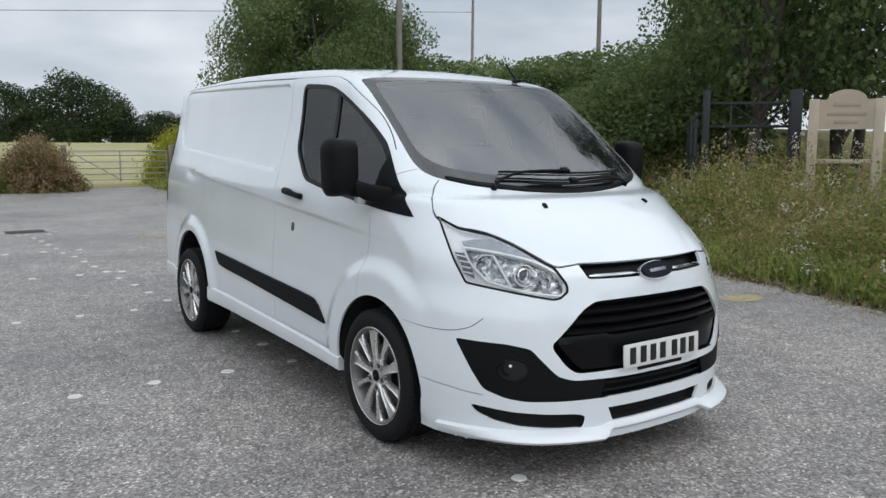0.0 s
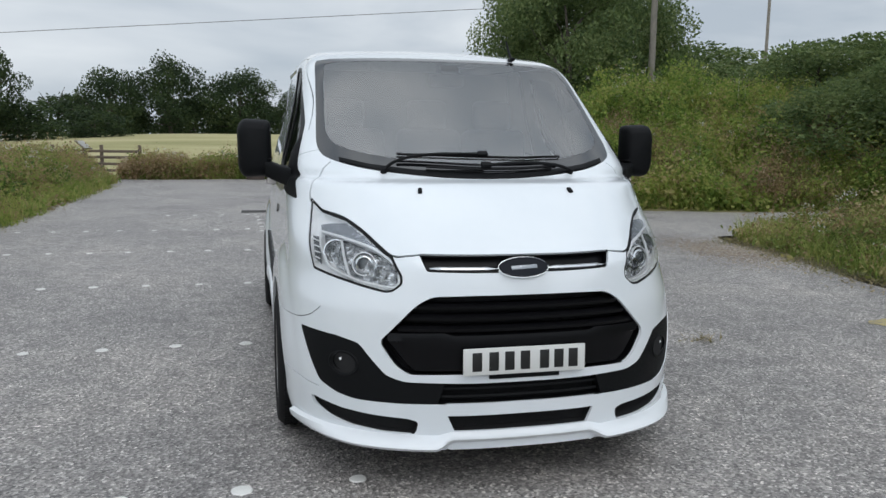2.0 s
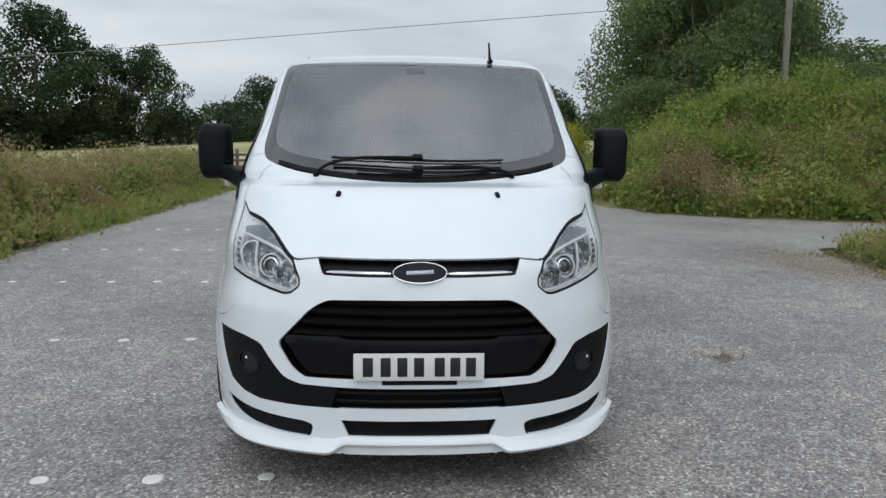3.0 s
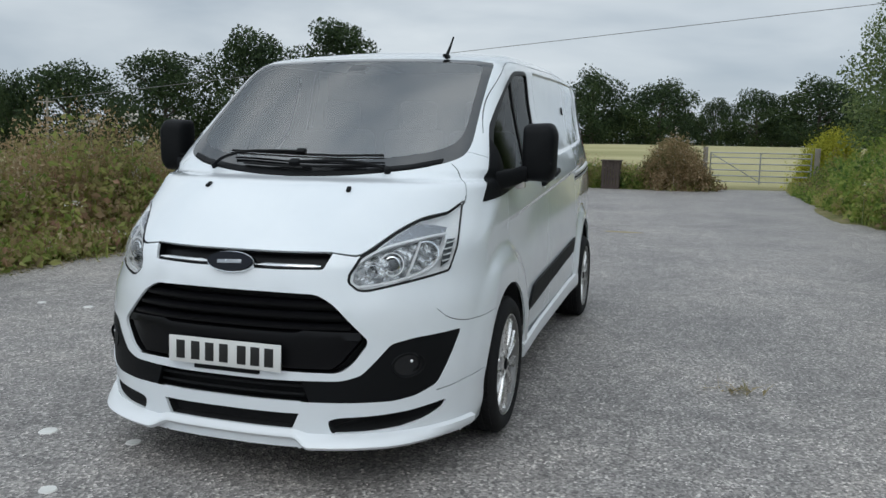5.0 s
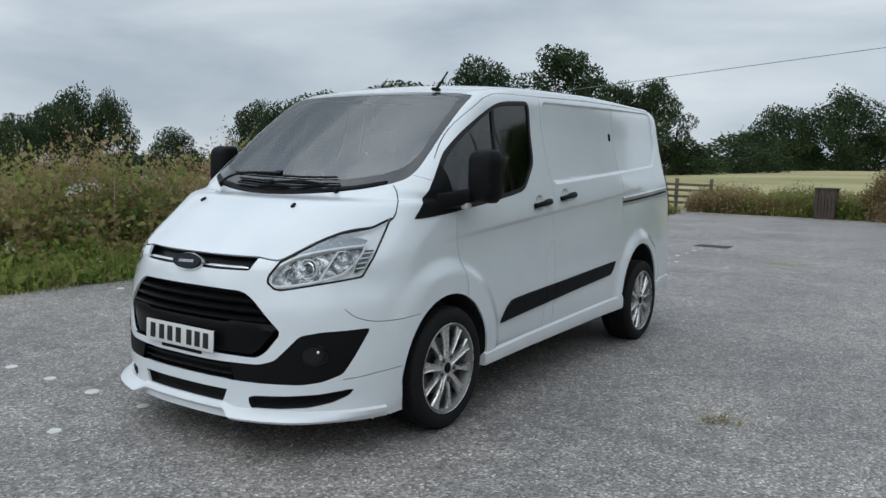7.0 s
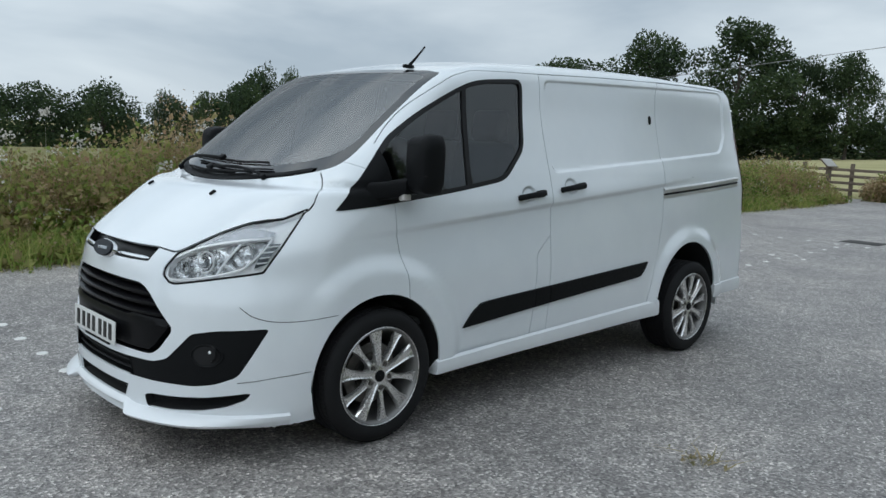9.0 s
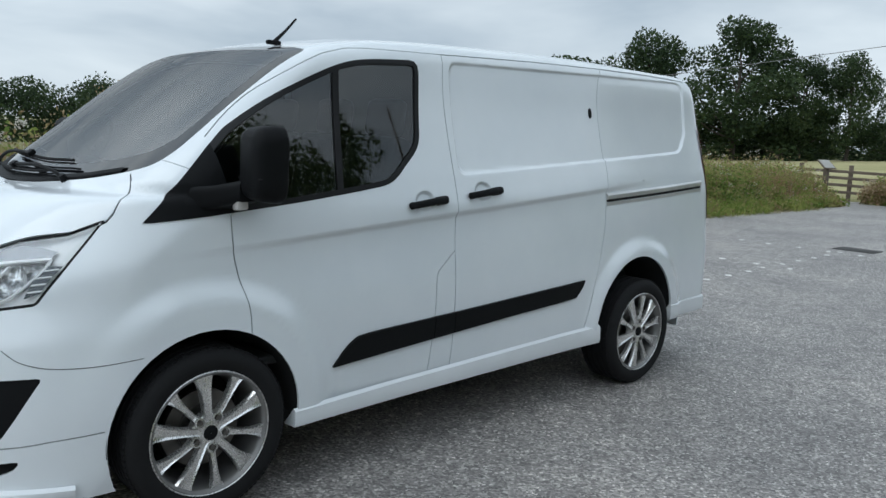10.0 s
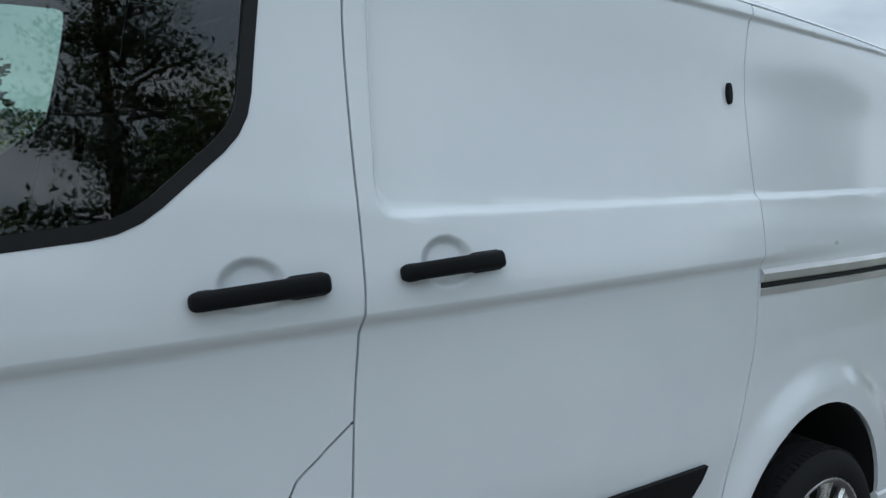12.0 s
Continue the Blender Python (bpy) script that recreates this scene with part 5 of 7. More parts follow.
def land(x, y):
    """Height of the ground outside the tarmac: flat field, a bank on the road's far side."""
    x, y = np.asarray(x, float), np.asarray(y, float)
    foot = np.where(x < 9, np.interp(x, [4.2, 5.2, 6.5, 9], [16.5, 12.2, 11.3, 10.4]), 10.4)
    inside = np.minimum(y - foot, (x - 3.6) + 0.0 * y)
    up = soft_step(inside / 6.5) * 2.3 * soft_step((x - 4.0) / 3.0)
    up = up * (1 - soft_step((y - 25) / 9)) * soft_step((x - np.interp(y, [14, 22], [3.0, 6.0])) / 1.5)
    rise = 1.75 * soft_step((y - 28) / 55) * soft_step((x + 45) / 40) * (1 - soft_step((y - 100) / 18)) * soft_step((115 - x) / 40)
    fall = 3.0 * soft_step((-x - 45) / 35) * soft_step((x + 120) / 22) * soft_step((y + 48) / 25) * (1 - soft_step((y - 95) / 22))
    return up + rise - fall - 0.008


def grid_sheet(xs, ys, height):
    nx, ny = len(xs), len(ys)
    gx, gy = np.meshgrid(xs, ys, indexing="ij")
    v = np.stack([gx, gy, height(gx, gy)], -1).reshape(-1, 3)
    i = np.arange(nx * ny).reshape(nx, ny)
    q = np.stack([i[:-1, :-1], i[1:, :-1], i[1:, 1:], i[:-1, 1:]], -1).reshape(-1, 4)
    return v, q


GROUND = material("field_and_grass", (0.2, 0.2, 0.08), 0.95, spec=0.2)
n_, l_, b_ = nodes_of(GROUND)
geo = n_.new("ShaderNodeNewGeometry")
sep = n_.new("ShaderNodeSeparateXYZ")
l_.new(geo.outputs["Position"], sep.inputs[0])
far = n_.new("ShaderNodeMapRange")
far.inputs[1].default_value, far.inputs[2].default_value = 26.0, 31.0
l_.new(sep.outputs[1], far.inputs[0])
grass_c = ramp(GROUND, noise_node(GROUND, 1.3, 6).outputs[0], [(0.3, (0.13, 0.15, 0.05)), (0.5, (0.22, 0.20, 0.09)), (0.72, (0.30, 0.25, 0.15))])
field_c = ramp(GROUND, noise_node(GROUND, 0.05, 5, stretch=(1, 3, 1)).outputs[0], [(0.3, (0.29, 0.28, 0.13)), (0.5, (0.40, 0.365, 0.19)), (0.7, (0.48, 0.43, 0.25))])
colour_in(GROUND, mixed(GROUND, "MIX", far.outputs[0], grass_c, field_c))
bump(GROUND, noise_node(GROUND, 22, 5).outputs[0], 0.8, 0.05)
v1, q1 = grid_sheet(np.concatenate([np.arange(-120, -40, 4), np.arange(-40, 40, 0.5), np.arange(40, 121, 4)]), np.concatenate([np.arange(-50, 40, 0.5), np.arange(40, 121, 2)]), land)
edges = [-1600, -900, -500, -250, -120, 120, 250, 500, 900, 1600]
yedges = [-1600, -700, -300, -120, -50, 120, 250, 500, 900, 1600]
vs, qs, base = [v1], [q1], len(v1)
for i in range(9):
    for j in range(9):
        if i == 4 and j == 4:
            continue
        c = np.array([(edges[i], yedges[j]), (edges[i + 1], yedges[j]), (edges[i + 1], yedges[j + 1]), (edges[i], yedges[j + 1])], float)
        vs.append(np.column_stack([c, np.full(4, -0.008)]))
        qs.append(np.array([[base, base + 1, base + 2, base + 3]]))
        base += 4
tagged(made("ground", mesh_of("ground", np.concatenate(vs), np.concatenate(qs), True), GROUND), "rough grass and pale stubble field reaching to the trees", "ground", kind="structure")

TARMAC = material("worn_tarmac", (0.2, 0.2, 0.2), 0.55, spec=0.7)
n_, l_, b_ = nodes_of(TARMAC)
stone = n_.new("ShaderNodeTexVoronoi")
stone.inputs["Scale"].default_value = 82
co_ = n_.new("ShaderNodeTexCoord")
l_.new(co_.outputs["Object"], stone.inputs[0])
chips = ramp(TARMAC, stone.outputs["Color"], [(0.08, (0.085, 0.081, 0.079)), (0.40, (0.200, 0.192, 0.188)), (0.74, (0.36, 0.346, 0.336)), (0.98, (0.80, 0.78, 0.76))])
grit = noise_node(TARMAC, 240, 3, 0.7)
worn = ramp(TARMAC, noise_node(TARMAC, 0.55, 6, 0.62).outputs[0], [(0.3, (0.72, 0.70, 0.70)), (0.5, (1.01, 0.98, 0.96)), (0.72, (1.32, 1.26, 1.21))])
mid = ramp(TARMAC, noise_node(TARMAC, 5.0, 5, 0.7).outputs[0], [(0.3, (0.72, 0.72, 0.72)), (0.7, (1.26, 1.25, 1.24))])
speck = ramp(TARMAC, grit.outputs[0], [(0.35, (0.65, 0.65, 0.65)), (0.65, (1.3, 1.3, 1.3))])
c_ = mixed(TARMAC, "MULTIPLY", 1.0, mixed(TARMAC, "MULTIPLY", 1.0, mixed(TARMAC, "MULTIPLY", 1.0, chips, worn), mid), speck)
colour_in(TARMAC, c_)
bump(TARMAC, stone.outputs["Distance"], 0.7, 0.007)

ROAD = [(-5.05, -40), (4.3, -40), (4.25, -8), (4.35, -2), (4.5, 0.2), (4.9, 1.6), (5.15, 3.0), (5.5, 5.0), (5.55, 6.2), (5.9, 6.9), (7.0, 7.2), (10, 7.3), (40, 7.3), (40, 10.5), (10, 10.5), (8.9, 10.5),
        (6.6, 11.4), (5.3, 12.3), (4.7, 14.4), (4.9, 17), (5.6, 21), (5.9, 26), (5.5, 26.8), (2.3, 26.2), (1.5, 24.4), (-4.9, 24.2), (-5.4, 25.2), (-6.4, 24.6), (-6.3, 22.6), (-5.25, 20.8), (-5.1, 15), (-5.0, 5), (-5.1, -5)]


def ragged(outline, step=0.35, amount=0.10):
    out = []
    for k, (a, b) in enumerate(zip(outline, outline[1:] + outline[:1])):
        d = math.hypot(b[0] - a[0], b[1] - a[1])
        for i in range(max(1, int(d / step))):
            s = i / max(1, int(d / step))
            x, y = a[0] + (b[0] - a[0]) * s, a[1] + (b[1] - a[1]) * s
            j = amount * (noise.noise((x * 0.9, y * 0.9, 3.1)) + 0.6 * noise.noise((x * 3, y * 3, 8.7)))
            out.append((x + j, y + j))
    return out


bm = bmesh.new()
f = bm.faces.new([bm.verts.new((x, y, 0.0)) for x, y in ragged(ROAD)])
bmesh.ops.triangulate(bm, faces=[f])
ext = bmesh.ops.extrude_face_region(bm, geom=bm.faces[:])
bmesh.ops.translate(bm, vec=(0, 0, -0.06), verts=[g for g in ext["geom"] if isinstance(g, bmesh.types.BMVert)])
bmesh.ops.recalc_face_normals(bm, faces=bm.faces)
tagged(made("car_park", bm, TARMAC), "worn grey tarmac car park with pale chippings", "tarmac", kind="structure")

# painted dots along the bays
DOT = plain("worn_white_paint", (0.80, 0.79, 0.76), 0.8, grain=160, depth=0.4, vary=0.25)


def marking_dot():
    k = bmesh.new()
    ring = [(0.043 * (1 + 0.10 * noise.noise((math.cos(a) * 2, math.sin(a) * 2, 1.7)) + 0.05 * noise.noise((math.cos(a) * 7, math.sin(a) * 7, 4))) * Vector((math.cos(a), math.sin(a), 0))) for a in np.linspace(0, 2 * math.pi, 25)[:-1]]
    low, top = [k.verts.new(p) for p in ring], [k.verts.new(p * 0.9 + Vector((0, 0, 0.005))) for p in ring]
    k.faces.new(top)
    for i in range(24):
        k.faces.new((low[i], low[(i + 1) % 24], top[(i + 1) % 24], top[i]))
    return k


spots = []
for row in range(6):
    y = -0.785 + 2.418 * row
    spots += [(-0.66 - 0.472 * k, y) for k in range(0, 9 if row < 5 else 5)]
spots += [(-0.655, -1.318)] + [(-0.66 - 0.02 * k, 2.2 + 0.54 * k) for k in range(0, 18)]
first = None
for k, (x, y) in enumerate(spots):
    m = pose(x + rng.normal(0, 0.012), y + rng.normal(0, 0.012), 0.0, 0, 0, rng.uniform(0, 360)) @ Matrix.Diagonal((*(2 * [rng.uniform(0.8, 1.1)]), 1, 1))
    if first is None:
        first = tagged(made("marking_dot", marking_dot(), DOT), "small worn white painted dot on the tarmac", "road marking", "painted bay dots")
        first.matrix_world = m
    else:
        d = copy_thing(first, pose(0, 0, 0))
        d.matrix_world = m
# manhole cover and a yellow patch
IRON = plain("cast_iron", (0.05, 0.048, 0.046), 0.7, 0.4, grain=70, depth=0.5)
lid = made("manhole_cover", box((0.62, 0.46, 0.03), (-0.95, 11.95, -0.006), 0.006), IRON)
tagged(lid, "dark cast iron manhole cover set in tarmac", "manhole cover")
YELLOW = material("faded_yellow", (0.42, 0.34, 0.15), 0.9)
colour_in(YELLOW, ramp(YELLOW, noise_node(YELLOW, 14, 5, 0.7).outputs[0], [(0.35, (0.20, 0.19, 0.17)), (0.5, (0.36, 0.30, 0.15)), (0.7, (0.45, 0.37, 0.17))]))
for x0, y0, rx, ry in ((4.0, 1.28, 0.26, 0.15), (0.70, 9.90, 0.34, 0.10)):
    bm = bmesh.new()
    turn = np.linspace(0, 2 * math.pi, 31)[:-1]
    bm.faces.new([bm.verts.new((x0 + rx * (1 + 0.25 * noise.noise((2 * math.cos(a), 2 * math.sin(a), 5 + x0))) * math.cos(a), y0 + ry * (1 + 0.35 * noise.noise((3 * math.cos(a), 3 * math.sin(a), 2))) * math.sin(a), 0.004)) for a in turn])
    tagged(made("paint_patch", bm, YELLOW), "faded yellow paint patch on the tarmac", "road marking", "faded paint patches")
# loose chippings
CHIP = foliage("loose_chippings", [(0.2, (0.20, 0.195, 0.19)), (0.5, (0.36, 0.35, 0.33)), (0.8, (0.55, 0.53, 0.50))], 0.9, 0.0)


def octa(points, size, squash=0.6):
    n = len(points)
    d = np.array([(1, 0, 0), (0, 1, 0), (-1, 0, 0), (0, -1, 0), (0, 0, 1), (0, 0, -0.3)], float)
    r = size[:, None, None] * (0.7 + 0.6 * rng.random((n, 6, 1))) * d * [1, 1, squash]
    a = rng.uniform(0, 6.28, n)
    c, s = np.cos(a)[:, None], np.sin(a)[:, None]
    x, y = r[..., 0] * c - r[..., 1] * s, r[..., 0] * s + r[..., 1] * c
    v = points[:, None] + np.stack([x, y, r[..., 2]], -1)
    t = np.array([(0, 1, 4), (1, 2, 4), (2, 3, 4), (3, 0, 4)])
    return v.reshape(-1, 3), (t[None] + 6 * np.arange(n)[:, None, None]).reshape(-1, 3)


gravel = np.column_stack([rng.normal(5.0, 0.35, 5000) + 0.12 * rng.random(5000), rng.normal(5.3, 0.75, 5000), np.full(5000, 0.001)])
SAND = foliage("brown_gravel", [(0.2, (0.17, 0.14, 0.11)), (0.5, (0.30, 0.25, 0.20)), (0.8, (0.45, 0.40, 0.33))], 0.9, 0.0)
tagged(made("brown_gravel", mesh_of("brown_gravel", *octa(gravel, rng.uniform(0.004, 0.016, 5000))), SAND), "brown gravel spilt over the tarmac at the grass corner", "gravel", kind="stuff")
pts = np.column_stack([rng.uniform(-4.8, 5.0, 9000), rng.uniform(-3.2, 12, 9000), np.full(9000, 0.001)])
tagged(made("loose_chippings", mesh_of("loose_chippings", *octa(pts, rng.uniform(0.003, 0.0105, 9000))), CHIP), "pale loose stone chippings scattered on tarmac", "gravel", kind="stuff")


# ---- plants ----
def unit(v):
    return v / np.maximum(np.linalg.norm(v, axis=-1, keepdims=True), 1e-9)


def leaf_quads(at, size, lean=None, long=1.6):
    """Small leaves as kinked pairs of triangles at random turns."""
    n = len(at)
    ahead = unit(rng.normal(size=(n, 3)) + (0 if lean is None else lean))
    side = unit(np.cross(ahead, rng.normal(size=(n, 3))))
    up = np.cross(side, ahead)
    s = np.asarray(size)[:, None] * np.ones((n, 1))
    tip = at + ahead * s * long
    mid = at + ahead * s * long * 0.5 + up * s * 0.16
    v = np.stack([at, mid + side * s * 0.5, tip, mid - side * s * 0.5], 1).reshape(-1, 3)
    return v, np.arange(4 * n).reshape(n, 4)


def blades(at, height, lean, width):
    """Grass blades: a bent strip of two quads each."""
    n = len(at)
    a = rng.uniform(0, 6.28, n)
    side = np.stack([np.cos(a), np.sin(a), 0 * a], 1) * np.asarray(width)[:, None]
    bend = unit(rng.normal(size=(n, 3)) * [1, 1, 0]) * np.asarray(lean)[:, None]
    h = np.asarray(height)[:, None] * [0, 0, 1]
    p0, p1, p2 = at, at + h * 0.6 + bend * 0.35, at + h + bend
    v = np.stack([p0 - side, p0 + side, p1 + side * 0.7, p1 - side * 0.7, p2], 1).reshape(-1, 3)
    k = 5 * np.arange(n)[:, None]
    return v, [k + [0, 1, 2, 3], k + [3, 2, 4]]


def gathered(*pieces):
    vs, fs, base = [], {}, 0
    for v, f in pieces:
        for g in (f if isinstance(f, list) else [f]):
            fs.setdefault(g.shape[1], []).append(g + base)
        vs.append(v)
        base += len(v)
    return np.concatenate(vs), [np.concatenate(g) for g in fs.values()]


GREEN_WEED = [(0.13, (0.075, 0.135, 0.033)), (0.32, (0.20, 0.28, 0.062)), (0.48, (0.36, 0.38, 0.12)), (0.66, (0.36, 0.29, 0.15)), (0.85, (0.42, 0.25, 0.17))]
BROWN_WEED = [(0.12, (0.095, 0.11, 0.038)), (0.32, (0.21, 0.175, 0.075)), (0.52, (0.34, 0.235, 0.13)), (0.72, (0.46, 0.355, 0.225)), (0.92, (0.62, 0.53, 0.38))]
WEEDS = foliage("mixed_weeds", GREEN_WEED, patch=0.8, through=0.58)
DRY = foliage("dry_weeds", BROWN_WEED, patch=0.9, through=0.45)
GRASS = foliage("verge_grass", [(0.15, (0.10, 0.165, 0.03)), (0.4, (0.22, 0.30, 0.062)), (0.65, (0.36, 0.38, 0.11)), (0.9, (0.46, 0.40, 0.18))], patch=1.2, through=0.35)
FLOWER = foliage("pale_flower_heads", [(0.2, (0.50, 0.47, 0.42)), (0.8, (0.72, 0.70, 0.64))], through=0.3)
YELLOW_LEAF = foliage("yellow_green_leaves", [(0.2, (0.16, 0.19, 0.02)), (0.5, (0.34, 0.35, 0.035)), (0.85, (0.52, 0.50, 0.06))])
BRIGHT = foliage("fresh_bramble_leaves", [(0.12, (0.055, 0.10, 0.026)), (0.35, (0.14, 0.23, 0.048)), (0.6, (0.28, 0.36, 0.075)), (0.88, (0.46, 0.43, 0.14))], patch=1.1, through=0.5)
BRAMBLE = foliage("bramble_leaves", [(0.12, (0.08, 0.13, 0.033)), (0.32, (0.19, 0.28, 0.062)), (0.50, (0.35, 0.42, 0.10)), (0.68, (0.43, 0.40, 0.15)), (0.88, (0.50, 0.37, 0.22))], patch=0.7, through=0.55)


def thicket(name, sample, count, height, mat, label, category, leaf=(0.03, 0.075), per=13, ground=lambda x, y: 0 * x - 0.02, grass=0.35, flowers=0.0, flower_r=0.03, dry_share=0.5, flower_leaf=(0.015, 0.034), petals=14):
    """A stand of tall weeds: stems with leaves, seed heads, and grass at its foot."""
    xy = sample(count)
    z = ground(xy[:, 0], xy[:, 1])
    h = height(xy[:, 0], xy[:, 1]) * rng.uniform(0.55, 1.08, len(xy))
    base = np.column_stack([xy, z])
    lean = rng.normal(size=(len(xy), 3)) * [0.12, 0.12, 0] * h[:, None]
    stems = blades(base, h, 0.12 * h, np.full(len(xy), 0.004))
    t = rng.random((len(xy), per)) ** 0.8
    at = base[:, None] + t[..., None] * (h[:, None] * [0, 0, 1] + lean)[:, None] + rng.normal(size=(len(xy), per, 3)) * [0.07, 0.07, 0.03]
    at = at.reshape(-1, 3)
    low = np.minimum(0.6 + 0.6 * (1 - t.ravel()), 1.2)
    green = leaf_quads(at, rng.uniform(*leaf, len(at)) * low, lean=np.array([0, 0, 0.25]))
    ob = thing(name, label=label, category=category, kind="stuff")
    part("leaves", mesh_of("leaves", *gathered(stems, green)), mat[0], ob)
    n = int(len(xy) * dry_share)
    pick = rng.choice(len(xy), n, replace=False)
    tops = base[pick] + h[pick, None] * [0, 0, 1] * rng.uniform(0.65, 1.05, (n, 1)) + lean[pick]
    dat = (tops[:, None] + rng.normal(size=(n, 8, 3)) * [0.035, 0.035, 0.10]).reshape(-1, 3)
    dry_stems = blades(base[pick], h[pick] * 1.05, 0.15 * h[pick], np.full(n, 0.0035))
    part("seed_heads", mesh_of("seed_heads", *gathered(dry_stems, leaf_quads(dat, rng.uniform(0.012, 0.035, len(dat)), np.array([0, 0, 0.6]), 2.2))), mat[1], ob)
    if grass:
        g = sample(int(count * grass * 10))
        gb = np.column_stack([g, ground(g[:, 0], g[:, 1])])
        gh = rng.uniform(0.12, 0.45, len(g))
        part("grass", mesh_of("grass", *blades(gb, gh, gh * 0.5, rng.uniform(0.003, 0.007, len(g)))), GRASS, ob)
    if flowers:
        n = int(count * flowers)
        pick = rng.choice(len(xy), n, replace=False)
        top = base[pick] + h[pick, None] * [0, 0, 1] * 1.12
        fat = (top[:, None] + rng.normal(size=(n, petals, 3)) * [flower_r, flower_r, flower_r * 0.7]).reshape(-1, 3)
        part("flower_heads", mesh_of("flower_heads", *gathered(blades(base[pick], h[pick] * 1.12, 0.02 * h[pick], np.full(n, 0.004)), leaf_quads(fat, rng.uniform(*flower_leaf, len(fat)), None, 1.2))), FLOWER, ob)
    return ob


def strip(x0, x1, y0, y1, dense_x=None):
    def sample(n):
        u = rng.random(n)
        if dense_x:
            u = u ** dense_x
        return np.column_stack([x0 + (x1 - x0) * u, rng.uniform(y0, y1, n)])
    return sample


def lumps(x, y, s=0.6):
    return np.array([noise.noise((a * s, b * s, 1.3)) + 0.5 * noise.noise((a * s * 2.7, b * s * 2.7, 7.1)) for a, b in zip(x, y)])


def in_patches(sample, cut, seed):
    """Of the sampled places, those in scattered patches."""
    def pick(n):
        out = np.empty((0, 2))
        while len(out) < n:
            p = sample(n)
            v = np.array([noise.noise((a * 0.9, b * 0.9, seed)) for a, b in p])
            out = np.concatenate([out, p[v > cut]])
        return out[:n]
    return pick


def left_height(x, y):
    rise = soft_step((-5.15 - x) / 0.9)
    return (0.20 + 1.0 * rise) * (1 + 0.5 * lumps(x, y, 0.6)) * np.interp(y, [-12, 0.8, 2.8, 5, 9, 15], [0.84, 0.82, 1.16, 1.14, 0.90, 0.80])


thicket("weed_verge", strip(-5.05, -8.2, -6, 15.3, 1.3), 7600, left_height, (WEEDS, DRY), "tall green and rust-brown weeds with pale flower heads along tarmac", "weeds", flowers=0.008, flower_r=0.055, leaf=(0.04, 0.13), per=13)

thicket("flowering_stems", strip(-5.8, -7.6, -5, 8.0), 46, lambda x, y: 1.42 + 0.15 * lumps(x, y, 0.5), (WEEDS, FLOWER), "tall stems with large whitish flower heads above the weeds", "weeds", per=16, grass=0, dry_share=0.2, flowers=1.0, flower_r=0.055, petals=40, flower_leaf=(0.02, 0.042))
thicket("weed_verge", strip(-5.15, -8.2, 15.0, 22.6, 1.2), 3600, lambda x, y: (0.22 + 0.85 * soft_step((-5.2 - x) / 0.8)) * (1 + 0.35 * lumps(x, y, 0.6)), (WEEDS, DRY), "green and rust-brown weeds beside the tarmac and fence", "weeds", leaf=(0.04, 0.10), per=13, flowers=0.02, flower_r=0.05)
thicket("weed_clump", strip(-5.3, -3.2, 24.2, 25.4), 700, lambda x, y: 0.75 * (1 + 0.4 * lumps(x, y)), (DRY, DRY), "brown weeds beside the rail fence", "weeds", leaf=(0.04, 0.09), per=13, flowers=0.03)

thicket("dock_stand", in_patches(strip(-5.7, -8.2, -6, 15.3, 1.2), 0.10, 4.4), 2300, lambda x, y: 1.12 * left_height(x, y), (DRY, DRY), "rust-brown docks gone to seed among the weeds", "weeds", leaf=(0.02, 0.05), per=22, grass=0)
thicket("nettle_stand", in_patches(strip(-5.3, -7.6, -6, 15.3, 1.2), 0.0, 9.1), 2400, lambda x, y: np.minimum(0.85 * left_height(x, y), 0.8), (BRAMBLE, WEEDS), "bright green leafy nettles among the weeds", "weeds", leaf=(0.05, 0.11), per=16, grass=0, dry_share=0.1)
thicket("weed_verge", strip(-5.05, -8.6, -24, -6, 1.3), 2600, left_height, (WEEDS, DRY), "tall green and brown weeds along tarmac", "weeds", leaf=(0.05, 0.11), per=9)
thicket("grass_verge", in_patches(strip(-4.7, -5.9, -6, 20.5, 0.6), -0.12, 2.2), 1700, lambda x, y: (0.10 + 0.12 * soft_step((-4.8 - x) / 0.6)) * (1 + 0.8 * lumps(x, y, 1.1)), (GRASS, GRASS), "low green and straw grass edging the tarmac", "grass", leaf=(0.02, 0.05), per=6, grass=0.55, dry_share=0.4)
thicket("far_hedge", strip(-5.0, 0.4, 24.3, 26.4), 2600, lambda x, y: 0.74 * (1 + 0.55 * lumps(x, y, 0.9)), (WEEDS, DRY), "low hedge of weeds at the tarmac's far edge", "weeds", leaf=(0.05, 0.10), per=11, flowers=0.02)
thicket("flowering_bush", lambda n: np.column_stack([rng.normal(1.15, 0.55, n), rng.normal(25.0, 0.45, n)]), 1500, lambda x, y: 1.75 * np.exp(-((x - 1.15) / 1.25) ** 2), (DRY, DRY), "rounded brown bush gone to seed beside the gate", "bush", leaf=(0.04, 0.09), per=16, grass=0.1, flowers=0.03)
thicket("yellow_bush", lambda n: np.column_stack([rng.normal(6.35, 0.38, n), rng.normal(28.0, 0.5, n)]), 900, lambda x, y: 2.0 * np.exp(-((x - 6.4) / 1.1) ** 2), (YELLOW_LEAF, YELLOW_LEAF), "bright yellow-green bush beside the field gate", "bush", ground=land, leaf=(0.05, 0.10), per=18, grass=0.1)


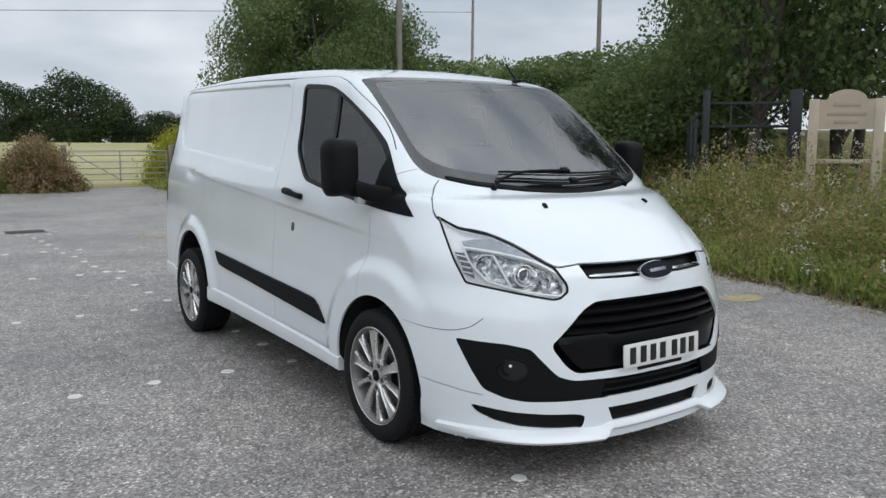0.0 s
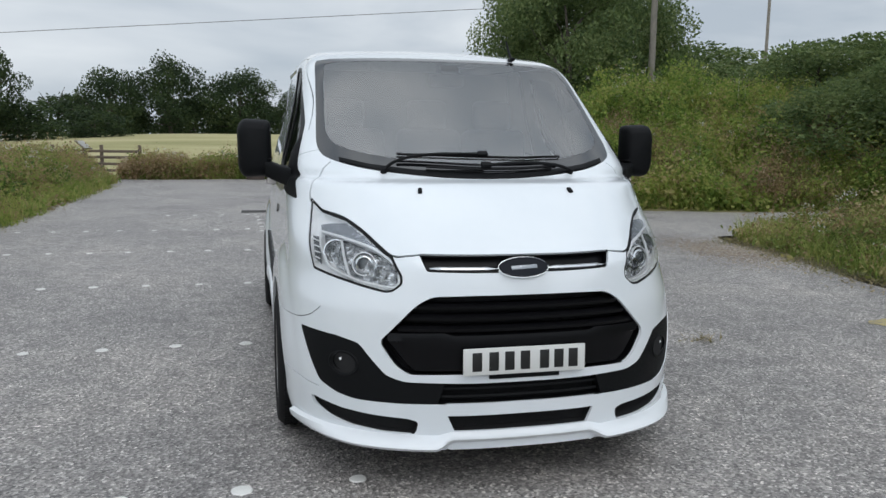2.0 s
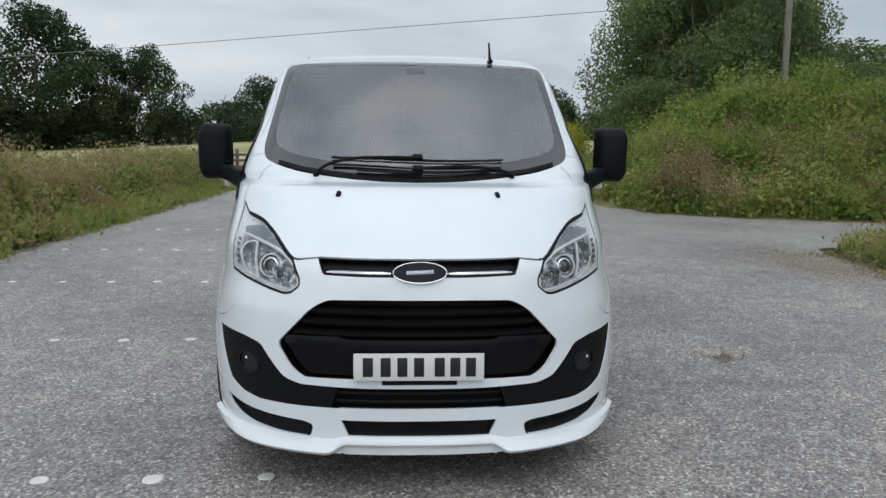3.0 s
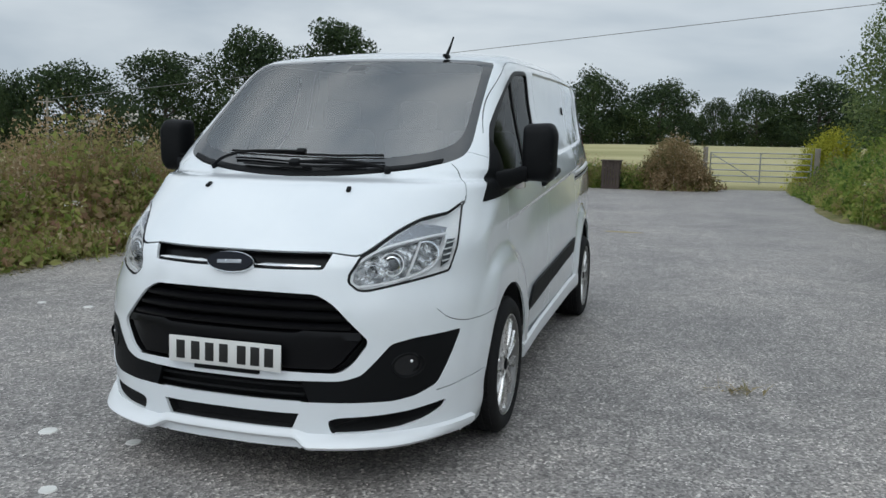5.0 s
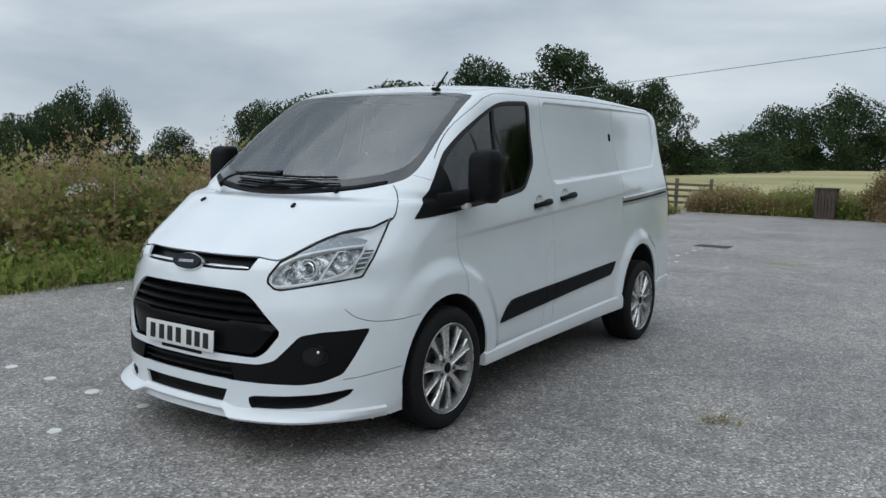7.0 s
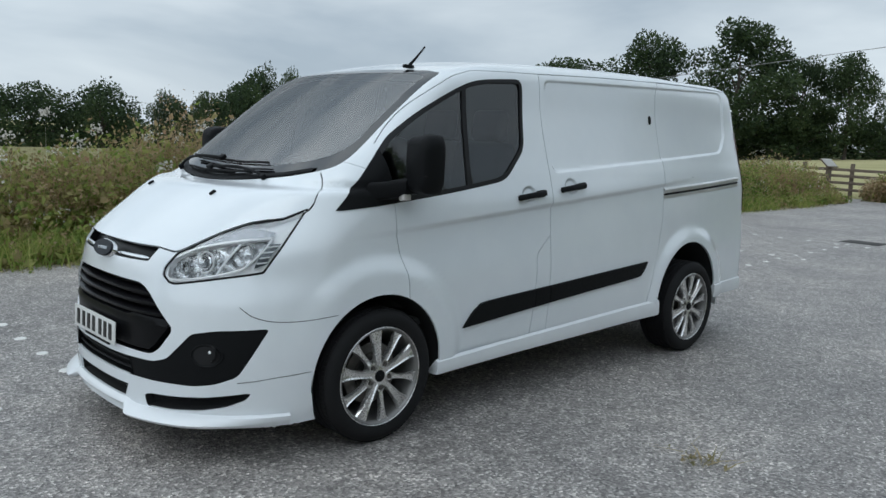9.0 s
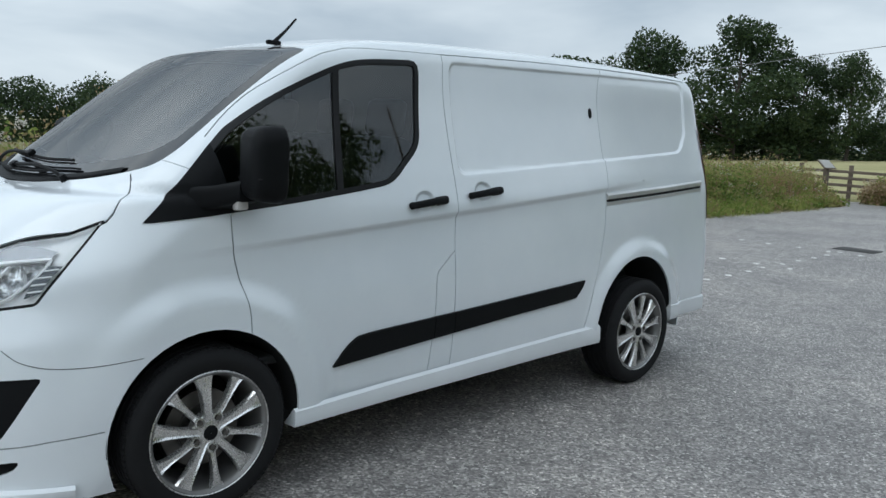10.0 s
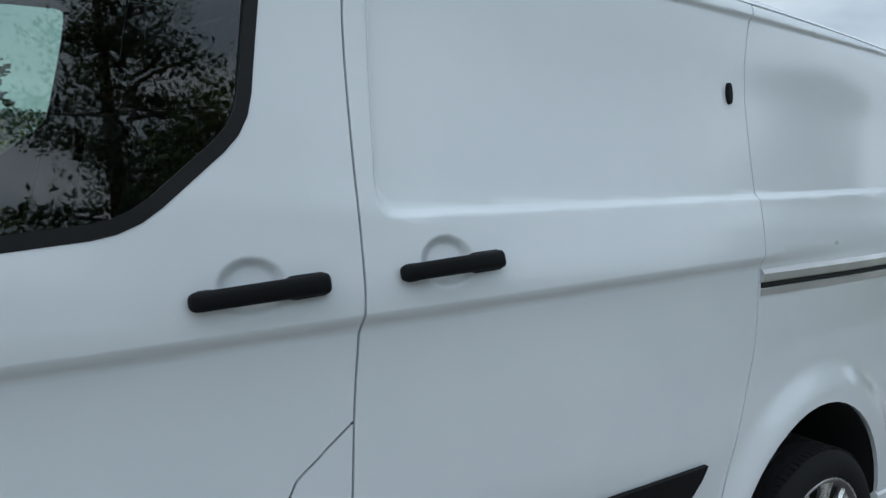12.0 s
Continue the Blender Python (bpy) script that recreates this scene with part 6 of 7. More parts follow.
def right_island(n):
    out = []
    while len(out) < n:
        x, y = rng.uniform(4.4, 11), rng.uniform(-9, 6.9)
        edge = np.interp(y, [-9, 0.2, 1.6, 3, 5, 6.2, 6.9], [4.35, 4.6, 5.0, 5.25, 5.6, 5.75, 6.2])
        if x > edge and rng.random() < math.exp(-(x - edge) / 3.5) * min(1, 0.12 + (x - edge) / 0.8):
            out.append((x, y))
    return np.array(out)


def island_height(x, y):
    edge = np.interp(y, [-9, 0.2, 1.6, 3, 5, 6.2, 6.9], [4.35, 4.6, 5.0, 5.25, 5.6, 5.75, 6.2])
    rim = np.minimum(x - edge, np.where(y > 4, 7.1 - y, 9))
    return (0.22 + 1.15 * soft_step(rim / 2.6)) * (1 + 0.4 * lumps(x, y, 0.8))


PALE_WEED = foliage("pale_weeds", [(0.12, (0.09, 0.135, 0.032)), (0.32, (0.17, 0.225, 0.055)), (0.52, (0.27, 0.29, 0.085)), (0.72, (0.38, 0.34, 0.14)), (0.92, (0.48, 0.38, 0.21))], patch=0.9, through=0.4)
thicket("weed_island", right_island, 8000, island_height, (PALE_WEED, DRY), "rough green and straw-coloured grass with white flower heads", "weeds", flowers=0.014, flower_r=0.06, petals=22, grass=0.6, leaf=(0.03, 0.07))


def fringe(name, points, label):
    """Flattened dry grass and small stragglers over the tarmac's edge."""
    n = len(points)
    b = np.column_stack([points, np.full(n, 0.002)])
    h = rng.uniform(0.01, 0.07, n)
    me = mesh_of(name, *gathered(blades(b, h, rng.uniform(0.06, 0.22, n), rng.uniform(0.002, 0.006, n)),
                                 leaf_quads(b + [0, 0, 0.006], rng.uniform(0.008, 0.025, n), np.array([0, 0, 0.1]), 1.6)))
    tagged(made(name, me, STRAW), label, "grass", kind="stuff")


STRAW = foliage("straw_litter", [(0.2, (0.15, 0.16, 0.06)), (0.45, (0.27, 0.23, 0.12)), (0.7, (0.38, 0.31, 0.18)), (0.9, (0.46, 0.40, 0.27))], through=0.2)
ey = rng.uniform(-6, 6.6, 5200)
ex = np.interp(ey, [-9, 0.2, 1.6, 3, 5, 6.2, 6.9], [4.3, 4.5, 4.95, 5.2, 5.5, 5.65, 6.1]) + rng.normal(0.12, 0.20, 5200)
fringe("straw_fringe", np.column_stack([ex, ey]), "dry straw and leaf litter over the tarmac edge")
ey = rng.uniform(-6, 20.5, 6000)
fringe("moss_tuft", np.column_stack([rng.normal(2.08, 0.07, 26), rng.normal(1.09, 0.05, 26)]), "small flat tuft of moss and straw in the tarmac")
fringe("straw_fringe", np.column_stack([-5.02 + rng.normal(-0.05, 0.16, 6000), ey]), "dry straw and small grass over the tarmac edge")


def bank_points(n, y1=19.0):
    out = []
    while len(out) < n:
        m = n
        x, y = rng.uniform(4.2, 24, m), rng.uniform(10.4, y1, m)
        foot = np.where(x < 9, np.interp(x, [4.2, 5.2, 6.5, 9], [16.5, 12.4, 11.5, 10.6]), 10.6)
        ok = (y > foot) & (rng.random(m) < np.exp(-np.maximum(x - 12, 0) / 6)) & (x > 4.9 + 0.05 * (y - 14))
        out += list(zip(x[ok], y[ok]))
    return np.array(out[:n])


thicket("bramble_bank", bank_points, 9500, lambda x, y: 0.85 * (1 + 0.7 * lumps(x, y, 0.7)), (BRAMBLE, DRY), "steep bank smothered in brambles and tall grass", "brambles", ground=land, leaf=(0.05, 0.10), per=15, flowers=0.012, flower_r=0.03, grass=0.35, dry_share=0.28)
thicket("bramble_mound", in_patches(bank_points, 0.10, 3.3), 2600, lambda x, y: 1.25 * (1 + 0.6 * lumps(x, y, 0.9)), (BRIGHT, WEEDS), "bright green bramble mounds on the bank", "brambles", ground=land, leaf=(0.05, 0.11), per=16, grass=0, dry_share=0.15, flowers=0.008, flower_r=0.03)
thicket("straw_patch", in_patches(lambda n: bank_points(n, 14.5), 0.12, 6.2), 2200, lambda x, y: 1.0 * (1 + 0.5 * lumps(x, y, 0.9)), (DRY, DRY), "straw-brown dead grass patches on the bank", "grass", ground=land, leaf=(0.03, 0.07), per=14, grass=0.6, dry_share=0.8)
thicket("bank_edge", lambda n: np.column_stack([rng.uniform(4.9, 6.4, n), rng.uniform(15, 26, n)]), 1900, lambda x, y: (0.3 + 0.8 * soft_step((x - 5.2) / 1.0)) * (1 + 0.3 * lumps(x, y)), (BRAMBLE, DRY), "green bank of brambles beside the car park", "brambles", ground=land, leaf=(0.05, 0.1), per=14)


# ---- trees ----
BARK = plain("rough_bark", (0.10, 0.085, 0.07), 0.95, grain=18, depth=0.8, vary=0.4)
OAK = foliage("dark_oak_leaves", [(0.15, (0.020, 0.036, 0.018)), (0.4, (0.038, 0.064, 0.026)), (0.65, (0.064, 0.095, 0.034)), (0.92, (0.105, 0.13, 0.052))], patch=0.18, through=0.35)
WILLOW = foliage("grey_green_leaves", [(0.15, (0.06, 0.095, 0.04)), (0.4, (0.12, 0.175, 0.065)), (0.65, (0.19, 0.245, 0.09)), (0.92, (0.29, 0.33, 0.15))], patch=0.4, through=0.48)
MIXED_LEAF = foliage("mixed_wood_leaves", [(0.15, (0.035, 0.058, 0.024)), (0.4, (0.075, 0.115, 0.04)), (0.65, (0.13, 0.175, 0.06)), (0.92, (0.21, 0.235, 0.10))], patch=0.35, through=0.45)
PINE = foliage("pine_needles", [(0.15, (0.018, 0.035, 0.02)), (0.5, (0.04, 0.07, 0.032)), (0.9, (0.08, 0.11, 0.05))], patch=0.4, through=0.2)


def limb_points(a, b, bend, n=6):
    a, b = np.array(a, float), np.array(b, float)
    off = rng.normal(size=3) * bend * np.linalg.norm(b - a)
    return [tuple(a + (b - a) * s + off * math.sin(math.pi * s)) for s in np.linspace(0, 1, n)]


def tree(name, height, spread, seed, leaf, count, mat, label, trunk=0.35, lift=0.25, clumps=26, flat=0.72, category="tree", droop=0.0, hollow=0.62):
    """A tree at the origin: tapered trunk and limbs, crown of leaf clumps with gaps."""
    global rng
    rng = np.random.default_rng(seed)
    root = thing(name, label=label, category=category)
    k = tube(limb_points((0, 0, -0.2), (rng.normal(0, 0.03) * height, rng.normal(0, 0.03) * height, height * 0.72), 0.03, 8), list(np.linspace(trunk, trunk * 0.25, 8)), 9)
    mids, sizes = [], []
    for j in range(clumps):
        t = (j + 0.5) / clumps
        z = height * (lift + (1 - lift) * (0.08 + 0.84 * t))
        wide = spread * 0.5 * math.sin(math.pi * min(max(0.16 + 0.78 * t, 0), 1)) ** 0.75
        a = j * 2.4 + rng.normal(0, 0.4)
        r = wide * math.sqrt(rng.uniform(0.15, 1.0))
        mids.append((r * math.cos(a), r * math.sin(a), z + rng.normal(0, 0.03) * height))
        sizes.append(spread * rng.uniform(0.11, 0.20))
    for j in rng.choice(clumps, min(clumps, 12), replace=False):
        m = mids[j]
        start = (0, 0, max(height * 0.18, m[2] - 0.35 * height * rng.uniform(0.5, 1)))
        tube(limb_points(start, m, 0.08, 5), list(np.linspace(trunk * 0.38, trunk * 0.07, 5)), 6, k)
    part("trunk", k, BARK, root)
    mids, sizes = np.array(mids), np.array(sizes)
    which = rng.choice(clumps, count, p=sizes**2 / (sizes**2).sum())
    d = unit(rng.normal(size=(count, 3)))
    rad = sizes[which] * (hollow + (1.04 - hollow) * rng.random(count) ** 0.6)
    at = mids[which] + d * rad[:, None] * [1, 1, flat]
    at[:, 2] -= droop * np.linalg.norm(at[:, :2], axis=1) * rng.random(count)
    part("crown", mesh_of("crown", *leaf_quads(at, leaf * rng.uniform(0.6, 1.4, count), d * 0.7, 1.4)), mat, root)
    return root


def pine_tree(height, seed):
    global rng
    rng = np.random.default_rng(seed)
    root = thing("pine_tree", label="tall dark pine with bare trunk and layered crown", category="tree")
    k = tube(limb_points((0, 0, -0.2), (rng.normal(0, 0.4), rng.normal(0, 0.4), height * 0.97), 0.02, 9), list(np.linspace(0.34, 0.08, 9)), 9)
    at = []
    for j in range(30):
        z = height * (0.38 + 0.60 * j / 30)
        a = j * 2.4 + rng.normal(0, 0.5)
        reach = height * 0.24 * (1.05 - 0.75 * ((j / 30) ** 1.6)) * rng.uniform(0.6, 1.15)
        tip = (reach * math.cos(a), reach * math.sin(a), z + rng.normal(0.1, 0.25))
        tube(limb_points((0, 0, z - 0.3), tip, 0.06, 5), list(np.linspace(0.07, 0.02, 5)), 5, k)
        for s in (0.55, 0.8, 1.0):
            c = np.array([tip[0] * s, tip[1] * s, z - 0.3 + (tip[2] - z + 0.3) * s])
            at.append(c + rng.normal(size=(120, 3)) * [0.5, 0.5, 0.15])
    part("trunk", k, BARK, root)
    at = np.concatenate(at)
    part("crown", mesh_of("crown", *leaf_quads(at, rng.uniform(0.045, 0.10, len(at)), np.array([0, 0, 0.4]), 2.4)), PINE, root)
    return root


def polar(az, dist):
    """A place seen from the walk's middle at an angle from +y and a distance."""
    return 0.8 + dist * math.sin(radians(az)), -3.0 + dist * math.cos(radians(az))


far_label = "dark broadleaf tree at the field's far edge"
KINDS = [tree("field_tree", 10.0, 10.5, 40 + k, 0.21, 13000, OAK, far_label, 0.35, 0.04, 52, hollow=0.3) for k in range(4)]
TALL = [tree("tall_field_tree", 10.0, 8.0, 50 + k, 0.16, 14000, OAK, "tall broadleaf tree with gaps in its crown at the field's edge", 0.22, 0.14, 44, hollow=0.45) for k in range(3)]
LOW = [tree("hedgerow_tree", 10.0, 10.5, 80 + k, 0.38, 3200, OAK, "dark hedgerow growth far across the field", 0.3, 0.02, 40, hollow=0.3) for k in range(2)]
used = set()


def stand(kinds, x, y, height, k, sink=0.0, width=1.0):
    s = height / 10.0
    src = kinds[k % len(kinds)]
    m = Matrix.Translation((x, y, float(land(x, y)) - sink)) @ pose(0, 0, 0, 0, 0, (k * 77) % 360) @ Matrix.Diagonal((s * width, s * width, s, 1))
    if src.name in used:
        ob = copy_thing(src, pose(0, 0, 0))
    else:
        ob = src
        used.add(src.name)
    ob.matrix_world = m
    tagged(ob, group="trees round the field")
    return ob


# place, height of the top and width of each tree along the field's far edge
ROW = [(-15.3, 89.8, 8.2, 7.2), (-9.5, 90.6, 9.7, 8.2), (-2.0, 91.1, 8.5, 8.6), (3.8, 91.0, 6.7, 4.2), (8.3, 90.8, 7.6, 5.8), (14.6, 90.1, 8.7, 10.0), (18.8, 89.1, 6.2, 3.4), (22.5, 88.0, 5.0, 6.0)]
WEST = [(-81.5, 22.0, 4.7, 9.0), (-81.0, 29.0, 5.2, 9.0), (-78.0, 35.0, 4.5, 5.0), (-76.5, 39.0, 4.6, 6.0), (-79.0, 44.0, 6.0, 6.0), (-82.3, 48.1, 8.1, 8.0), (-81.0, 52.0, 8.0, 5.2), (-84.0, 63.6, 4.6, 6.0), (-62.8, 57.5, 7.1, 4.8), (-55.0, 52.6, 6.3, 3.5), (-51.8, 55.7, 7.6, 9.1)]
GROVE = [(-40.7, 54.3, 8.4, 8.2), (-35.0, 58.1, 10.7, 7.4), (-28.8, 61.5, 11.6, 9.2), (-24.2, 64.0, 8.7, 4.8), (-21.0, 64.8, 9.0, 5.2)]
for kinds, plan, across in ((KINDS, ROW + WEST, 10.5), (TALL, GROVE, 8.0)):
    for k, (x, y, top, wide) in enumerate(plan):
        tall = 1.02 * (top - float(land(x, y))) + 0.4
        stand(kinds, x, y, tall, k, 0.4, 1.08 * wide / (across * tall / 10))
for k, az in enumerate(range(-82, 21, 3)):  # lower growth under the tall trees
    stand(LOW, *polar(az + 0.8 * math.sin(k * 5.0), 112 + 6 * math.sin(k * 2.1)), 5.0 + 1.2 * math.sin(k * 1.7), k + 1, 0.8, 1.9)
for k, (x, y, top) in enumerate([(-46, 58, 4.0), (-38, 60, 4.4), (-32, 62, 4.6), (-26, 65, 4.2), (-19, 67, 3.4), (-14, 70, 2.8), (-58, 54, 3.6)]):  # undergrowth at the grove's foot
    stand(LOW, x, y, top, k + 1, 0.5, 1.9)
for k, az in enumerate(range(95, 276, 9)):  # trees all round, behind the walk
    stand(LOW, *polar(az, 60 + 12 * math.sin(k * 3.3)), 9 + 2.5 * math.sin(k * 1.9), k + 2, 0.4, 1.2)

# the wood by the road
rng = np.random.default_rng(11)
ASH = [tree("roadside_tree", 10.0, 9.0, 60 + k, 0.125, 21000, WILLOW, "leafy grey-green tree in the wood by the road", 0.24, 0.04, 50, hollow=0.35, droop=0.1) for k in range(3)]
for k, (x, y, h, w) in enumerate([(8.9, 20.6, 5.8, 0.95), (11.2, 22.0, 6.4, 0.85), (9.6, 24.0, 6.8, 0.9), (8.2, 23.0, 5.6, 0.85), (11.8, 25.5, 7.0, 0.85), (12.9, 23.5, 5.2, 0.8)]):
    s = h / 10
    src = ASH[k % 3]
    ob = src if k < 3 else copy_thing(src, pose(0, 0, 0))
    ob.matrix_world = Matrix.Translation((x, y, float(land(x, y)) - 0.6)) @ pose(0, 0, 0, 0, 0, k * 100) @ Matrix.Diagonal((s * w, s * w, s, 1))
    tagged(ob, group="roadside wood")
BUSH = [tree("roadside_bush", 10.0, 10.0, 64 + k, 0.22, 9000, WILLOW, "dense grey-green bush on the bank", 0.2, 0.02, 48, hollow=0.35, droop=0.1, category="bush") for k in range(2)]
for k, (x, y, h, w) in enumerate([(12.5, 12.8, 2.5, 1.3), (14.6, 12.6, 3.2, 1.1), (16.4, 13.0, 3.9, 1.1), (18.6, 13.2, 4.4, 1.1), (15.5, 17.0, 2.4, 1.5), (17.5, 18, 2.8, 1.5), (21, 18.0, 3.6, 1.4), (7.4, 19.2, 2.2, 1.3), (22, 28, 2.6, 1.8), (27, 33, 3.0, 1.8), (19.5, 31.0, 2.8, 1.7), (26, 26, 2.7, 1.6), (14.5, 21, 2.2, 1.8), (16.5, 25.0, 3.2, 1.7), (38, 48, 8.5, 0.7), (33, 52, 7.0, 0.8)]):
    s = h / 10
    ob = BUSH[k] if k < 2 else copy_thing(BUSH[k % 2], pose(0, 0, 0))
    ob.matrix_world = Matrix.Translation((x, y, float(land(x, y)) - 0.3)) @ pose(0, 0, 0, 0, 0, k * 70 + 30) @ Matrix.Diagonal((s * w * 1.2, s * w * 1.2, s, 1))
    tagged(ob, group="bank bushes")
PINES = [pine_tree(12.0, 70 + k) for k in range(3)]
for k, (x, y, h) in enumerate([(18.4, 6.0, 15.0), (20.5, 12.2, 8.5), (27, 8.0, 8.5), (28, 13.0, 9), (24.0, 1.5, 8.5), (21.5, -3.0, 9.0), (24.5, -6.0, 12), (19.5, -9.5, 11), (28, -1, 12), (24, -14, 12)]):
    ob = PINES[k] if k < 3 else copy_thing(PINES[k % 3], pose(0, 0, 0))
    ob.matrix_world = Matrix.Translation((x, y, -0.05)) @ pose(0, 0, 0, 0, 0, k * 130) @ Matrix.Scale(h / 12, 4)
    tagged(ob, group="pines by the entrance")
ENTRY = [tree("entrance_tree", 10.0, 9.0, 90 + k, 0.15, 9500, MIXED_LEAF, "leafy tree with a bare leaning trunk behind the entrance fence", 0.26, 0.32, 44, hollow=0.5) for k in range(2)]
for k, (x, y, h, w) in enumerate([(14.6, 8.6, 8.8, 0.80), (27.5, 17, 9.0, 0.95), (29, 20, 9.0, 0.8), (27.0, 3.0, 8.5, 1.0), (30, 0, 9, 1.1), (21.5, 10.0, 9.5, 0.9), (17, -5.5, 6.0, 1.2), (22, -18, 8, 1.2), (20.5, 12.3, 8.0, 0.7)]):
    s = h / 10
    ob = ENTRY[k] if k < 2 else copy_thing(ENTRY[k % 2], pose(0, 0, 0))
    ob.matrix_world = Matrix.Translation((x, y, -0.1)) @ pose(0, 0, 0, 6 if k == 0 else 0, 0, k * 50 + 10) @ Matrix.Diagonal((s * w, s * w, s, 1))
    tagged(ob, group="entrance wood")

# ---- poles and wires, fences, gate, signs ----
POLE = plain("weathered_pole_wood", (0.29, 0.265, 0.23), 0.9, grain=25, depth=0.5, vary=0.3)
WIRE = plain("grey_wire", (0.20, 0.20, 0.21), 0.6, depth=0.0)
ends = []
for x, y, h, cross in ((10.9, 18.8, 9.5, False), (27.3, 36.7, 12.0, True), (22.3, 21.2, 11.0, False), (-44.0, 70.0, 8.0, True), (-45.7, 46.5, 4.4, True), (-86.0, 27.0, 4.3, True)):
    z = float(land(x, y))
    p = thing("utility_pole", pose(x, y, z), "weathered wooden utility pole", "utility pole", "poles")
    part("pole", tube([(0, 0, -0.3), (0.03, 0.02, h * 0.5), (0.09, 0.03, h)], [0.105, 0.09, 0.075], 12), POLE, p)
    if cross:
        part("crossarm", box((1.7, 0.10, 0.11), (0, 0, h - 0.35), 0.01), POLE, p)
        for u in (-0.7, 0.0, 0.7):
            part("insulator", rod((u, 0, h - 0.28), (u, 0, h - 0.14), 0.035, 0.02), IRON, p)
    ends.append((x, y, z + h))


def wire(a, b, sag, r=0.011):
    pts = [(a[0] + (b[0] - a[0]) * t, a[1] + (b[1] - a[1]) * t, a[2] + (b[2] - a[2]) * t - sag * 4 * t * (1 - t)) for t in np.linspace(0, 1, 25)]
    tagged(made("overhead_wire", tube(pts, r, 5), WIRE), "thin overhead wire slung between poles", "wire", "overhead wires")


wire((ends[1][0], ends[1][1], 9.6), (-45.7, 46.5, 4.2), 0.0, 0.018)
for d in (0.0, 0.35):
    wire((ends[2][0], ends[2][1], ends[2][2] - 0.3 - d), (ends[1][0], ends[1][1], ends[1][2] - 0.3), 0.4)
    wire((ends[2][0], ends[2][1], ends[2][2] - 0.3 - d), (16.0, -34, 8.6 - d), 1.0, 0.02)
wire((ends[1][0], ends[1][1], ends[1][2] - 0.3), (ends[0][0], ends[0][1], ends[0][2] - 0.4), 0.3)

GALV = plain("galvanised_steel", (0.42, 0.43, 0.43), 0.5, 0.7, grain=30, depth=0.1, vary=0.2)
gate = thing("field_gate", pose(2.35, 26.1, 0, 0, 0, 4), "galvanised five-bar metal field gate, closed", "gate")
for z in (0.30, 0.50, 0.70, 0.92, 1.14, 1.30):
    part("bar", rod((0, 0, z), (3.3, 0, z), 0.021, sides=8), GALV, gate)
for x in (0.0, 1.65, 3.3):
    part("upright", rod((x, 0, 0.22), (x, 0, 1.32), 0.024, sides=8), GALV, gate)
part("brace", rod((0.05, 0.03, 1.25), (1.62, 0.03, 0.32), 0.016, sides=8), GALV, gate)
for x in (-0.18, 3.48):
    ob = tagged(made("gate_post", box((0.16, 0.16, 1.6), (0, 0, 0.7), 0.02), POLE), "square weathered timber gate post", "post", "gate posts")
    ob.matrix_world = pose(2.35, 26.1, 0, 0, 0, 4) @ pose(x, 0, 0)

OLD_WOOD = plain("dark_weathered_boards", (0.085, 0.065, 0.055), 0.9, grain=30, depth=0.5, vary=0.35)
bin_ = thing("timber_bin", pose(-0.90, 24.35, 0, 0, 0, -2), "dark weathered timber litter bin housing", "bin")
for x in np.linspace(-0.24, 0.24, 6):
    part("slat", box((0.085, 0.025, 0.86), (x, -0.25, 0.50), 0.006), OLD_WOOD, bin_)
    part("slat", box((0.085, 0.025, 0.86), (x, 0.25, 0.50), 0.006), OLD_WOOD, bin_)
for y in np.linspace(-0.2, 0.2, 5):
    for x in (-0.295, 0.295):
        part("slat", box((0.025, 0.085, 0.86), (x, y, 0.50), 0.006), OLD_WOOD, bin_)
part("lid", box((0.68, 0.62, 0.05), (0, 0, 0.96), 0.012), OLD_WOOD, bin_)
part("base", box((0.60, 0.52, 0.12), (0, 0, 0.06), 0.01), OLD_WOOD, bin_)

FENCE = plain("grey_fence_timber", (0.16, 0.125, 0.095), 0.9, grain=25, depth=0.5, vary=0.3)
fence = thing("rail_fence", pose(-5.9, 24.9, 0, 0, 0, 3), "low weathered post and rail fence", "fence")
for x in (-1.5, 0.0, 1.2):
    part("post", box((0.11, 0.11, 1.15), (x, 0, 0.55), 0.01), FENCE, fence)
for z in (0.28, 0.50, 0.72, 0.92):
    part("rail", box((2.75, 0.035, 0.09), (-0.15, -0.07, z), 0.008, (0, 0.6, 0)), FENCE, fence)
FADED = plain("faded_printed_sheet", (0.42, 0.41, 0.38), 0.5, grain=40, depth=0.0, vary=0.3)
board = thing("information_board", pose(-6.25, 23.9, 0, 0, 0, 70), "low wooden lectern with a sloping faded information panel", "sign")
part("post", box((0.13, 0.13, 1.05), (0, 0, 0.5), 0.012), FENCE, board)
part("panel", box((0.48, 0.42, 0.03), (0, 0.02, 1.13), 0.006, (38, 0, 0)), FENCE, board)
part("sheet", box((0.42, 0.36, 0.004), (0, 0.009, 1.149), 0.001, (38, 0, 0)), FADED, board, "faded printed sheet")

STONE = plain("cream_painted_boards", (0.52, 0.44, 0.34), 0.8, grain=30, depth=0.3, vary=0.2)
sign = thing("entrance_sign", pose(9.73, 3.48, 0, 0, 0, -60), "cream timber entrance sign with an arched top and two posts", "sign")
for x in (-0.47, 0.47):
    part("post", box((0.15, 0.13, 2.26), (x, 0, 1.13), 0.014), STONE, sign)
bm = bmesh.new()
outline = [(-0.40, 1.78), (0.40, 1.78), (0.40, 2.25), (0.29, 2.25)] + [(0.28 * math.cos(a), 2.25 + 0.155 * math.sin(a)) for a in np.linspace(0.12, math.pi - 0.12, 15)] + [(-0.29, 2.25), (-0.40, 2.25)]
f = bm.faces.new([bm.verts.new((x, -0.05, z)) for x, z in outline])
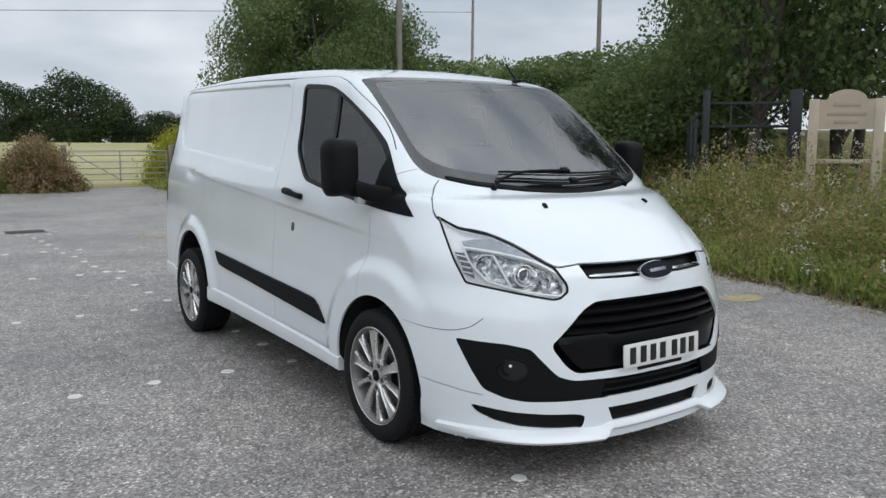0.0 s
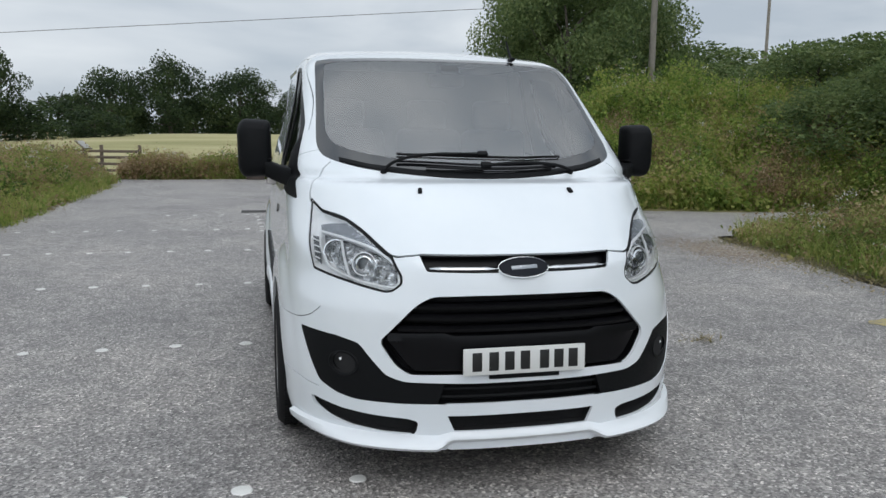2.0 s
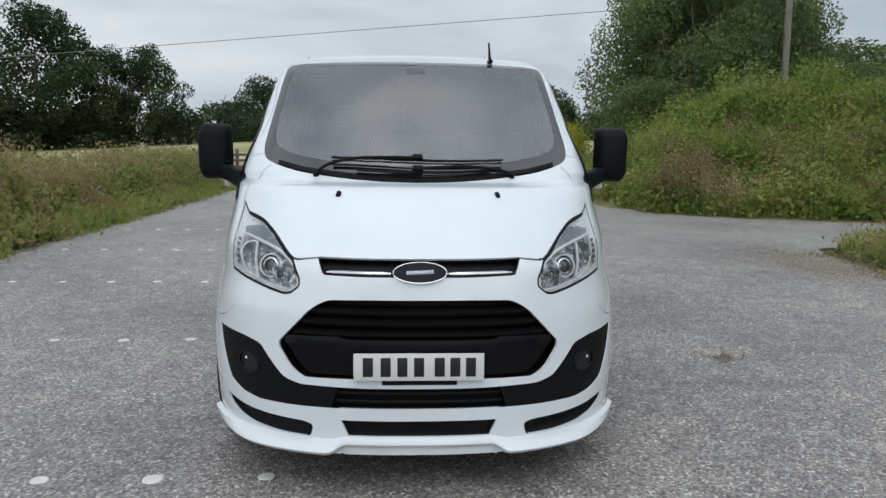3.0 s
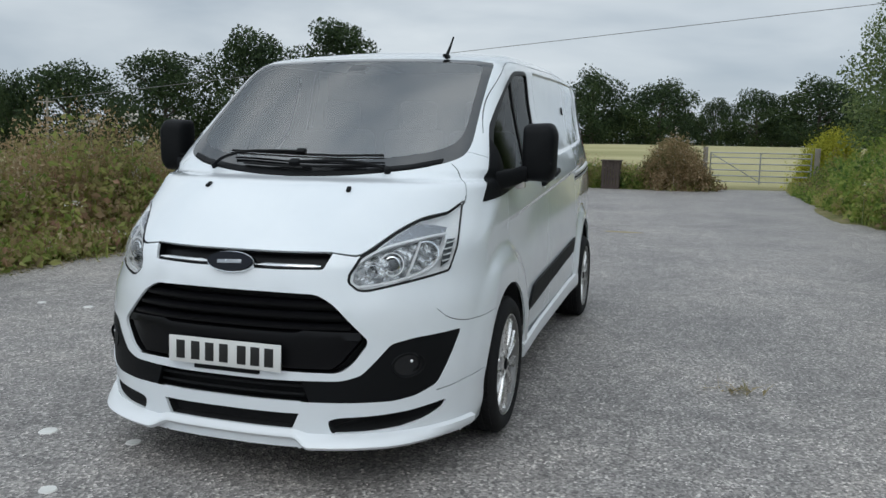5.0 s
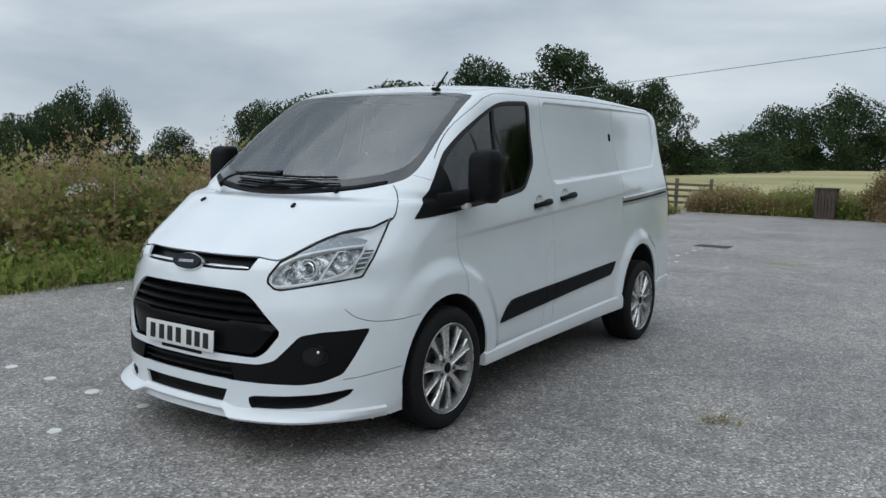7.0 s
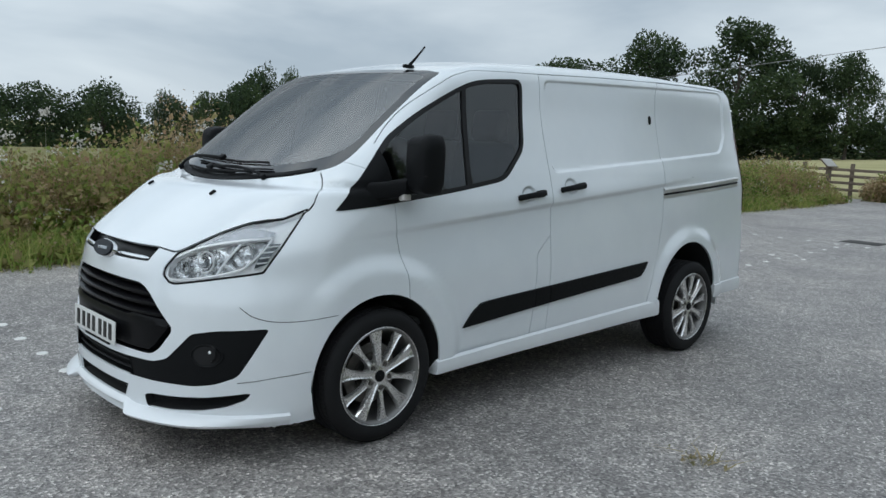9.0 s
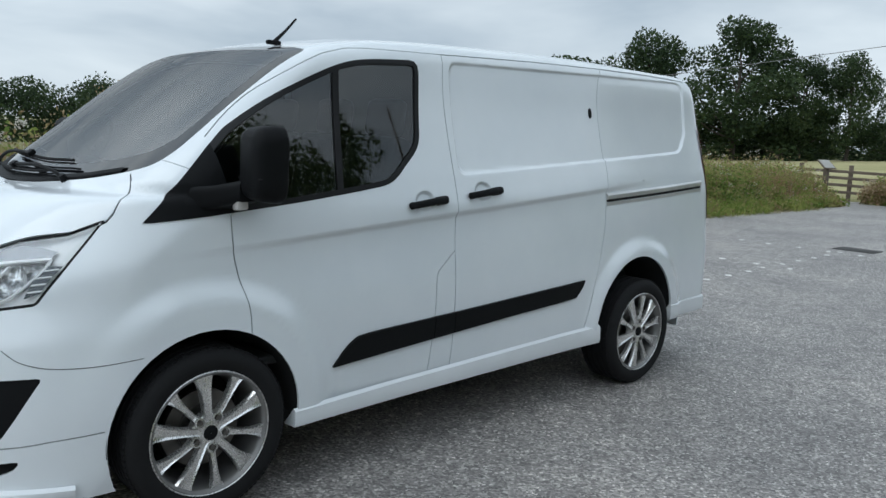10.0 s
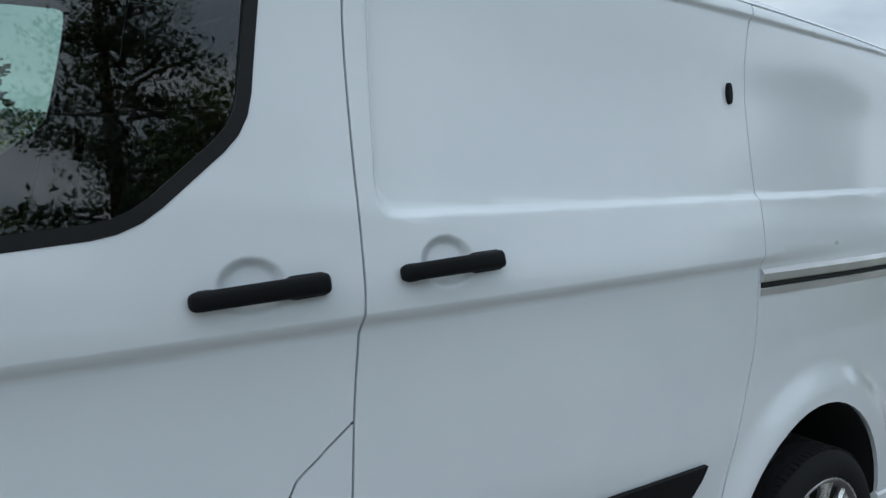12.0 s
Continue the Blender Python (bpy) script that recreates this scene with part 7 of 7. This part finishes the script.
ext = bmesh.ops.extrude_face_region(bm, geom=[f])
bmesh.ops.translate(bm, vec=(0, 0.10, 0), verts=[g for g in ext["geom"] if isinstance(g, bmesh.types.BMVert)])
bmesh.ops.recalc_face_normals(bm, faces=bm.faces)
part("board", shade(bm, 30), STONE, sign)
WASHED = plain("washed_out_print", (0.43, 0.34, 0.28), 0.8, depth=0.0)
for z, w in ((2.17, 0.40), (2.03, 0.56), (1.90, 0.34)):
    part("text_bar", box((w, 0.006, 0.07), (0, -0.053, z), 0.001), WASHED, sign)
part("lower_rail", box((0.80, 0.05, 0.07), (0, 0, 1.27), 0.01), STONE, sign)

DARK_STEEL = plain("dark_painted_steel", (0.012, 0.014, 0.016), 0.6, grain=60, depth=0.1)
mesh_fence = thing("steel_gate", pose(9.35, 5.85, 0, 0, 0, -48), "dark steel gate between two heavy posts", "gate")
for x, w in ((0.0, 0.12), (1.5, 0.19)):
    part("post", box((w, w, 2.5), (x, 0, 1.25), 0.01), DARK_STEEL, mesh_fence)
for z in (0.5, 1.86, 2.27):
    part("rail", box((1.4, 0.04, 0.045), (0.75, 0, z), 0.006), DARK_STEEL, mesh_fence)
for x0, x1 in ((0.42, 0.95), (1.40, 0.95)):
    part("brace", rod((x0, 0, 2.26), (x1, 0, 1.88), 0.014, sides=6), DARK_STEEL, mesh_fence)
part("upright", box((0.03, 0.03, 1.75), (0.42, 0, 1.38), 0.004), DARK_STEEL, mesh_fence)
fence2 = thing("steel_fence", pose(9.3, 5.9, 0, 0, 0, 40), "dark steel mesh fence on posts behind weeds", "fence")
for x in (2.4, 4.8, 7.2):
    part("post", box((0.07, 0.07, 2.2), (x, 0, 1.1), 0.006), DARK_STEEL, fence2)
for z in (0.5, 1.3, 2.1):
    part("rail", box((7.2, 0.03, 0.03), (3.6, 0, z), 0.004), DARK_STEEL, fence2)

# bare dead tree on the skyline
rng = np.random.default_rng(5)
dead = thing("dead_tree", Matrix.Translation((*polar(-13.1, 104), 0)), "bare dead tree on the far hedge line", "tree")
k = tube(limb_points((0, 0, 0), (0.4, 0, 5.6), 0.04, 6), list(np.linspace(0.2, 0.05, 6)), 7)
for a, z, r in ((0.2, 3.0, 2.6), (2.6, 2.6, 2.9), (1.2, 3.6, 2.0), (3.4, 3.9, 1.8), (5.2, 3.3, 2.2), (0.9, 4.6, 1.4)):
    tip = (r * math.cos(a), r * math.sin(a) * 0.4, z + 2.4)
    tube(limb_points((0.2, 0, z), tip, 0.1, 5), list(np.linspace(0.09, 0.025, 5)), 5, k)
part("trunk", k, BARK, dead)
